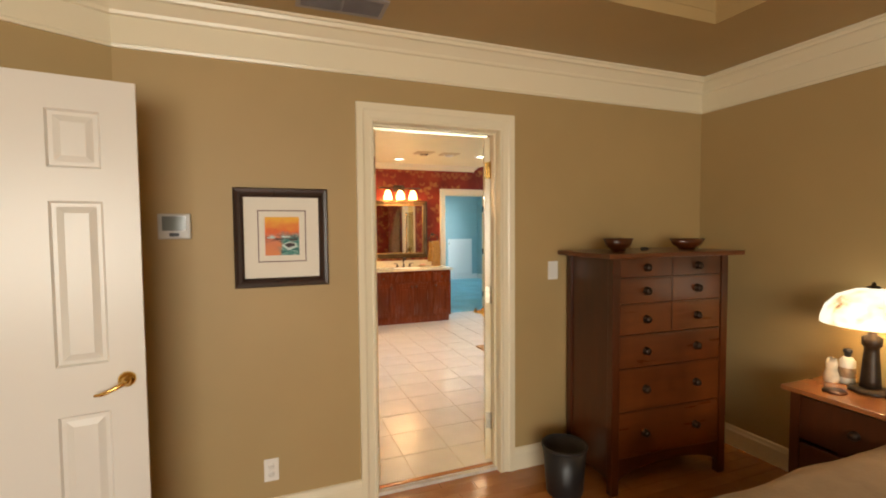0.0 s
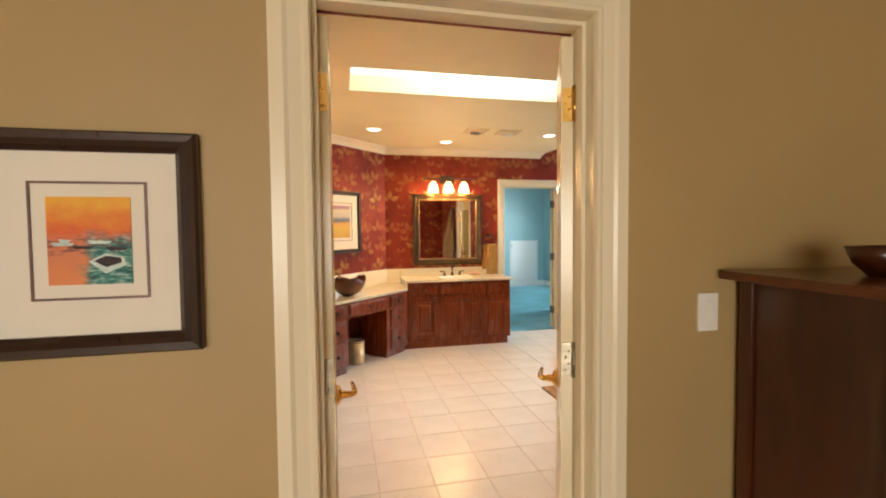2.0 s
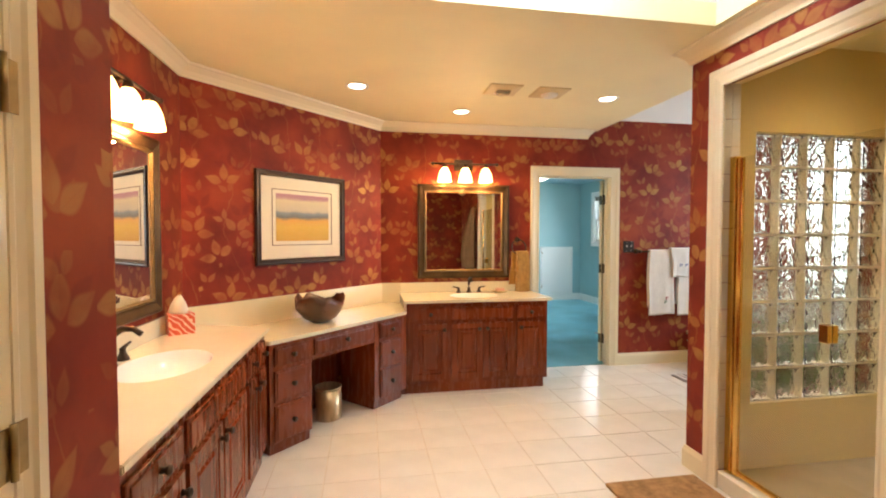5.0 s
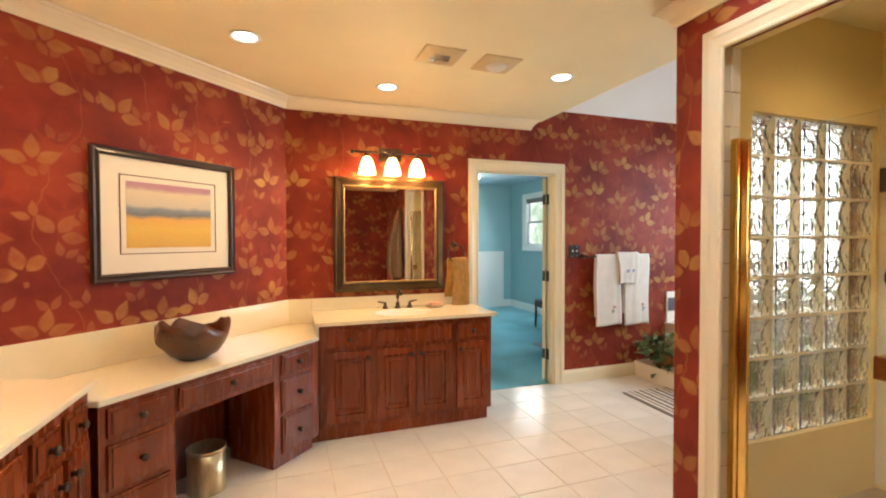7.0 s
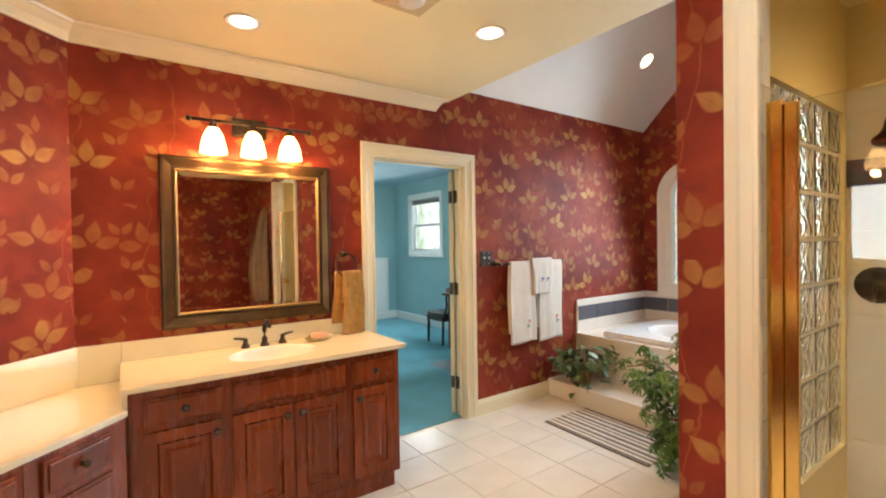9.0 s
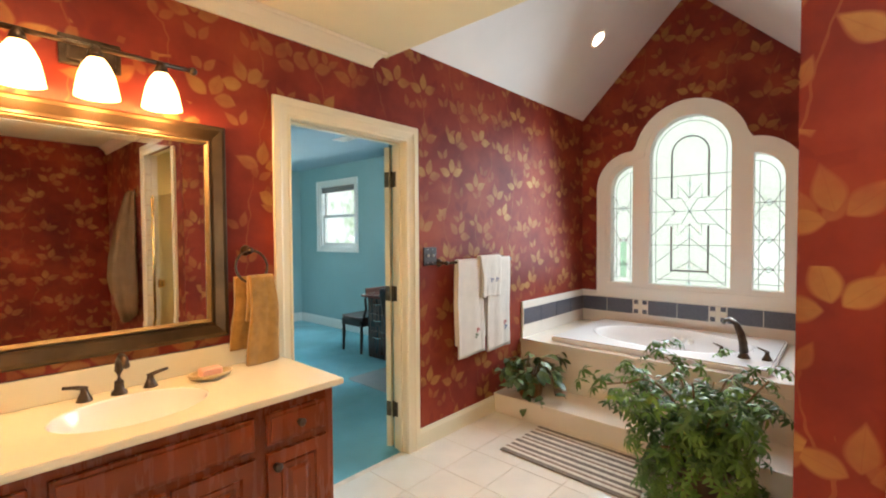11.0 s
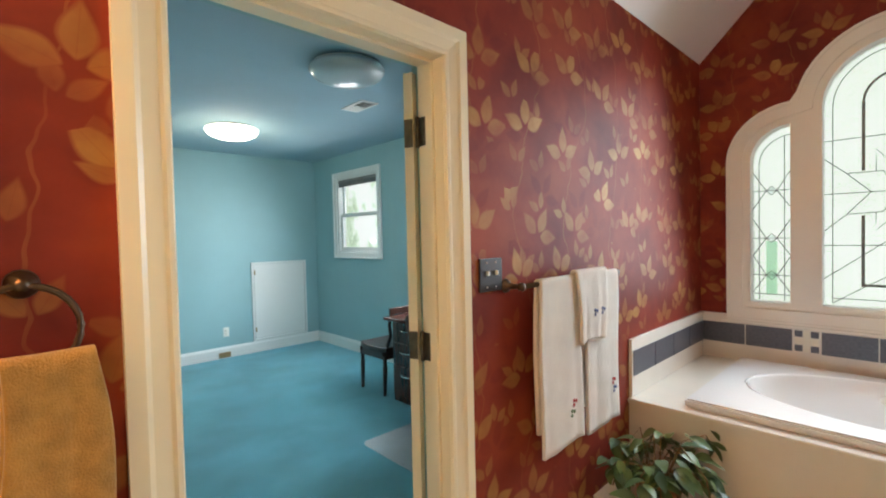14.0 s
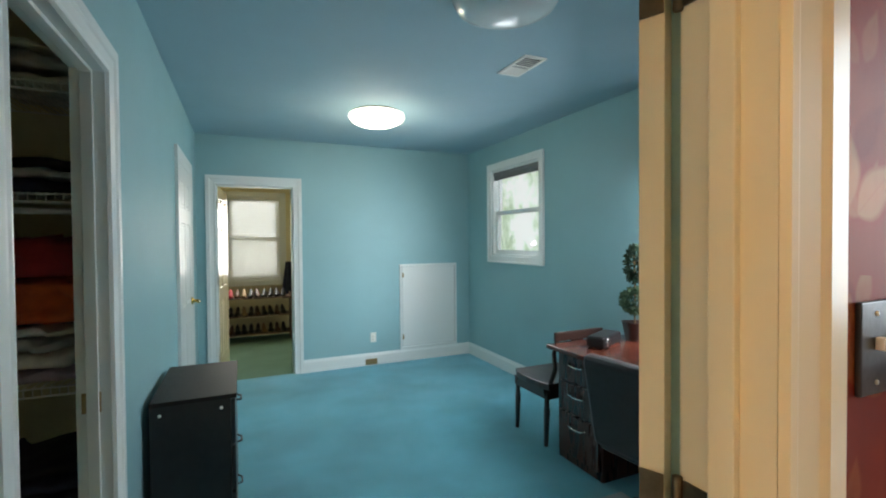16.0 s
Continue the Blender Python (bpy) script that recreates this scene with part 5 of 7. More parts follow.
# loose things on and under the tops
def root_bowl(m):
    """A turned burl bowl with a broken, scalloped rim."""
    ob = thing("wooden_bowl", m, "dark burl wood bowl with a jagged rim", "bowl")
    bm = bmesh.new()
    rings = []
    n = 48
    for k, (r, z) in enumerate(((0.001, 0.014), (0.06, 0.014), (0.125, 0.045), (0.163, 0.10), (0.186, 0.165), (0.198, 0.222), (0.206, 0.225), (0.197, 0.165), (0.175, 0.095), (0.135, 0.035), (0.075, 0.0), (0.001, 0.0))[::-1]):
        ring = []
        for i in range(n):
            a = math.tau * i / n
            dip = max(0, math.sin(3 * a + 0.6)) ** 2 * 0.055 + max(0, math.sin(5 * a + 2)) ** 4 * 0.04 + 0.008 * math.sin(11 * a)
            zz = z - dip * max(0, (z - 0.08) / 0.14)
            rr = r * (1 + 0.05 * math.sin(2 * a + 1))
            ring.append(bm.verts.new((rr * math.cos(a), rr * math.sin(a), zz)))
        rings.append(ring)
    for p, q in zip(rings, rings[1:]):
        for i in range(n):
            bm.faces.new((p[i], p[(i + 1) % n], q[(i + 1) % n], q[i]))
    bmesh.ops.remove_doubles(bm, verts=bm.verts[:], dist=1e-4)
    bmesh.ops.recalc_face_normals(bm, faces=bm.faces[:])
    for f in bm.faces:
        f.smooth = True
    part("bowl", bm, wood("burl_wood", (0.018, 0.004, 0.002), (0.15, 0.036, 0.010), 0.30, (1, 1, 0.6), 5.0, 0.5), ob)
    return ob


root_bowl(pose(0.655, 6.35, 0.7505, 0, 0, 70) @ Matrix.Diagonal((0.97, 0.97, 0.9, 1)))
wb = thing("waste_bin", pose(0.715, 6.31, 0) @ Matrix.Diagonal((1, 1, 0.88, 1)), "brushed champagne metal waste bin under the dressing table", "bin")
M_CHAMP = plain("brushed_champagne_metal", (0.55, 0.45, 0.28), 0.35, 0.8, vary=0.3, scale=20, stretch=(1, 1, 0.3))
part("body", lathe([(0.0, 0.0), (0.098, 0.0), (0.10, 0.01), (0.10, 0.28), (0.094, 0.28), (0.094, 0.014), (0, 0.014)], 28), M_CHAMP, wb)
part("rim", lathe([(0.1005, 0.262), (0.104, 0.268), (0.104, 0.28), (0.099, 0.285), (0.0945, 0.2805), (0.1005, 0.2805), (0.1005, 0.262)], 28, caps=False), M_CHAMP, wb)
tb = thing("tissue_box", pose(-0.072, 5.605, 0.8425, 0, 0, 30), "coral and white patterned tissue box", "tissue box")


def ikat():
    m, n, l, b = nodes("coral_print")
    c = n.new("ShaderNodeTexCoord")
    w = n.new("ShaderNodeTexWave")
    w.wave_type, w.bands_direction = "BANDS", "DIAGONAL"
    w.inputs["Scale"].default_value, w.inputs["Distortion"].default_value, w.inputs["Detail"].default_value = 16, 6, 2
    l.new(c.outputs["Object"], w.inputs[0])
    l.new(ramp(n, l, w.outputs[1], [(0.45, (0.62, 0.10, 0.05)), (0.75, (0.66, 0.14, 0.07)), (0.85, (0.8, 0.6, 0.5))]), b.inputs["Base Color"])
    return m


part("carton", box(-0.068, 0.068, -0.06, 0.06, 0, 0.118, 0.004), ikat(), tb)
part("tissue", lathe([(0.045, 0.1185), (0.05, 0.135), (0.038, 0.17), (0.02, 0.205), (0.0, 0.225)], 9, pose(0, 0, 0, 0, 0, 20), 0.012), plain("white_tissue", (0.85, 0.84, 0.82), 0.9), tb, "white tissue pulled up")
sd = thing("soap_dish", pose(2.335, 7.09, 0.8425) @ Matrix.Diagonal((1.25, 1.25, 1.2, 1)), "stone soap dish with a pink bar of soap", "soap dish")
part("dish", moved(lathe([(0.0, 0.0), (0.035, 0.0), (0.055, 0.012), (0.06, 0.022), (0.054, 0.022), (0.04, 0.01), (0, 0.008)], 24), Matrix.Diagonal((1.2, 0.8, 1, 1))), plain("veined_stone", (0.5, 0.38, 0.2), 0.3, vary=0.3, scale=25), sd)
soap = tagged(part("soap", box(-0.042, 0.042, -0.028, 0.028, 0.0, 0.034, 0.010, seg=3), plain("pink_soap", (0.74, 0.42, 0.32), 0.4), None, "", pose(2.335, 7.09, 0.8545)), "pink bar of soap in a stone dish", "soap")


# ---- bath ceiling ----
M_CANGLOW = glow("lit_lens", (1.0, 0.84, 0.60), 9.0)


def can(m, lens=None):
    ob = thing("recessed_light", m, "white recessed ceiling downlight, lit", "ceiling light", "recessed lights")
    part("trim_ring", lathe([(0.062, -0.001), (0.085, -0.001), (0.088, -0.006), (0.080, -0.010), (0.064, -0.004), (0.062, -0.001)], 28, caps=False), M_WHITE, ob)
    part("lens", lathe([(0, -0.004), (0.0615, -0.003), (0.0615, -0.0005), (0, -0.0005)], 24), lens or M_CANGLOW, ob, "glowing lens")
    return ob


# fixtures for the two added, unseen lights as well
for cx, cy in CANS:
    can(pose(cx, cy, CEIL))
slope = math.degrees(math.atan2(RZ - EZ + 0.03, (Y2 + 0.03) - RY))
can(pose(5.45, 6.745, RZ - (6.745 - RY) * math.tan(radians(slope)) - 0.001, -slope, 0, 0))
BZ = RZ - (6.745 - RY) * math.tan(radians(slope))
lamp("SPOT", "bay_can_light", look((5.45, 6.735, BZ - 0.03), (5.45, 6.4, 0)), 15, WARM, 0.05, angle=140, blend=0.9)
M_GRILLE = plain("cream_vent_plastic", (0.66, 0.54, 0.30), 0.45, vary=0.05)
for cx, cy in ((2.04, 6.08), (2.42, 6.09)):
    ob = thing("ceiling_fan_light", pose(cx, cy, CEIL, 0, 0, 0), "square cream exhaust grille with a round lens", "ceiling fan", "exhaust grilles")
    part("grille", lathe([(0.24, -0.001), (0.235, -0.012), (0.10, -0.028), (0.095, -0.02), (0.0, -0.018)], 4, pose(0, 0, 0, 0, 0, 45) @ Matrix.Scale(0.74, 4)), M_GRILLE, ob)
    for f in bpy.data.objects[ob.name].children[0].data.polygons:
        f.use_smooth = False
    part("lens", lathe([(0.066, -0.016), (0.064, -0.026), (0.045, -0.038), (0, -0.044)], 24), glass("ribbed_lens", (0.95, 0.92, 0.85), 0.2) if cx < 2.2 else M_WHITE, ob)

# ---- tub bay ----
def share(name, me, parent, m):
    ob = new(name, me)
    ob.matrix_basis = m
    ob.parent = parent
    return ob


def piece_mesh(name, bm, material):
    bm.normal_update()
    put_uv(bm)
    me = bpy.data.meshes.new(name)
    bm.to_mesh(me)
    bm.free()
    me.materials.append(material)
    return me


DECK = 0.53
M_DECK = plain("cream_marble_surround", (0.80, 0.75, 0.67), 0.2, vary=0.04, scale=3, bumpy=0.0, coat=0.2)
td = thing("tub_surround", pose(0, 0, 0), "cream marble tub surround with a tiled splash band", "tub surround")
part("front_panel", box(4.985, 5.005, YT + 0.001, Y2 - 0.001, 0.0, DECK - 0.026), M_DECK, td)
part("deck", slab([(4.965, YT + 0.001), (XW - 0.001, YT + 0.001), (XW - 0.001, Y2 - 0.001), (4.965, Y2 - 0.001)], [oval(5.58, 6.21, 0.44, 0.66)], DECK - 0.025, DECK), M_DECK, td)
part("access_panel", box(4.979, 4.9845, 5.27, 5.83, 0.08, 0.44, 0.002), M_DECK, td, "cream access panel")
for nm, a in (("splash", (4.985, XW - 0.021, Y2 - 0.02, Y2 - 0.001)), ("splash", (XW - 0.02, XW - 0.001, YT + 0.021, Y2 - 0.001)), ("splash", (4.985, XW - 0.001, YT + 0.001, YT + 0.02))):
    part(nm, box(*a, DECK + 0.0005, 0.852, 0.003), M_DECK, td)
slate = piece_mesh("slate_tile", box(-0.5, 0.5, -0.5, 0.5, -0.5, 0.5), M_SLATE)
white_sq = piece_mesh("accent_tile", box(-0.5, 0.5, -0.5, 0.5, -0.5, 0.5), M_SHOWERTILE)


def splash_tile(me, cx, cy, w, axis, z, h, out):
    dx, dy = (w, 0.006) if axis == "x" else (0.006, w)
    share("splash_tile", me, td, Matrix.Translation((cx, cy, z)) @ Matrix.Diagonal((dx, dy, h, 1)))


yy = 7.216
for k in range(3):
    for j in range(2):
        w = 0.262
        splash_tile(slate, XW - 0.0215, yy - w / 2, w - 0.006, "y", 0.717, 0.14, 0)
        yy -= w
    if k < 2:
        for q, zz in ((0.03, 0.765), (0.03, 0.672), (0.112, 0.765), (0.112, 0.672)):
            splash_tile(slate, XW - 0.0215, yy - q, 0.04, "y", zz, 0.04, 0)
        for q, zz in ((0.03, 0.718), (0.112, 0.718), (0.071, 0.765), (0.071, 0.718), (0.071, 0.672)):
            splash_tile(white_sq, XW - 0.0215, yy - q, 0.038, "y", zz, 0.042, 0)
        yy -= 0.142
for k in range(4):
    w = 0.296
    for yw in (Y2 - 0.0215, YT + 0.0215):
        splash_tile(slate, 5.0 + w * (k + 0.5), yw, w - 0.006, "x", 0.717, 0.14, 0)

tub = thing("bathtub", pose(0, 0, 0), "white oval drop-in bathtub with whirlpool jets", "bathtub")
part("rim", slab([(5.035, 5.45), (6.12, 5.45), (6.12, 6.97), (5.035, 6.97)], [oval(5.60, 6.21, 0.40, 0.60, 40)], DECK + 0.0005, 0.575, 0.012), M_TUB, tub)
bb = bmesh.new()
rr = []
for f, z in ((1.0, 0.576), (0.985, 0.568), (0.95, 0.50), (0.90, 0.38), (0.84, 0.26), (0.74, 0.19), (0.5, 0.17), (0.1, 0.165)):
    rr.append([bb.verts.new((x, y, z)) for x, y in oval(5.60, 6.21, 0.402 * f, 0.602 * f, 40)])
for p, q in zip(rr, rr[1:]):
    for i in range(40):
        bb.faces.new((p[i], p[(i + 1) % 40], q[(i + 1) % 40], q[i]))
bb.faces.new(rr[-1])
bb.normal_update()
bmesh.ops.solidify(bb, geom=bb.faces[:], thickness=0.006)
for f in bb.faces:
    f.smooth = True
part("basin", bb, M_TUB, tub)
for k in range(3):
    part("jet", lathe([(0, 0.012), (0.012, 0.012), (0.024, 0.006), (0.026, 0.0), (0, 0)], 16, Matrix.Translation((5.96, 6.12 + 0.065 * k, 0.49)) @ Euler((0, radians(-78), 0)).to_matrix().to_4x4()), M_WHITE, tub, "white round whirlpool jet")
tf = thing("tub_faucet", pose(5.30, 5.63, 0.5755), "dark bronze arched tub filler with two levers", "faucet")
part("spout", join(lathe([(0, 0), (0.04, 0), (0.036, 0.008), (0.024, 0.03), (0.022, 0.05)], 18), tube([(0, 0, 0.04), (-0.012, 0.004, 0.11), (-0.006, 0.02, 0.17), (0.02, 0.05, 0.225), (0.055, 0.09, 0.245), (0.085, 0.125, 0.235), (0.10, 0.142, 0.21)], [0.03, 0.027, 0.024, 0.02, 0.017, 0.015, 0.014], 14)), M_BRONZE, tf)
for s in (-1, 1):
    part("handle", moved(join(lathe([(0, 0), (0.032, 0), (0.03, 0.006), (0.015, 0.035), (0.013, 0.055), (0.016, 0.06), (0, 0.066)], 16), tube([(0, 0, 0.058), (0.02, 0.03, 0.064), (0.045, 0.06, 0.07)], [0.009, 0.007, 0.006], 8)), Matrix.Translation((0.02 * s, -0.13 * s, 0))), M_BRONZE, tf)
setting("tub_step", box(4.57, 4.984, YT + 0.001, Y2 - 0.001, 0.0, 0.155, 0.008), M_DECK, "cream step before the tub", "step")

# striped rug
rug = thing("striped_rug", pose(4.02, 5.93, 0.0005, 0, 0, -2), "woven rug with grey and cream stripes", "rug")
M_R = [plain("rug_grey", (0.20, 0.17, 0.15), 0.95, vary=0.4, scale=60, bumpy=0.7, bscale=160), plain("rug_cream", (0.72, 0.67, 0.60), 0.95, vary=0.2, scale=60, bumpy=0.7, bscale=160), plain("rug_brown", (0.27, 0.2, 0.16), 0.95, vary=0.4, scale=60, bumpy=0.7, bscale=160)]
xk = 0.0
for k in range(18):
    w = (0.036, 0.026, 0.024, 0.022, 0.034, 0.030)[k % 6]
    part("stripe", box(xk, xk + w, 0.006 * math.sin(k * 2.1), 0.88 + 0.006 * math.sin(k * 1.3), 0, 0.010 + 0.001 * (k % 2), 0.003), M_R[(0, 1, 2, 1, 0, 1)[k % 6]], rug)
    xk += w + 0.0005
bmat = thing("bath_mat", pose(2.34, 4.18, 0.0005), "tan tufted bath mat by the shower", "bath mat")
part("pile", box(0, 0.56, 0, 0.88, 0, 0.02, 0.008), plain("tan_tuft", (0.36, 0.22, 0.11), 0.95, vary=0.3, scale=20, bumpy=1.0, bscale=220, spec=0.1), bmat)

# ---- shower ----
casing_set("door_frame_shower", pose(XS, SH1, 0, 0, 0, -90), SH1 - SH0, SHT, "white moulded casing round the shower entry", jamb=0)
jt = thing("shower_jamb_tiles", pose(0, 0, 0), "white glazed tiles lining the shower entry", "tiles", kind="structure")
tile_m = piece_mesh("jamb_tile", box(0, 0.054, 0, 0.006, 0, 0.148, 0.0015, seg=1), M_SHOWERTILE)
for side, y in ((0, SH1 - 0.0065 + 0.018), (1, SH0 - 0.018)):
    for k in range(15):
        for j in range(2):
            share("tile", tile_m, jt, pose(XS + 0.002 + j * 0.056, y, 0.10 + 0.151 * k - (0.04 if k == 14 else 0)))
setting("shower_curb", box(XS + 0.002, XS + 0.114, SH0 - 0.017, SH1 + 0.017, 0.0, 0.095, 0.006), M_SHOWERTILE, "white shower curb", "curb")
M_PAN = plain("tan_shower_floor", (0.50, 0.40, 0.25), 0.35, vary=0.1, scale=6)
setting("shower_floor", box(XS + 0.113, 4.22, 3.7, 5.02, 0.0, 0.04), M_PAN, "tan shower floor", "floor")
sd2 = thing("shower_door", pose(XS + 0.055, 0, 0), "clear glass shower door with a brass frame", "shower door")
part("hinge_post", join(box(-0.018, 0.018, 4.892, 4.934, 0.096, 1.85, 0.003), box(-0.010, 0.010, 4.855, 4.8915, 0.10, 1.84, 0.004)), M_BRASS, sd2, "polished brass post")
part("bottom_rail", box(-0.010, 0.010, 4.195, 4.8545, 0.11, 0.135, 0.003), M_BRASS, sd2)
part("latch_post", box(-0.014, 0.014, 4.152, 4.176, 0.096, 1.85, 0.003), M_BRASS, sd2)
M_SHGLASS = glass("shower_glass", (0.93, 0.95, 0.92))
pg = part("pane", box(-0.003, 0.003, 4.19, 4.862, 0.125, 1.84), M_SHGLASS, sd2)
pg.visible_shadow = False
part("handle", join(box(-0.03, -0.004, 4.37, 4.41, 0.95, 1.03, 0.004), box(0.004, 0.03, 4.37, 4.41, 0.95, 1.03, 0.004)), M_BRASS, sd2, "brass pull")

gb = thing("glass_block_panel", pose(0, 0, 0), "panel of wavy glass blocks between shower and tub", "glass blocks", kind="structure")
gw, gh = (GB[1] - GB[0]) / 5, (GB[3] - GB[2]) / 8
mort = bmesh.new()
for i in range(6):
    bm_box(mort, GB[0] + gw * i - 0.008, GB[0] + gw * i + 0.008, 5.045, 5.10, GB[2], GB[3])
for j in range(9):
    bm_box(mort, GB[0], GB[1], 5.046, 5.099, GB[2] + gh * j - 0.008, GB[2] + gh * j + 0.008)
part("mortar", mort, M_SHOWERTILE, gb, "white mortar joints")
M_BLOCK = glass("wavy_glass_block", (0.90, 0.92, 0.87), 0.08, 1.0, 1.35, 17.0)
blk = bmesh.new()
for y0, y1 in ((5.032, 5.042), (5.103, 5.113)):
    b2 = box(-gw / 2 + 0.009, gw / 2 - 0.009, y0, y1, -gh / 2 + 0.009, gh / 2 - 0.009, 0.004, seg=1)
    blk = join(blk, b2)
blk_me = piece_mesh("glass_block", blk, M_BLOCK)
for i in range(5):
    for j in range(8):
        o = share("glass_block", blk_me, gb, Matrix.Translation((GB[0] + gw * (i + 0.5), 0, GB[2] + gh * (j + 0.5))))
        o.visible_shadow = False
band = thing("shower_tile_band", pose(0, 0, 0), "dark slate accent tiles in the shower", "tiles", kind="structure")
for k in range(6):
    share("slate_tile", slate, band, Matrix.Translation((4.22 - 0.003, 4.93 - 0.2 * k, 1.733)) @ Matrix.Diagonal((0.016, 0.192, 0.13, 1)))
white_field = thing("shower_wall_tiles", pose(0, 0, 0), "glossy white wall tiles round a dark slate band", "tiles", kind="structure")
field_me = piece_mesh("wall_tile", box(-0.004, 0.0, 0.0015, 0.1985, 0.0015, 0.1985, 0.0012, seg=1), M_SHOWERTILE)
for k in range(6):
    for z in [0.062 + 0.2 * i for i in range(8)] + [1.80, 2.0]:
        share("tile", field_me, white_field, pose(4.2195, 4.83 - 0.2 * k, z) @ Matrix.Diagonal((1, 1, 0.62 if z == 2.0 else 1, 1)))
sv = thing("shower_valve", pose(4.2153, 4.91, 1.205, 0, 0, -90), "dark bronze round shower valve with a lever", "shower valve")
part("escutcheon", rot_x(lathe([(0, 0), (0.085, 0), (0.083, 0.008), (0.03, 0.016), (0.028, 0.05), (0, 0.055)], 28), 90), M_BRONZE, sv)
part("lever", tube([(0, -0.05, 0), (0, -0.06, -0.03), (0, -0.058, -0.075)], [0.011, 0.009, 0.007], 8), M_BRONZE, sv)
shd = thing("shower_rose", pose(4.219, 4.86, 1.95, 0, 0, -90), "dark bronze shower head on a bent arm", "shower head")
part("arm", tube([(0, 0, 0), (0, -0.06, 0.01), (0, -0.11, -0.01), (0, -0.135, -0.045)], 0.010, 10), M_BRONZE, shd)
part("head", lathe([(0, 0), (0.012, -0.002), (0.018, -0.025), (0.042, -0.06), (0.042, -0.068), (0, -0.07)], 22, pose(0, -0.135, -0.045, -25)), M_BRONZE, shd)


# ---- towels and hardware ----
def drape(w, z_bar, z_front, z_back, folds, amp, seed, bulge=0.0, taper=1.0, bar_r=0.012, thick=0.008):
    """Cloth hung over a bar along x at height z_bar; front towards -y."""
    rnd = random.Random(seed)
    ph = [rnd.uniform(0, 6.28) for _ in range(4)]
    prof = []
    n = 26
    for k in range(n):
        f = k / (n - 1)
        prof.append((-bar_r - 0.006, z_front + (z_bar - z_front) * f))
    for a in (150, 120, 90, 60, 30):
        prof.append((bar_r * 1.5 * math.cos(radians(a)), z_bar + bar_r * 1.5 * math.sin(radians(a))))
    for k in range(12):
        prof.append((bar_r + 0.006, z_bar + (z_back - z_bar) * (k + 1) / 12))
    bm = bmesh.new()
    nx = 28
    grid = []
    for i in range(nx + 1):
        u = i / nx
        col = []
        for y, z in prof:
            drop = (z_bar - z) / max(0.01, z_bar - z_front)
            drop = max(0.0, min(1.0, drop))
            wv = amp * (0.25 + 0.75 * drop) * (math.sin(folds * math.tau * u + ph[0] + 0.9 * drop) + 0.5 * math.sin(folds * 2.3 * math.tau * u + ph[1] - drop))
            ww = w * (taper + (1 - taper) * drop)
            sgn = -1 if y < 0 else 0.15
            col.append(bm.verts.new(((u - 0.5) * ww + 0.006 * math.sin(6 * drop + ph[2]), y + sgn * abs(wv) - bulge * math.sin(math.pi * drop) * (y < 0), z + 0.006 * math.sin(5 * u + ph[3]) * drop)))
        grid.append(col)
    for a, b in zip(grid, grid[1:]):
        for j in range(len(prof) - 1):
            bm.faces.new((a[j], b[j], b[j + 1], a[j + 1]))
    bmesh.ops.recalc_face_normals(bm, faces=bm.faces[:])
    bm.normal_update()
    bmesh.ops.solidify(bm, geom=bm.faces[:], thickness=thick)
    for f in bm.faces:
        f.smooth = True
    return bm


M_TERRYW = plain("white_terry", (0.80, 0.76, 0.70), 0.95, vary=0.05, scale=10, bumpy=0.9, bscale=300, spec=0.1, sheen=0.3)
M_TERRYG = plain("gold_terry", (0.38, 0.205, 0.052), 0.95, vary=0.2, scale=28, bumpy=0.9, bscale=300, spec=0.1, sheen=0.3)
M_TERRYT = plain("tan_terry", (0.24, 0.155, 0.085), 0.95, vary=0.1, scale=10, bumpy=0.9, bscale=300, spec=0.1)
bar = thing("towel_bar", pose(0, 0, 0), "dark bronze towel bar on the papered wall", "towel bar")
part("bar", tube([(3.915, Y2 - 0.075, 1.245), (4.70, Y2 - 0.075, 1.245)], 0.010, 12), M_BRONZE, bar)
for x in (3.92, 4.695):
    part("bracket", join(rot_x(lathe([(0, 0), (0.028, 0), (0.026, 0.008), (0.012, 0.016), (0.010, 0.06), (0.016, 0.068), (0.016, 0.084), (0, 0.09)], 16), 90)), M_BRONZE, bar, "", Matrix.Translation((x, Y2 - 0.0005, 1.245)))
M_EMB = [plain("red_thread", (0.5, 0.06, 0.06), 0.8), plain("blue_thread", (0.10, 0.14, 0.3), 0.8), plain("green_thread", (0.12, 0.2, 0.08), 0.8)]


def towel(m, w, zf, zb, seed, label, mat, folds=1.3, amp=0.0045, blooms=(), name="towel", zbar=0.0, taper=1.0, group="", by=-0.032, thick=0.008):
    ob = thing(name, m, label, "towel", group)
    part("cloth", drape(w, zbar, zf, zb, folds, amp, seed, taper=taper, thick=thick), mat, ob)
    for k, (x, z, c) in enumerate(blooms):
        part("embroidery", join(*[lathe([(0, 0), (0.009, 0.001), (0.006, 0.003), (0, 0.004)], 7, Matrix.Translation((x + 0.012 * math.cos(t), by, z + 0.012 * math.sin(t))) @ Euler((radians(90), 0, 0)).to_matrix().to_4x4()) for t in (0.4, 2.2, 4.0)]), M_EMB[c], ob, "embroidered flower")
    return ob


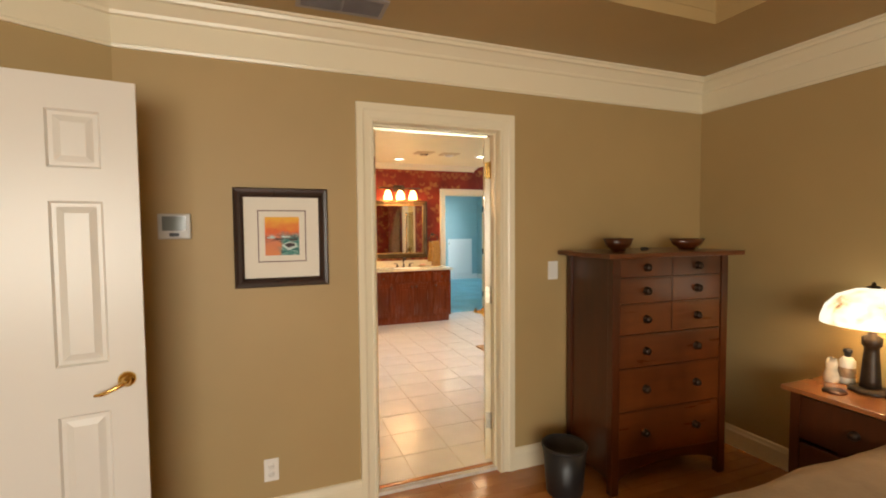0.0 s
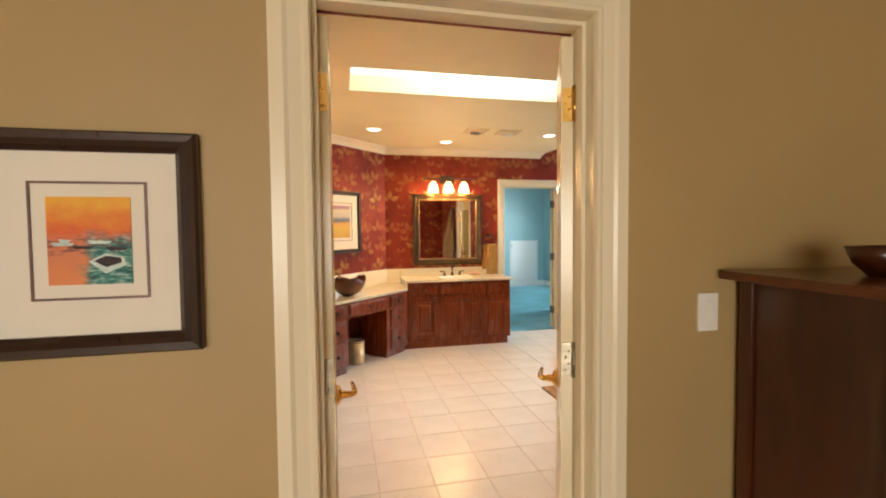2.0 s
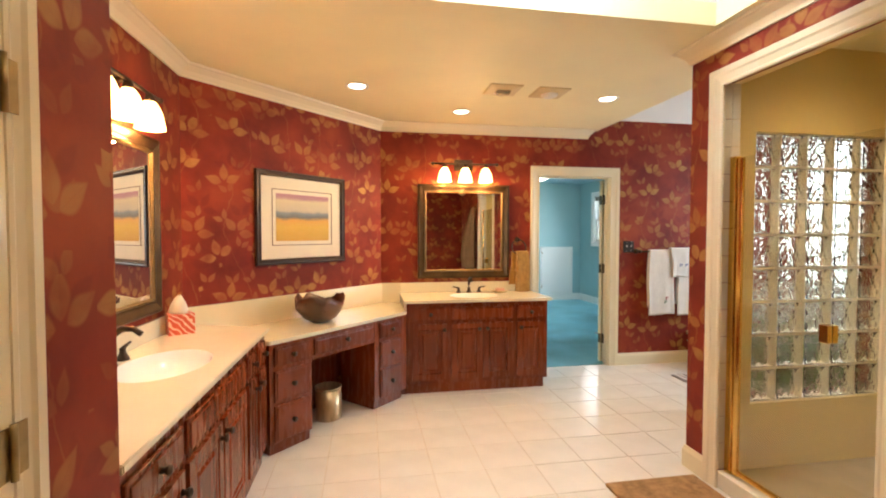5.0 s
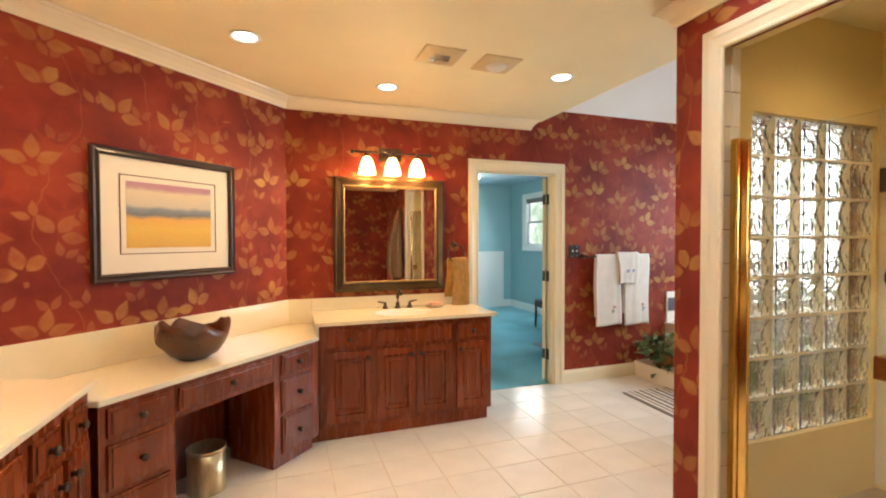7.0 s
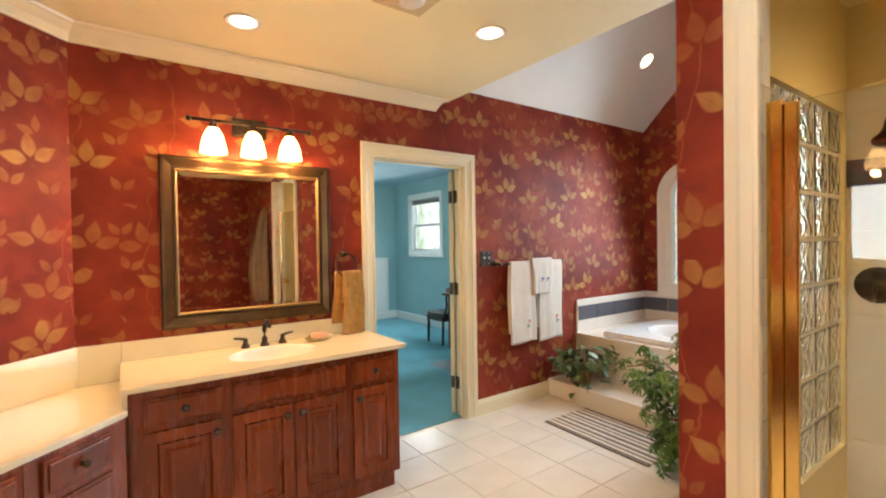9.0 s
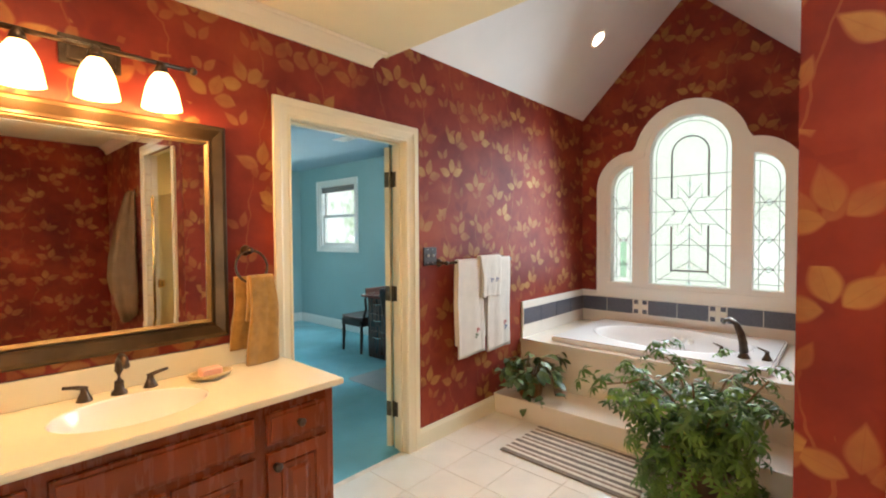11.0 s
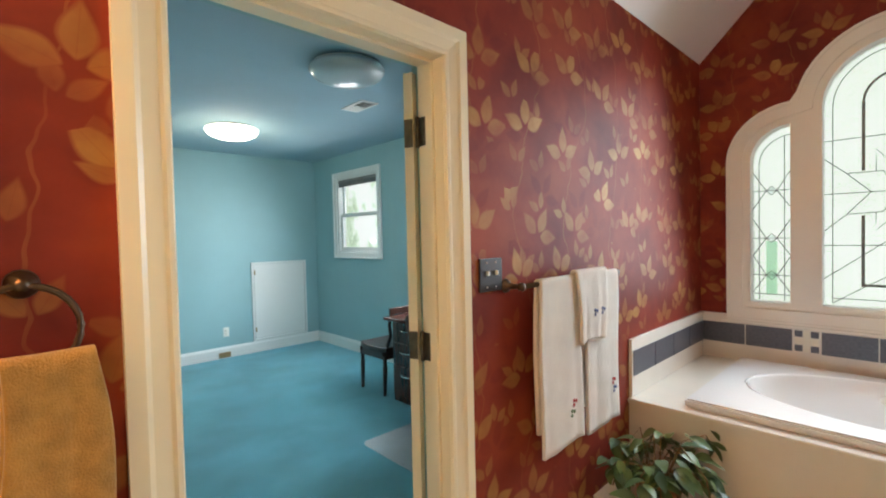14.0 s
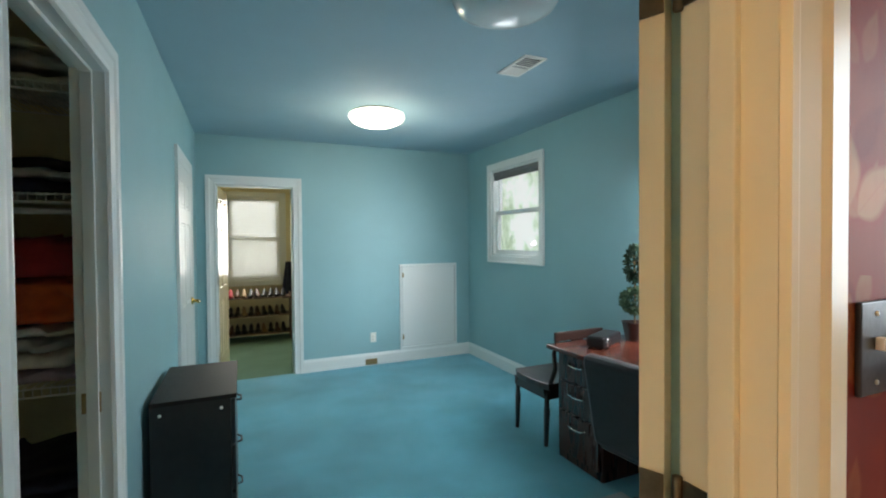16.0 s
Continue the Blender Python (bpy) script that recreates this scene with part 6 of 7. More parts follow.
towel(pose(4.17, Y2 - 0.075, 1.248), 0.30, -0.69, -0.60, 3, "white towel with embroidered flowers on the bar", M_TERRYW, folds=0.8, amp=0.005, blooms=((0.05, -0.51, 0), (0.035, -0.55, 2)), group="white towels", by=-0.040, thick=0.014)
towel(pose(4.52, Y2 - 0.075, 1.248), 0.30, -0.70, -0.58, 8, "white towel with embroidered flowers on the bar", M_TERRYW, folds=0.8, amp=0.005, blooms=((0.05, -0.50, 0), (0.06, -0.54, 1)), group="white towels", by=-0.040, thick=0.014)
towel(pose(4.40, Y2 - 0.092, 1.268), 0.21, -0.30, -0.2, 5, "small white hand towel draped over the towels", M_TERRYW, 1, 0.006, blooms=((-0.03, -0.17, 1), (0.035, -0.17, 1)), taper=1.25, group="white towels", name="hand_towel", by=-0.044, thick=0.014)


def gathered_cloth(rings, folds, seed, ripple=0.22):
    """A towel bunched on a hook: closed folds that widen and end unevenly; the wall at y=0."""
    r3 = random.Random(seed)
    ph = [r3.uniform(0, 6.28) for _ in range(3)]
    bm = bmesh.new()
    loops = []
    n = 36
    for z, rx, ry in rings:
        loop = []
        for k in range(n):
            a = math.tau * k / n
            f = 1 + ripple * math.sin(folds * a + ph[0] + 1.3 * z) + 0.45 * ripple * math.sin(2 * folds * a + ph[1])
            low = max(0.0, -z - 0.75) / 0.4
            loop.append(bm.verts.new((rx * f * math.cos(a), min(-0.004, -ry * 0.8 + ry * f * math.sin(a)), z - 0.16 * low * math.sin(a + ph[2]))))
        loops.append(loop)
    for p, q in zip(loops, loops[1:]):
        for k in range(n):
            bm.faces.new((p[k], q[k], q[(k + 1) % n], p[(k + 1) % n]))
    bm.faces.new(loops[0])
    bm.faces.new(loops[-1][::-1])
    bmesh.ops.recalc_face_normals(bm, faces=bm.faces[:])
    for f in bm.faces:
        f.smooth = True
    return bm


ring = thing("towel_ring", pose(2.560, Y2 - 0.0005, 1.372), "dark bronze towel ring beside the mirror", "towel ring")
part("mount", rot_x(lathe([(0, 0), (0.026, 0), (0.024, 0.008), (0.012, 0.016), (0.011, 0.045), (0.016, 0.052), (0, 0.06)], 16), 90), M_BRONZE, ring)
part("ring", tube([(0.075 * math.sin(a), -0.05 - 0.012 * (1 - math.cos(a)), -0.075 + 0.075 * math.cos(a)) for a in (math.tau * k / 28 for k in range(28))], 0.006, 8, True), M_BRONZE, ring)
gt = thing("hand_towel", pose(2.565, Y2 - 0.062, 1.245), "mustard gold hand towel folded through a ring", "towel")
part("cloth", drape(0.178, 0.0, -0.402, -0.20, 0.8, 0.006, 17, bulge=0.012, taper=0.70, bar_r=0.010, thick=0.016), M_TERRYG, gt, "", pose(0.026, -0.020, 0, 0, 0, 10))
part("under_layer", drape(0.165, -0.004, -0.335, -0.24, 0.9, 0.005, 23, taper=0.68, bar_r=0.008, thick=0.014), M_TERRYG, gt, "", pose(-0.018, 0.020, 0, 0, 0, -4))
rb = thing("bath_towel", pose(XS - 0.001, 3.78, 1.92, 0, 0, -90), "tan bath towel hanging from a hook", "towel")
part("hook", join(box(-0.012, 0.012, -0.006, 0, -0.03, 0.03, 0.003), tube([(0, -0.005, -0.01), (0, -0.04, -0.02), (0, -0.055, 0.005)], 0.006, 8)), M_BRONZE, rb)


part("cloth", gathered_cloth([(0.0, 0.03, 0.03), (-0.03, 0.05, 0.045), (-0.2, 0.07, 0.07), (-0.45, 0.10, 0.10), (-0.7, 0.14, 0.125), (-0.9, 0.17, 0.13), (-1.05, 0.16, 0.115), (-1.18, 0.12, 0.085)], 5, 21), M_TERRYT, rb)


def switch_plate(m, gangs, plate_mat, toggle_mat, label, rocker=False):
    ob = thing("light_switch", m, label, "switch", "switches")
    w = 0.07 + 0.046 * (gangs - 1)
    part("plate", box(-w / 2, w / 2, -0.007, 0, -0.057, 0.057, 0.0025), plate_mat, ob)
    for g in range(gangs):
        x = (g - (gangs - 1) / 2) * 0.046
        part("toggle", box(x - 0.005, x + 0.005, -0.017, -0.0072, -0.002, 0.014, 0.002) if not rocker else box(x - 0.016, x + 0.016, -0.0095, -0.0072, -0.033, 0.033, 0.002), toggle_mat, ob)
        for s in (-1, 1):
            part("screw", rot_x(lathe([(0, 0), (0.0035, 0), (0.003, 0.0015), (0, 0.0018)], 8), 90), toggle_mat, ob, "", pose(x, -0.007, s * 0.042))
    return ob


M_BPLATE = plain("dark_bronze_plate", (0.05, 0.045, 0.045), 0.35, 0.6, vary=0.2)
switch_plate(pose(3.828, Y2 - 0.0005, 1.294) @ Matrix.Scale(1.08, 4), 2, M_BPLATE, M_WHITE, "dark bronze double switch plate with white toggles")
switch_plate(pose(2.50, Y1B + 0.0005, 1.36, 0, 0, 180), 1, M_BPLATE, M_WHITE, "dark bronze switch plate on red paper")
switch_plate(pose(1.648, Y1 - 0.0005, 1.20), 1, M_WHITE, M_WHITE, "white light switch beside the doorway", True)


# ---- plants ----
def leaf_mat(name, lo, hi, rough=0.35):
    m, n, l, b = nodes(name)
    info = n.new("ShaderNodeObjectInfo")
    f = mth(n, l, "ADD", mth(n, l, "MULTIPLY", info.outputs["Random"], 0.7), mth(n, l, "MULTIPLY", tex(n, l, 30), 0.3))
    l.new(ramp(n, l, f, [(0.1, lo), (0.9, hi)]), b.inputs["Base Color"])
    b.inputs["Roughness"].default_value = rough
    b.inputs["Transmission Weight"].default_value = 0.0
    b.inputs["Subsurface Weight"].default_value = 0.0
    return m


def leaflet(bm, length, width, m, droop=0.25):
    """A pointed blade along +x with a midrib fold and a downward bend."""
    n = 5
    rows = []
    for i in range(n + 1):
        f = i / n
        w = width * math.sin(math.pi * min(1, f ** 0.8 * 0.97 + 0.02)) ** 0.8
        z = -droop * length * f * f
        rows.append([bm.verts.new(m @ Vector((length * f, s * w, z + 0.22 * w * abs(s)))) for s in (-1, 0, 1)])
    for a, b in zip(rows, rows[1:]):
        for j in range(2):
            f = bm.faces.new((a[j], b[j], b[j + 1], a[j + 1]))
            f.smooth = True


def umbrella_leaf(k, seed, mat):
    rnd = random.Random(seed)
    bm = bmesh.new()
    for dx, dy, dz in ((0, 0, 0), (0.065, 0.03, -0.03), (-0.045, 0.06, -0.045)):
        at = pose(dx, dy, dz, rnd.uniform(-25, 25), rnd.uniform(-25, 25), rnd.uniform(0, 360))
        for i in range(k):
            a = 360 * i / k + rnd.uniform(-12, 12)
            leaflet(bm, rnd.uniform(0.055, 0.085), rnd.uniform(0.0095, 0.0135), at @ pose(0, 0, 0, 0, 0, a) @ pose(0.008, 0, 0, 0, rnd.uniform(0, 22), 0), 0.35)
        bm = join(bm, tube([(dx, dy, dz), (dx * 0.3, dy * 0.3, -0.08)], 0.002, 4))
    return piece_mesh("leaf", bm, mat)


M_SCHEF = leaf_mat("umbrella_plant_leaf", (0.025, 0.085, 0.018), (0.16, 0.33, 0.055), 0.42)
M_STEM = plain("brown_stem", (0.20, 0.12, 0.05), 0.7, vary=0.3, scale=40)
M_TERRA = plain("dark_glazed_pot", (0.10, 0.065, 0.04), 0.3, vary=0.3, scale=10)
M_SOIL = plain("potting_soil", (0.03, 0.02, 0.012), 0.95, vary=0.4, scale=60, bumpy=1.0)
up = thing("umbrella_plant", pose(4.26, 5.67, 0.0), "bushy green umbrella plant in a floor pot", "plant")
part("pot", lathe([(0, 0), (0.12, 0), (0.13, 0.02), (0.155, 0.20), (0.165, 0.21), (0.165, 0.235), (0.15, 0.235), (0.145, 0.19), (0, 0.19)], 28), M_TERRA, up)
part("soil", lathe([(0.144, 0.191), (0.10, 0.205), (0, 0.21)], 20), M_SOIL, up)
LEAVES = [umbrella_leaf(7, 11, M_SCHEF), umbrella_leaf(8, 12, M_SCHEF), umbrella_leaf(6, 13, M_SCHEF)]
rnd = random.Random(4)
for s in range(14):
    a = math.tau * s / 14 + rnd.uniform(-0.25, 0.25)
    reach = rnd.uniform(0.18, 0.54)
    top = rnd.uniform(0.52, 0.76) if reach < 0.36 else rnd.uniform(0.15, 0.58)
    lean = Vector((math.cos(a) * reach * 0.85, math.sin(a) * reach * 0.92, 0))
    path = [Vector((math.cos(a) * 0.04, math.sin(a) * 0.04, 0.19))]
    for k in range(1, 7):
        f = k / 6
        path.append(Vector((lean.x * f ** 1.3, lean.y * f ** 1.3, 0.19 + (top + 0.1 - 0.19) * math.sin(f * 1.9) / math.sin(1.2) * 0.95 if reach > 0.36 else 0.19 + (top - 0.19) * f)))
    stem = part("stem", tube(path, [0.009 - 0.0008 * k for k in range(7)], 7), M_STEM, up)
    for k in range(21):
        f = rnd.uniform(0.25, 1.0)
        i = min(5, int(f * 6))
        p = path[i].lerp(path[i + 1], f * 6 - i)
        d = Vector((rnd.uniform(-1, 1), rnd.uniform(-1, 1), rnd.uniform(-1.1, 0.8))).normalized() * rnd.uniform(0.05, 0.19)
        q = p + d
        if k < 5:
            b = a + rnd.uniform(-0.3, 0.3)
            q = Vector((math.cos(b), math.sin(b), 0)) * rnd.uniform(0.20, 0.36) + Vector((0, 0, rnd.uniform(0.06, 0.36)))
            d = Vector((q.x, q.y, 0))
        q.z = min(max(q.z, 0.06), 0.78)
        tilt = (Vector((d.x, d.y, 0)) * 3 + Vector((0, 0, 0.55))).normalized().to_track_quat("Z", "Y").to_matrix().to_4x4()
        sc = rnd.uniform(0.55, 0.88)
        share("leaf", LEAVES[k % 3], up, Matrix.Translation(q) @ tilt @ pose(0, 0, 0, 0, 0, rnd.uniform(0, 360)) @ Matrix.Scale(sc, 4))

M_POTHOS = leaf_mat("trailing_leaf", (0.02, 0.06, 0.02), (0.16, 0.25, 0.09))
pp = thing("trailing_houseplant", pose(4.72, 6.98, 0.1555), "trailing green houseplant in a wicker pot on the step", "plant")
part("pot", lathe([(0, 0), (0.085, 0), (0.105, 0.11), (0.11, 0.13), (0.10, 0.13), (0.095, 0.1), (0, 0.1)], 24), plain("wicker_pot", (0.38, 0.2, 0.09), 0.7, vary=0.3, scale=50, bumpy=0.6, bscale=80), pp)
PL = []
for sd_ in range(3):
    b_ = bmesh.new()
    leaflet(b_, 0.085 + 0.012 * sd_, 0.026, pose(0, 0, 0), 0.35)
    PL.append(piece_mesh("leaf", b_, M_POTHOS))
rnd = random.Random(9)
for s in range(17):
    a = math.tau * s / 17 + rnd.uniform(-0.2, 0.2)
    r1, h1 = rnd.uniform(0.08, 0.24), rnd.uniform(0.16, 0.36)
    front_drop = math.cos(a - radians(215)) > 0.5
    end = -0.10 if front_drop and s % 2 else rnd.uniform(0.03, h1)
    r2 = min(r1 + 0.05, 0.26)
    path = [Vector((0.03 * math.cos(a), 0.03 * math.sin(a), 0.10)), Vector((r1 * 0.5 * math.cos(a), r1 * 0.5 * math.sin(a), h1)), Vector((r1 * math.cos(a), r1 * math.sin(a), (h1 + end) / 2 + 0.03)), Vector((r2 * math.cos(a), r2 * math.sin(a), end))]
    for q in path:
        q.y = min(q.y, 0.235)
        q.x = min(q.x, 0.24)
    part("vine", tube(path, 0.003, 5), M_STEM, pp)
    for k in range(9):
        f = rnd.uniform(0.4, 3.0)
        i = min(2, int(f))
        p = path[i].lerp(path[i + 1], f - i) + Vector((rnd.uniform(-0.03, 0.02), rnd.uniform(-0.03, 0.0), rnd.uniform(-0.02, 0.03)))
        p.y, p.x = min(p.y, 0.20), min(p.x, 0.21)
        turn = math.degrees(a) + rnd.uniform(-70, 70)
        if p.y > 0.1:
            turn = 180 + rnd.uniform(0, 120)
        share("leaf", PL[k % 3], pp, Matrix.Translation(p) @ pose(0, 0, 0, rnd.uniform(-30, 30), rnd.uniform(-20, 60), turn) @ Matrix.Scale(rnd.uniform(0.8, 1.15), 4))

# ---- office ----
M_DOMEGLOW = glow("lit_dome", (1.0, 0.93, 0.74), 5.0)
M_DOME = plain("frosted_dome", (0.62, 0.68, 0.70), 0.2, vary=0.02, bumpy=0, coat=0.1)


def dome_light(m, mat, label):
    ob = thing("ceiling_dome_light", m, label, "ceiling light", "dome lights")
    part("base", lathe([(0, -0.001), (0.20, -0.001), (0.215, -0.008), (0.215, -0.022), (0, -0.022)], 36), M_WHITE, ob)
    part("dome", lathe([(0.23, -0.0225), (0.236, -0.04), (0.215, -0.075), (0.15, -0.105), (0.07, -0.118), (0, -0.12)], 36), mat, ob)
    return ob


dome_light(pose(4.10, 10.66, BCEIL), M_DOMEGLOW, "round frosted ceiling dome light, lit")
dome_light(pose(4.11, 8.62, BCEIL), M_DOME, "round frosted ceiling dome light, unlit")
lamp("POINT", "dome_bulb", pose(4.10, 10.66, BCEIL - 0.24), 17, (1.0, 0.9, 0.7), 0.12)
cv = thing("ceiling_vent", pose(4.66, 9.32, BCEIL, 0, 0, 0), "white slotted ceiling air register", "vent")
part("frame", join(box(-0.08, -0.06, -0.16, 0.16, -0.008, -0.0005, 0.002), box(0.06, 0.08, -0.16, 0.16, -0.008, -0.0005, 0.002), box(-0.06, 0.06, -0.16, -0.14, -0.008, -0.0005), box(-0.06, 0.06, 0.14, 0.16, -0.008, -0.0005), box(-0.06, 0.06, -0.005, 0.005, -0.008, -0.002)), M_WHITE, cv)
part("backing", box(-0.06, 0.06, -0.14, 0.14, -0.0015, -0.0005), M_BLACK, cv)
for k in range(12):
    if k != 6:
        part("slat", moved(box(-0.058, 0.058, -0.007, 0.007, -0.001, 0.001), pose(0, -0.13 + k * 0.0235, -0.006, 35 if k < 6 else -35)), M_WHITE, cv)
ap = thing("access_panel", pose(4.75, BY1 - 0.0005, 0.142), "white painted low access door with hinges", "access panel")
part("frame", frame_bars(0.745, 1.02, [(0, 0), (0, 0.016), (0.025, 0.018), (0.03, 0.0)]), M_OFFICETRIM, ap)
part("leaf", box(0.031, 0.714, -0.014, -0.001, 0.031, 0.989, 0.003), M_OFFICETRIM, ap)
for z in (0.12, 0.86):
    part("hinge", box(0.026, 0.044, -0.022, -0.0185, z, z + 0.06, 0.002), M_OLDBRASS, ap)


def outlet(m, label="white wall outlet"):
    ob = thing("wall_outlet", m, label, "outlet", "wall outlets")
    part("plate", box(-0.035, 0.035, -0.006, 0, -0.057, 0.057, 0.0025), M_WHITE, ob)
    for z in (-0.02, 0.02):
        part("socket", rot_x(lathe([(0, 0), (0.016, 0), (0.0155, 0.002), (0, 0.002)], 16), 90), M_WHITE, ob, "", pose(0, -0.006, z))
        for s in (-0.006, 0.006):
            part("slot", box(s - 0.001, s + 0.001, -0.0085, -0.0082, z - 0.004, z + 0.004), M_BLACK, ob)
    return ob


outlet(pose(4.42, BY1 - 0.0005, 0.32), "white wall outlet on the aqua wall")
fv = thing("floor_register", pose(4.39, BY1 - 0.018, 0.0), "small tan register in the baseboard", "vent")
part("frame", box(-0.07, 0.07, -0.008, -0.001, 0.01, 0.075, 0.003), plain("tan_register", (0.35, 0.24, 0.12), 0.4, 0.4), fv)
for k in range(7):
    part("slat", box(-0.055 + k * 0.0165, -0.048 + k * 0.0165, -0.011, -0.0085, 0.02, 0.065), M_OLDBRASS, fv)

fc = thing("filing_cabinet", pose(2.65, 9.27, 0.0) @ Matrix.Diagonal((1, 1, 1.035, 1)), "black laminate drawer cabinet against the aqua wall", "cabinet")
M_BLKLAM = plain("black_laminate", (0.014, 0.013, 0.014), 0.33, vary=0.25, scale=20, bumpy=0.05)
part("body", box(0.0, 0.33, 0.0, 0.64, 0.0, 0.68, 0.003), M_BLKLAM, fc)
part("top", box(0.0, 0.355, -0.008, 0.648, 0.6805, 0.70, 0.003), plain("dark_brown_laminate", (0.018, 0.015, 0.014), 0.5, vary=0.2, spec=0.25), fc)
for k in range(3):
    d = part("drawer", box(0.3305, 0.349, 0.01, 0.63, 0.03 + 0.217 * k, 0.235 + 0.217 * k, 0.003), M_BLKLAM, fc)
    part("pull", tube([(0.349, 0.27, 0.15 + 0.217 * k), (0.372, 0.29, 0.145 + 0.217 * k), (0.372, 0.35, 0.145 + 0.217 * k), (0.349, 0.37, 0.15 + 0.217 * k)], 0.005, 8), M_BLACK, d)
for x, z in ((0.04, 0.07), (0.29, 0.07), (0.04, 0.64), (0.29, 0.64)):
    part("cam_cap", rot_x(lathe([(0, 0), (0.008, 0), (0.007, 0.002), (0, 0.002)], 10), 90), M_WHITE, fc, "", pose(x, -0.0005, z))

dk = thing("desk", pose(4.96, 9.34, 0.0, 0, 0, -90), "dark cherry office desk with a drawer pedestal", "desk")
M_DESK = wood("desk_mahogany", (0.018, 0.006, 0.004), (0.085, 0.024, 0.014), 0.28)
M_DESKTOP = wood("desk_top_cherry", (0.05, 0.014, 0.010), (0.15, 0.040, 0.024), 0.14, (0.12, 1, 1))
part("top", box(-0.02, 1.42, -0.09, 0.70, 0.722, 0.75, 0.005), M_DESKTOP, dk)
part("pedestal", box(0.0, 0.40, 0.0, 0.66, 0.0, 0.7215, 0.003), M_DESK, dk)
part("pedestal", box(1.0, 1.40, 0.0, 0.66, 0.0, 0.7215, 0.003), M_DESK, dk)
part("modesty_panel", box(0.4005, 0.9995, 0.60, 0.62, 0.2, 0.7215), M_DESK, dk)
M_NICKEL = plain("satin_nickel", (0.6, 0.6, 0.58), 0.25, 1.0, vary=0.05)
for x0 in (0.02, 1.02):
    for z0, z1 in ((0.06, 0.32), (0.335, 0.52), (0.535, 0.71)):
        d = part("drawer", box(x0, x0 + 0.36, -0.019, -0.0005, z0, z1, 0.003), M_DESK, dk)
        part("pull", tube([(x0 + 0.11, -0.018, z1 - 0.06), (x0 + 0.125, -0.042, z1 - 0.066), (x0 + 0.18, -0.048, z1 - 0.07), (x0 + 0.235, -0.042, z1 - 0.066), (x0 + 0.25, -0.018, z1 - 0.06)], 0.006, 8), M_NICKEL, d, "satin nickel pull")
tp = thing("topiary", pose(5.47, 9.18, 0.7505), "small artificial double-ball topiary in a dark pot", "plant")
part("pot", lathe([(0, 0), (0.055, 0), (0.06, 0.01), (0.085, 0.12), (0.09, 0.125), (0.085, 0.13), (0.075, 0.12), (0, 0.11)], 4, pose(0, 0, 0, 0, 0, 30)), M_DARKWOOD, tp)
part("stem", tube([(0, 0, 0.11), (0.004, 0, 0.3), (0, 0.003, 0.6)], 0.007, 7), M_STEM, tp)
M_BOX = leaf_mat("boxwood_leaf", (0.014, 0.038, 0.018), (0.045, 0.095, 0.04), 0.8)


def leaf_ball(rx, rz, n, seed):
    r2 = random.Random(seed)
    bm = bmesh.new()
    for _ in range(n):
        d = Vector((r2.gauss(0, 1), r2.gauss(0, 1), r2.gauss(0, 1))).normalized()
        p = Vector((d.x * rx, d.y * rx, d.z * rz)) * r2.uniform(0.72, 1.08)
        leaflet(bm, r2.uniform(0.02, 0.032), 0.009, Matrix.Translation(p) @ d.to_track_quat("X", "Z").to_matrix().to_4x4() @ pose(0, 0, 0, r2.uniform(0, 180), r2.uniform(-60, 60), r2.uniform(-60, 60)))
    return bm


part("crown", moved(leaf_ball(0.082, 0.082, 620, 1), Matrix.Translation((0, 0, 0.27))), M_BOX, tp, "round ball of small green leaves")
part("crown", moved(leaf_ball(0.055, 0.12, 560, 2), Matrix.Translation((0, 0, 0.52))), M_BOX, tp, "tall ball of small green leaves")
ph = thing("desk_radio", pose(5.2, 9.18, 0.7505, 0, 0, 25), "black desk radio with a round chrome dial", "radio")
part("body", box(-0.15, 0.15, -0.06, 0.06, 0, 0.075, 0.02, seg=3), M_BLACK, ph)
part("dial", rot_x(lathe([(0, 0), (0.032, 0), (0.03, 0.006), (0.022, 0.008), (0, 0.006)], 20), 90), M_NICKEL, ph, "chrome dial", pose(-0.09, -0.06, 0.038))

sc = thing("side_chair", pose(4.95, 9.44, 0.0), "dark wooden low side chair beside the desk", "chair")
part("seat", prism([(0.0, 0.0), (0.46, 0.0), (0.46, 0.44), (0.02, 0.44), (-0.02, 0.36), (-0.03, 0.22), (-0.02, 0.08)], 0.40, 0.445, bevel=0.008), M_DARKWOOD, sc)
part("apron", join(box(0.0, 0.44, 0.02, 0.04, 0.33, 0.3995), box(0.0, 0.44, 0.40, 0.42, 0.33, 0.3995), box(0.0, 0.02, 0.04, 0.40, 0.33, 0.3995), box(0.42, 0.44, 0.04, 0.40, 0.33, 0.3995)), M_DARKWOOD, sc)
for x, y in ((0.015, 0.04), (0.015, 0.40), (0.43, 0.04), (0.43, 0.40)):
    part("leg", tube([(x, y, 0.3985), (x, y, 0.25), (x - 0.008, y, 0.0)], [0.028, 0.022, 0.015], 8), M_DARKWOOD, sc)
part("backrest", join(tube([(0.03, 0.02, 0.44), (0.05, -0.01, 0.55), (0.03, -0.02, 0.66), (0.06, -0.035, 0.80)], 0.016, 8), tube([(0.43, 0.02, 0.44), (0.41, -0.01, 0.55), (0.43, -0.02, 0.66), (0.40, -0.035, 0.80)], 0.016, 8), box(0.02, 0.44, -0.052, -0.028, 0.745, 0.81, 0.008), box(0.18, 0.28, -0.03, -0.012, 0.445, 0.745, 0.004)), M_DARKWOOD, sc)

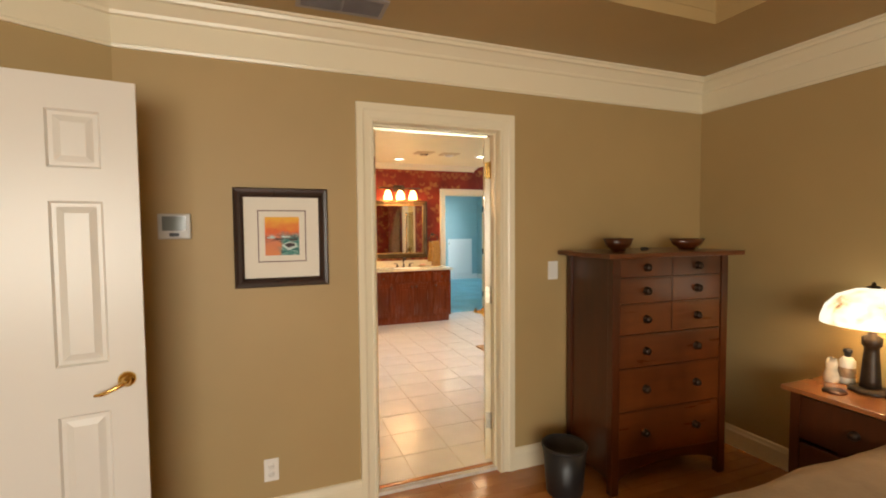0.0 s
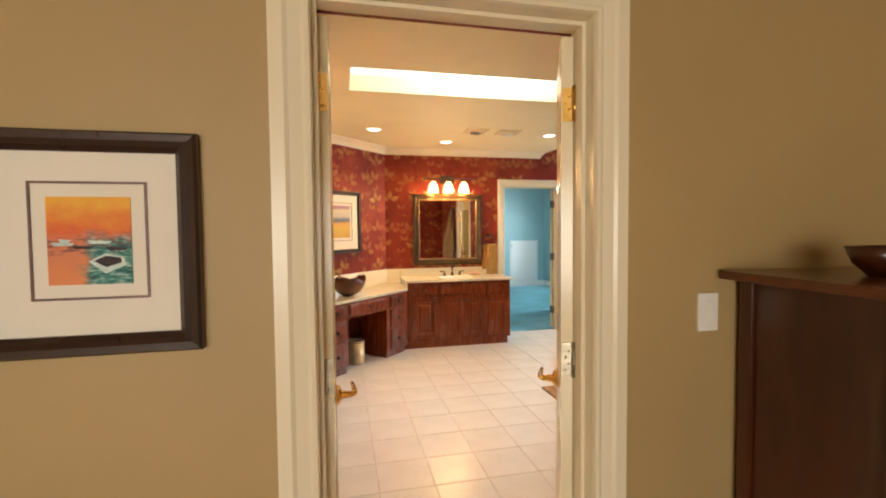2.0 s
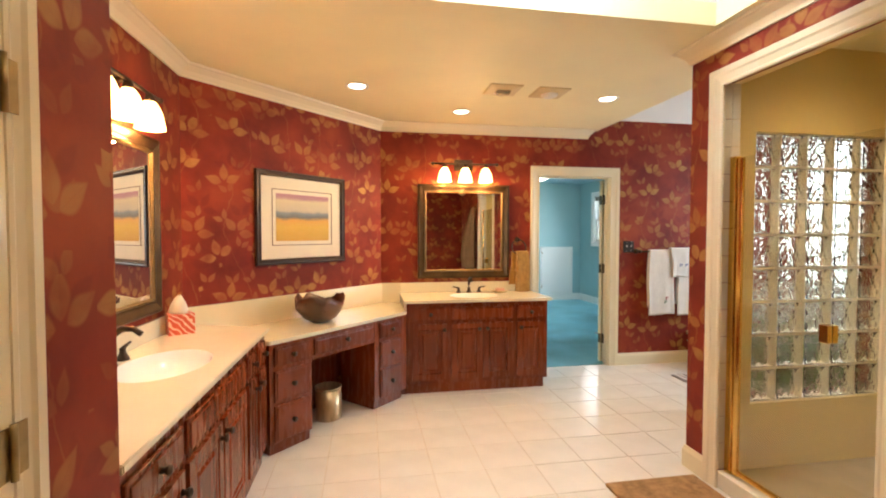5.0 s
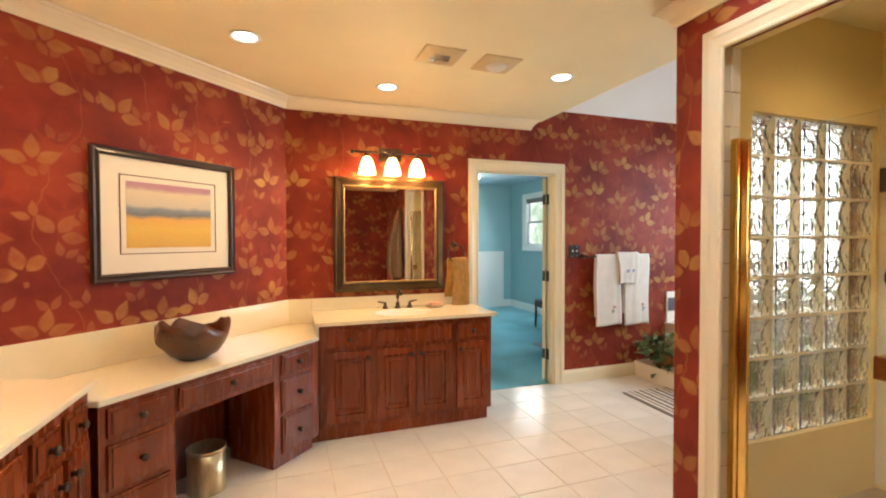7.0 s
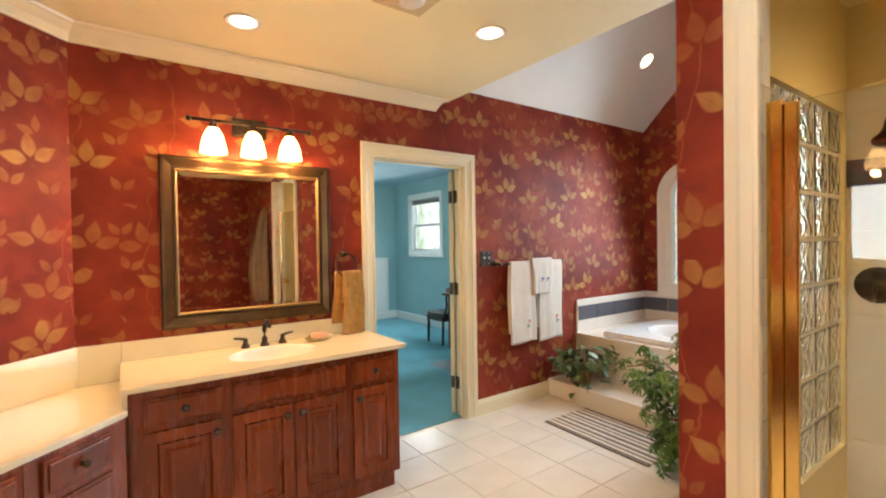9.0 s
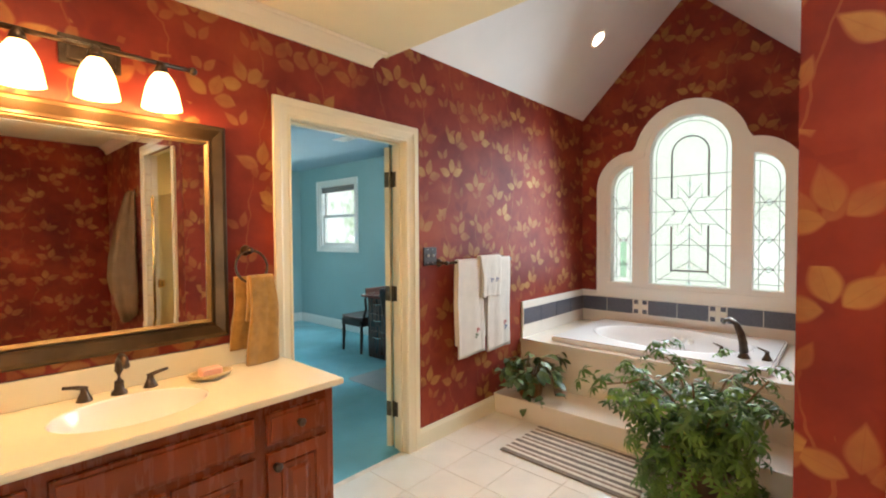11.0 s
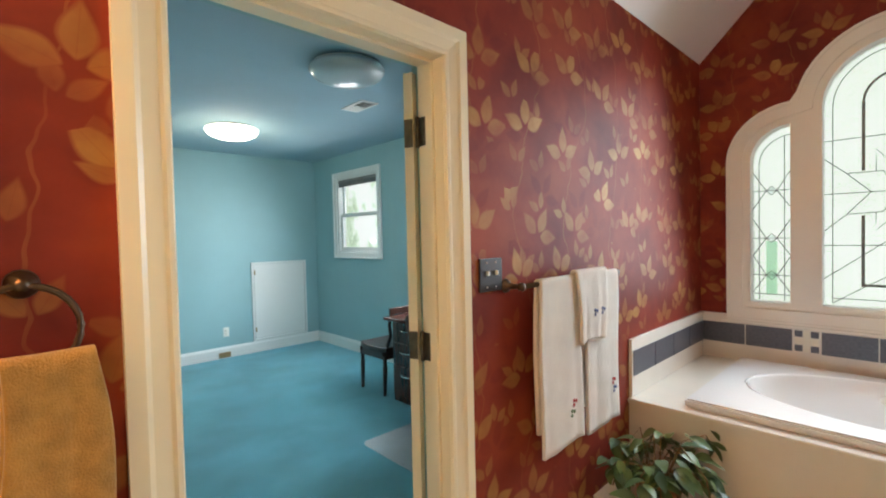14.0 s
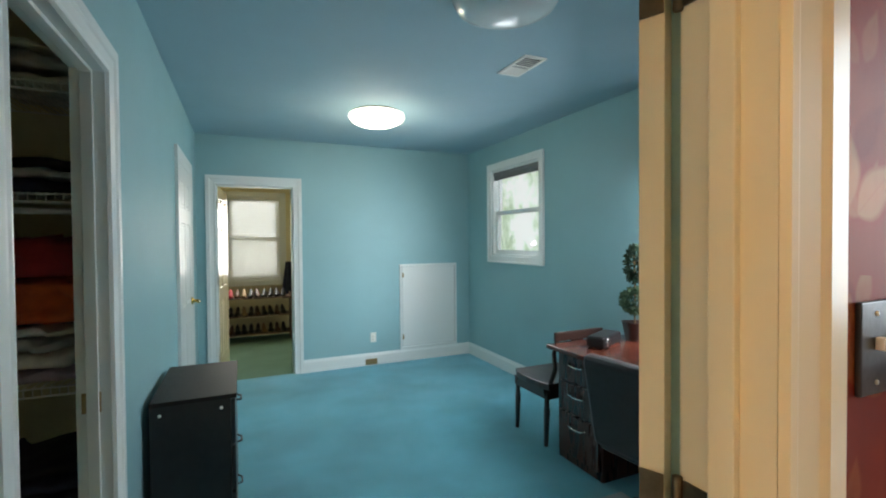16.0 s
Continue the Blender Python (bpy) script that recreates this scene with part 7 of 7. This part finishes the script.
cm = thing("chair_mat", pose(4.27, 7.88, 0.0005), "translucent grey plastic chair mat on the carpet", "chair mat")
part("sheet", prism([(0, 0), (0.72, 0), (0.72, 0.95), (0.03, 0.95), (0.0, 0.9)], 0, 0.004), plain("grey_vinyl", (0.42, 0.48, 0.52), 0.16, vary=0.05, bumpy=0.05, bscale=60), cm)
oc = thing("office_chair", pose(4.83, 8.36, 0.0045, 0, 0, -84), "black upholstered swivel office chair", "chair")
M_FABRIC = plain("black_fabric", (0.02, 0.022, 0.028), 0.8, vary=0.25, scale=30, bumpy=0.5, bscale=300, sheen=0.2)
part("seat", box(-0.25, 0.25, -0.22, 0.25, 0.43, 0.51, 0.035, seg=3), M_FABRIC, oc)
bk = box(-0.235, 0.235, -0.035, 0.035, 0.0, 0.45, 0.03, seg=3)
for v in bk.verts:
    v.co.y += 0.35 * v.co.x ** 2 * 2 - 0.05 * math.sin(v.co.z * 5)
    v.co.x *= 1 - 0.12 * max(0, v.co.z - 0.3) / 0.2
part("backrest", moved(bk, pose(0, -0.26, 0.47, 8)), M_FABRIC, oc)
part("column", lathe([(0.03, 0.10), (0.03, 0.26), (0.018, 0.265), (0.018, 0.43)], 14), M_BLACK, oc)
for k in range(5):
    a = math.tau * k / 5 + 0.3
    leg = part("base_leg", tube([(0.02 * math.cos(a), 0.02 * math.sin(a), 0.115), (0.29 * math.cos(a), 0.29 * math.sin(a), 0.075)], [0.024, 0.015], 8), M_BLACK, oc)
    part("caster", moved(lathe([(0, -0.02), (0.024, -0.02), (0.028, 0), (0.024, 0.02), (0, 0.02)], 14), pose(0.29 * math.cos(a), 0.29 * math.sin(a), 0.028, 90, 0, math.degrees(a))), M_BLACK, leg)
for s in (-1, 1):
    part("armrest", join(tube([(s * 0.25, -0.1, 0.47), (s * 0.30, -0.06, 0.52), (s * 0.30, -0.03, 0.66)], 0.014, 8), box(s * 0.30 - 0.028, s * 0.30 + 0.028, -0.14, 0.12, 0.66, 0.69, 0.01)), M_BLACK, oc)

# wardrobe beside the office: wire shelves, folded and hung clothes
CLOTHS = [plain("cloth_%s" % n, c, 0.9, vary=0.3, scale=12, bumpy=0.4, bscale=200) for n, c in (("black", (0.012, 0.012, 0.014)), ("red", (0.30, 0.02, 0.02)), ("orange", (0.50, 0.09, 0.02)), ("grey", (0.40, 0.39, 0.37)), ("cream", (0.70, 0.66, 0.58)), ("mauve", (0.50, 0.38, 0.42)), ("navy", (0.02, 0.025, 0.05)))]
for z in (0.44, 0.92, 1.62, 2.02):
    ws = thing("wire_shelf", pose(1.75, 8.98, z), "white coated wire closet shelf", "shelf", "wire shelves")
    for ry_, rz_ in ((0, 0), (0, -0.03), (0.5, 0)):
        part("rail", tube([(0, ry_, rz_), (0.76, ry_, rz_)], 0.004, 6), M_WHITE, ws)
    for k in range(30):
        part("wire", tube([(0.012 + 0.0255 * k, 0, -0.03), (0.012 + 0.0255 * k, 0, 0.004), (0.012 + 0.0255 * k, 0.5, 0.004)], 0.0022, 4), M_WHITE, ws)
rnd = random.Random(31)


def folded(m, w, d, h, mat, label):
    bm = box(-w / 2, w / 2, -d / 2, d / 2, 0, h, min(h * 0.45, 0.03), seg=2)
    bmesh.ops.subdivide_edges(bm, edges=[e for e in bm.edges if e.calc_length() > 0.05], cuts=7, use_grid_fill=True)
    crumple = 0.034 if h < 0.1 else 0.055
    for v in bm.verts:
        q = noise.noise(v.co * (11 if h < 0.1 else 14) + Vector(m.translation) * 5)
        v.co.z = max(0.0, v.co.z + min(crumple, 0.03) * (q - 0.35) * (v.co.z > h * 0.3))
        v.co.x += crumple * q
        v.co.y += crumple * 0.8 * q
    for f in bm.faces:
        f.smooth = True
    return tagged(part("folded_clothes", bm, mat, None, "", m), label, "clothes", "folded clothes")


NAMES = ["black", "red", "orange", "grey", "cream", "mauve", "navy"]
for base, cols in ((0.4485, (0, 6, 0)), (0.9285, (5, 4, 3, 4)), (1.6285, (6, 3, 0)), (2.0285, (4, 3, 4))):
    for x in (1.98, 2.33):
        z = base
        for c in cols:
            h = rnd.uniform(0.035, 0.075)
            folded(pose(x + rnd.uniform(-0.02, 0.02), 9.2 + rnd.uniform(-0.05, 0.03), z, 0, 0, rnd.uniform(-13, 13)), rnd.uniform(0.26, 0.33), rnd.uniform(0.32, 0.40), h, CLOTHS[c], "folded %s clothes on a wire shelf" % NAMES[c])
            z += h + 0.0025
        if base == 0.9285 and x > 2.2:
            for c, h in ((2, 0.17), (1, 0.15)):
                folded(pose(x, 9.19, z, 0, 0, 4), 0.33, 0.37, h, CLOTHS[c], "crumpled %s jacket on a pile" % NAMES[c])
                z += h + 0.0025
rod = thing("hanging_rail", pose(0, 0, 0), "white closet rail under the wire shelf", "rail")
part("rod", tube([(1.72, 9.02, 1.56), (2.51, 9.02, 1.56)], 0.012, 10), M_WHITE, rod)
for k, c in enumerate((0, 1, 1, 2, 2, 0, 6, 0)):
    g = thing("hanging_garment", pose(2.10 - 0.048 * k, 9.02, 1.56, 0, 0, 90 + rnd.uniform(-8, 8)), "%s garment on a hanger" % NAMES[c], "clothes", "hung clothes")
    part("hanger", join(tube([(0, 0, 0.0), (0.012, 0, 0.02), (0, 0, 0.034), (-0.014, 0, 0.02)], 0.002, 5), tube([(-0.18, 0, -0.10), (0, 0, -0.02), (0.18, 0, -0.10)], 0.003, 5)), M_WHITE, g)
    part("cloth", drape(0.38, -0.06, -0.32 + rnd.uniform(-0.03, 0.03), -0.30, 2, 0.016, 40 + k, taper=0.8, bar_r=0.006), CLOTHS[c], g)

# closet past the far doorway: shoe racks and a hung jacket
M_SHOE = [plain("shoe_black", (0.015, 0.014, 0.014), 0.35), plain("shoe_brown", (0.10, 0.045, 0.02), 0.4), plain("shoe_tan", (0.38, 0.25, 0.12), 0.5), plain("shoe_red", (0.45, 0.03, 0.05), 0.4)]
M_RACK = wood("weathered_rack", (0.10, 0.06, 0.035), (0.26, 0.17, 0.11), 0.6)
sr = thing("shoe_rack", pose(2.70, 13.95, 0.0), "weathered wooden shoe rack under the window", "shelf")
for z in (0.10, 0.36, 0.62):
    part("shelf", box(0, 1.0, 0, 0.32, z, z + 0.015, 0.003), M_RACK, sr)
for x in (0, 0.985):
    part("side", box(x, x + 0.015, 0.0, 0.32, 0.0, 0.68, 0.003), M_RACK, sr)


def shoe(m, mat, heel):
    ob = thing("shoe", m, "dark leather shoe on a rack" if mat in M_SHOE[:2] else "bright leather shoe on a rack", "shoe", "shoes on the rack")
    bm = bmesh.new()
    rings = []
    for f, w, h in ((0, 0.022, 0.075), (0.12, 0.032, 0.08), (0.35, 0.032, 0.075), (0.55, 0.036, 0.055), (0.75, 0.042, 0.045), (0.92, 0.032, 0.035), (1.0, 0.012, 0.02)):
        rings.append([bm.verts.new((w * math.cos(t), 0.26 * (1 - f) - 0.13, 0.012 + heel * max(0, 1 - f * 1.8) + (h * math.sin(t) if math.sin(t) > 0 else 0))) for t in (math.tau * k / 10 for k in range(10))])
    for a, b in zip(rings, rings[1:]):
        for i in range(10):
            bm.faces.new((a[i], a[(i + 1) % 10], b[(i + 1) % 10], b[i]))
    bm.faces.new(rings[0])
    bm.faces.new(rings[-1])
    bmesh.ops.recalc_face_normals(bm, faces=bm.faces[:])
    for f in bm.faces:
        f.smooth = True
    part("upper", bm, mat, ob)
    part("sole", join(box(-0.036, 0.036, -0.12, 0.02, 0.0, 0.011, 0.004), box(-0.024, 0.024, 0.06, 0.12, 0.0, 0.011 + heel, 0.004)), M_SHOE[0], ob)
    return ob


protos = [shoe(pose(2.78, 14.10, 0.6355), M_SHOE[0], 0.03), shoe(pose(2.87, 14.10, 0.6355), M_SHOE[3], 0.03), shoe(pose(2.96, 14.10, 0.6355), M_SHOE[1], 0.03), shoe(pose(3.05, 14.10, 0.6355), M_SHOE[2], 0.03)]
for zi, z in enumerate((0.1155, 0.3755, 0.6355)):
    for k in range(10):
        if zi == 2 and k < 4:
            continue
        copy_thing(protos[(0, 2, 0, 0, 0, 0, 3, 0, 2, 0)[(k + 3 * zi) % 10]], pose(2.78 + 0.09 * k, 14.10 + rnd.uniform(-0.01, 0.01), z, 0, 0, rnd.uniform(-6, 6)))
jk = thing("hanging_garment", pose(3.72, 14.33, 1.12, 0, 0, 0), "navy jacket hanging from a wall hook", "clothes", "hung clothes")
part("hook", tube([(0.0, 0.07, 0.02), (0, 0.0, 0.02), (0.0, -0.02, 0.0)], 0.006, 6), M_WHITE, jk)
part("cloth", drape(0.26, 0.0, -0.55, -0.5, 2, 0.03, 77, taper=0.6), CLOTHS[6], jk)

# ---- bedroom ----
dr = thing("dresser", pose(1.717, 1.985, BF, 0, 0, -3) @ Matrix.Diagonal((0.985, 0.975, 1.04, 1)), "tall oak chest of drawers with dark round knobs", "dresser")
M_KNOBIRON = plain("dark_iron_knob", (0.045, 0.025, 0.015), 0.4, 0.6)
for x in (0.0, 0.785):
    part("side_panel", box(x + 0.012, x + 0.038, 0.04, 0.44, 0.07, 1.27, 0.002), M_OAK, dr)
    for y in (0.0, 0.40):
        part("post", box(x, x + 0.05, y, y + 0.045, 0.0, 1.27, 0.004), M_OAK, dr)
part("back", box(0.05, 0.785, 0.40, 0.415, 0.07, 1.27), M_OAK, dr)
part("bottom", box(0.05, 0.785, 0.02, 0.40, 0.16, 0.18), M_OAK, dr)
tb_ = box(-0.065, 0.90, -0.055, 0.455, 1.2705, 1.295, 0.004)
part("top", tb_, M_OAKFACE, dr)
arch = [(0.05, 0.19), (0.785, 0.19), (0.785, 0.06)] + [(0.4175 + 0.3675 * math.cos(a), 0.06 + 0.085 * math.sin(a)) for a in (math.pi * k / 14 for k in range(1, 14))] + [(0.05, 0.06)]
part("arched_apron", moved(prism(arch, 0, 0.02), Matrix(((1, 0, 0, 0), (0, 0, 1, 0.008), (0, 1, 0, 0), (0, 0, 0, 1)))), M_OAK, dr)
rows = [(1.165, 1.288 - 0.022, True), (1.025, 1.155, True), (0.86, 1.015, True), (0.68, 0.85, False), (0.445, 0.67, False), (0.195, 0.435, False)]
for z0, z1, split in rows:
    part("rail", box(0.051, 0.784, 0.004, 0.02, z0 - 0.010, z0 - 0.001), M_OAK, dr)
    for a, b in (((0.055, 0.412), (0.424, 0.78)) if split else ((0.055, 0.78),)):
        d = part("drawer", box(a, b, 0.006, 0.03, z0, z1, 0.003), M_OAKFACE, dr)
        for kx in (((a + b) / 2,) if split else (0.234, 0.602)):
            part("knob", rot_x(lathe([(0, 0), (0.023, 0), (0.023, 0.004), (0.010, 0.008), (0.010, 0.014), (0.020, 0.020), (0.017, 0.027), (0, 0.03)], 16), 90), M_KNOBIRON, d, "dark round knob", pose(kx, 0.006, (z0 + z1) / 2))
part("divider", box(0.4125, 0.4235, 0.005, 0.03, 0.86, 1.27), M_OAK, dr)


def dish(m, rx, ry, h, name="wooden_dish", label="small turned wooden bowl on the dresser"):
    ob = lathe([(0, 0.0), (0.42, 0.0), (0.80, h * 0.45), (1.0, h), (0.95, h), (0.75, h * 0.5), (0.4, h * 0.16), (0, h * 0.14)], 26, Matrix.Diagonal((rx, ry, 1, 1)))
    return tagged(part(name, ob, M_OAK, None, "", m), label, "bowl", "bowls on the dresser")


dish(pose(1.91, 2.16, BF + 1.3475, 0, 0, 10), 0.10, 0.075, 0.075)
dish(pose(2.47, 2.17, BF + 1.3475, 0, 0, -12), 0.115, 0.07, 0.065, label="oval carved wooden bowl on the dresser")
tagged(part("trinket", lathe([(0, 0), (0.02, 0), (0.026, 0.008), (0.02, 0.018), (0, 0.022)], 12), M_BLACK, None, "", pose(2.11, 2.16, BF + 1.3475)), "small dark trinket on the dresser", "trinket")

bn = thing("waste_bin", pose(1.515, 2.13, BF), "black plastic waste bin beside the dresser", "bin")
part("body", lathe([(0.0, 0.0), (0.095, 0.0), (0.10, 0.01), (0.122, 0.27), (0.117, 0.27), (0.095, 0.015), (0, 0.013)], 28), M_BLACK, bn)
part("rim", lathe([(0.1225, 0.262), (0.128, 0.266), (0.127, 0.276), (0.117, 0.276), (0.1165, 0.2705), (0.1225, 0.2705), (0.1225, 0.262)], 28, caps=False), M_BLACK, bn)

ns = thing("nightstand", pose(2.505, 1.565, BF, 0, 0, -90), "oak nightstand with a shelf of drawers", "nightstand")
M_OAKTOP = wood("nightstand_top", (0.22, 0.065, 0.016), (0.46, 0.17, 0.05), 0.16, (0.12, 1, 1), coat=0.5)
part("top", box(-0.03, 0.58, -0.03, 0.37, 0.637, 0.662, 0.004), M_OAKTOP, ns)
for x in (0.0, 0.51):
    for y in (0.0, 0.31):
        lg = box(x, x + 0.045, y, y + 0.045, 0.0, 0.6365, 0.003)
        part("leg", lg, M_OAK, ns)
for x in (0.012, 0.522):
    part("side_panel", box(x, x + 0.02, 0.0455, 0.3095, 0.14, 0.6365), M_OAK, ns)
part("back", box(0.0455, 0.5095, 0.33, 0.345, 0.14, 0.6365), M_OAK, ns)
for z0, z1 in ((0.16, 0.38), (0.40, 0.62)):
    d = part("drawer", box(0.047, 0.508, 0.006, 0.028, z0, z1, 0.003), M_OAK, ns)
    part("knob", rot_x(lathe([(0, 0), (0.023, 0), (0.023, 0.004), (0.010, 0.008), (0.010, 0.014), (0.020, 0.020), (0.017, 0.027), (0, 0.03)], 16), 90), M_KNOBIRON, d, "dark round knob", pose(0.2775, 0.006, (z0 + z1) / 2))
NZ = BF + 0.6625
tl = thing("table_lamp", pose(2.765, 1.355, NZ), "table lamp with a painted glass shade, lit", "lamp")
M_LAMPBASE = plain("dark_bronze_lamp", (0.045, 0.03, 0.02), 0.4, 0.5, vary=0.3, scale=20)
part("foot", lathe([(0, 0), (0.09, 0), (0.088, 0.012), (0.06, 0.022), (0, 0.024)], 8), M_LAMPBASE, tl)
part("column", lathe([(0.045, 0.0245), (0.042, 0.06), (0.032, 0.20), (0.03, 0.22), (0.042, 0.235), (0.042, 0.27), (0.018, 0.285), (0.012, 0.45), (0, 0.452)], 8), M_LAMPBASE, tl)


def shade_mat():
    m, n, l, b = nodes("painted_glass_shade")
    q = tex(n, l, 11, detail=5.0)
    c = ramp(n, l, q, [(0.30, (0.40, 0.20, 0.07)), (0.38, (0.90, 0.70, 0.40)), (0.50, (1.0, 0.90, 0.68)), (0.62, (0.92, 0.88, 0.70)), (0.70, (0.55, 0.55, 0.40))])
    l.new(c, b.inputs["Base Color"])
    l.new(c, b.inputs["Emission Color"])
    b.inputs["Emission Strength"].default_value = 1.3
    b.inputs["Roughness"].default_value = 0.3
    return m


part("shade", lathe([(0.205, 0.335), (0.203, 0.36), (0.185, 0.42), (0.14, 0.475), (0.07, 0.508), (0.02, 0.515), (0.02, 0.510), (0.068, 0.502), (0.136, 0.470), (0.18, 0.417), (0.197, 0.36), (0.199, 0.335), (0.205, 0.335)], 32, caps=False), shade_mat(), tl, "reverse-painted glass dome shade, glowing")
part("finial", lathe([(0.03, 0.5155), (0.022, 0.525), (0.008, 0.53), (0.01, 0.54), (0, 0.548)], 12), M_LAMPBASE, tl)
lamp("POINT", "bedside_bulb", pose(2.765, 1.355, NZ + 0.37), 6.5, (1.0, 0.62, 0.28), 0.03)
bt2 = thing("lotion_bottle", pose(2.80, 1.47, NZ), "white lotion bottle with a dark pump cap", "bottle")
part("body", lathe([(0, 0), (0.034, 0), (0.036, 0.01), (0.034, 0.12), (0.02, 0.14), (0, 0.141)], 16), M_WHITE, bt2)
part("cap", lathe([(0.014, 0.1415), (0.014, 0.16), (0.02, 0.165), (0.018, 0.18), (0, 0.182)], 12), M_BLACK, bt2)
part("label_band", lathe([(0.0362, 0.035), (0.0365, 0.036), (0.0356, 0.085), (0.0352, 0.086)], 16, caps=False), plain("tan_label", (0.35, 0.25, 0.15), 0.5, vary=0.4, scale=40), bt2, "tan printed band")
tagged(part("ornament", lathe([(0, 0), (0.03, 0), (0.034, 0.03), (0.022, 0.07), (0.026, 0.10), (0.018, 0.125), (0, 0.13)], 14, None, 0.004), plain("glazed_cream", (0.75, 0.66, 0.5), 0.2, vary=0.2, scale=20), None, "", pose(2.76, 1.52, NZ)), "small cream glazed ornament on the nightstand", "ornament")
tagged(part("coaster", lathe([(0, 0), (0.048, 0), (0.05, 0.004), (0.046, 0.008), (0, 0.007)], 24), M_OAK, None, "", pose(2.60, 1.42, NZ)), "round wooden coaster on the nightstand", "coaster")

bd = thing("bed", pose(1.22, -0.68, BF), "large bed with a tan quilted bedspread", "bed")
M_SPREAD = plain("tan_bedspread", (0.40, 0.28, 0.15), 0.9, vary=0.12, scale=8, bumpy=0.6, bscale=60, sheen=0.2)
sp = box(0.0, 1.68, 0.0, 1.88, 0.06, 0.54, 0.09, seg=5)
bmesh.ops.subdivide_edges(sp, edges=[e for e in sp.edges if e.calc_length() > 0.4], cuts=14, use_grid_fill=True)
for v in sp.verts:
    v.co.z += 0.014 * noise.noise(v.co * 3.5)
    v.co.y += 0.012 * noise.noise(v.co * 6)
for f in sp.faces:
    f.smooth = True
part("bedspread", sp, M_SPREAD, bd)
for x, y in ((0.06, 0.06), (1.58, 0.06), (0.06, 1.78), (1.58, 1.78)):
    part("leg", box(x, x + 0.05, y, y + 0.05, 0, 0.062), M_DARKWOOD, bd)

th = thing("thermostat", pose(-0.410, Y1 - 0.0005, 1.487), "silver wall thermostat with a grey screen", "thermostat")
part("case", box(-0.066, 0.066, -0.026, 0, -0.058, 0.058, 0.006), plain("silver_plastic", (0.5, 0.5, 0.47), 0.35), th)
part("screen", box(-0.048, 0.048, -0.0275, -0.0262, -0.02, 0.046), plain("lcd_grey", (0.16, 0.18, 0.17), 0.15), th, "grey display")
part("button", box(-0.02, 0.02, -0.029, -0.0262, -0.046, -0.030, 0.002), M_BLACK, th)
outlet(pose(-0.024, Y1 - 0.0005, 0.26), "white wall outlet on the tan wall")
bv = thing("ceiling_vent", pose(0.33, 2.18, 2.499), "grey slotted register in the bedroom soffit", "vent")
M_VENTG = plain("grey_vent", (0.30, 0.28, 0.27), 0.5)
part("frame", join(box(-0.2, 0.2, -0.09, -0.07, -0.008, 0), box(-0.2, 0.2, 0.07, 0.09, -0.008, 0), box(-0.2, -0.18, -0.07, 0.07, -0.008, 0), box(0.18, 0.2, -0.07, 0.07, -0.008, 0), box(-0.006, 0.006, -0.07, 0.07, -0.008, 0)), M_VENTG, bv)
for k in range(9):
    part("slat", moved(box(-0.18, 0.18, -0.009, 0.009, -0.001, 0.001), pose(0, -0.06 + 0.015 * k, -0.005, 40)), M_VENTG, bv)

# ---- floors, piece by piece ----
# bath tiles
PITCH = 0.317
tiles = bpy.data.objects["floor_bath_base"]
tile_me = piece_mesh("floor_tile", box(-PITCH / 2 + 0.003, PITCH / 2 - 0.003, -PITCH / 2 + 0.003, PITCH / 2 - 0.003, -0.006, 0.0, 0.0015, seg=1), M_TILE)
rnd = random.Random(2)
for i in range(-3, 14):
    for j in range(-14, 1):
        cx, cy = 0.765 + PITCH * (i + 0.5), 6.934 + PITCH * (j + 0.5)
        if cx > 4.6 or cy < Y1B - 0.2 or (cx > 3.05 and cy < YT - 0.15) or (cx < 0.1 and cy < 6.2) or (cx - cy < -6.1):
            continue
        share("tile", tile_me, tiles, pose(cx, cy, rnd.uniform(-0.0004, 0.0004), rnd.uniform(-0.05, 0.05), rnd.uniform(-0.05, 0.05), 0))
# oak boards
boards = bpy.data.objects["floor_bedroom_base"]
BW = 0.082
lens = (0.9, 1.25, 0.7, 1.05)
mesh_of = {q: piece_mesh("floor_board", box(0.0008, q - 0.0008, 0.0006, BW - 0.0006, -0.016, 0.0, 0.001, seg=1), M_FLOORWOOD) for q in lens}
for r in range(22):
    y = Y1 - 0.002 + 0.06 - BW * (r + 1)
    x = max(-2.6, -0.66 - (Y1 - y) / 0.49)
    first = True
    while x < 2.89:
        q = rnd.choice(lens)
        f = min(1.0, (2.90 - x) / q) * (rnd.uniform(0.4, 1.0) if first else 1.0)
        first = False
        share("board", mesh_of[q], boards, pose(x, y, BF) @ Matrix.Diagonal((f, 1, 1, 1)))
        x += q * f
rest = bmesh.new()
y = Y1 - 0.002 + 0.06 - BW * 22
while y > -3.0:
    bm_box(rest, -2.6, 2.9, y - BW + 0.0006, y - 0.0006, BF - 0.016, BF - 0.0005)
    y -= BW
tagged(part("board_run", rest, M_FLOORWOOD, boards), kind="stuff")
setting("threshold", box(D1[0] + 0.001, D1[1] - 0.001, Y1 + 0.058, Y1B - 0.09 + 0.06, -0.02, 0.004, 0.003), M_FLOORWOOD, "oak threshold strip in the doorway", "threshold")
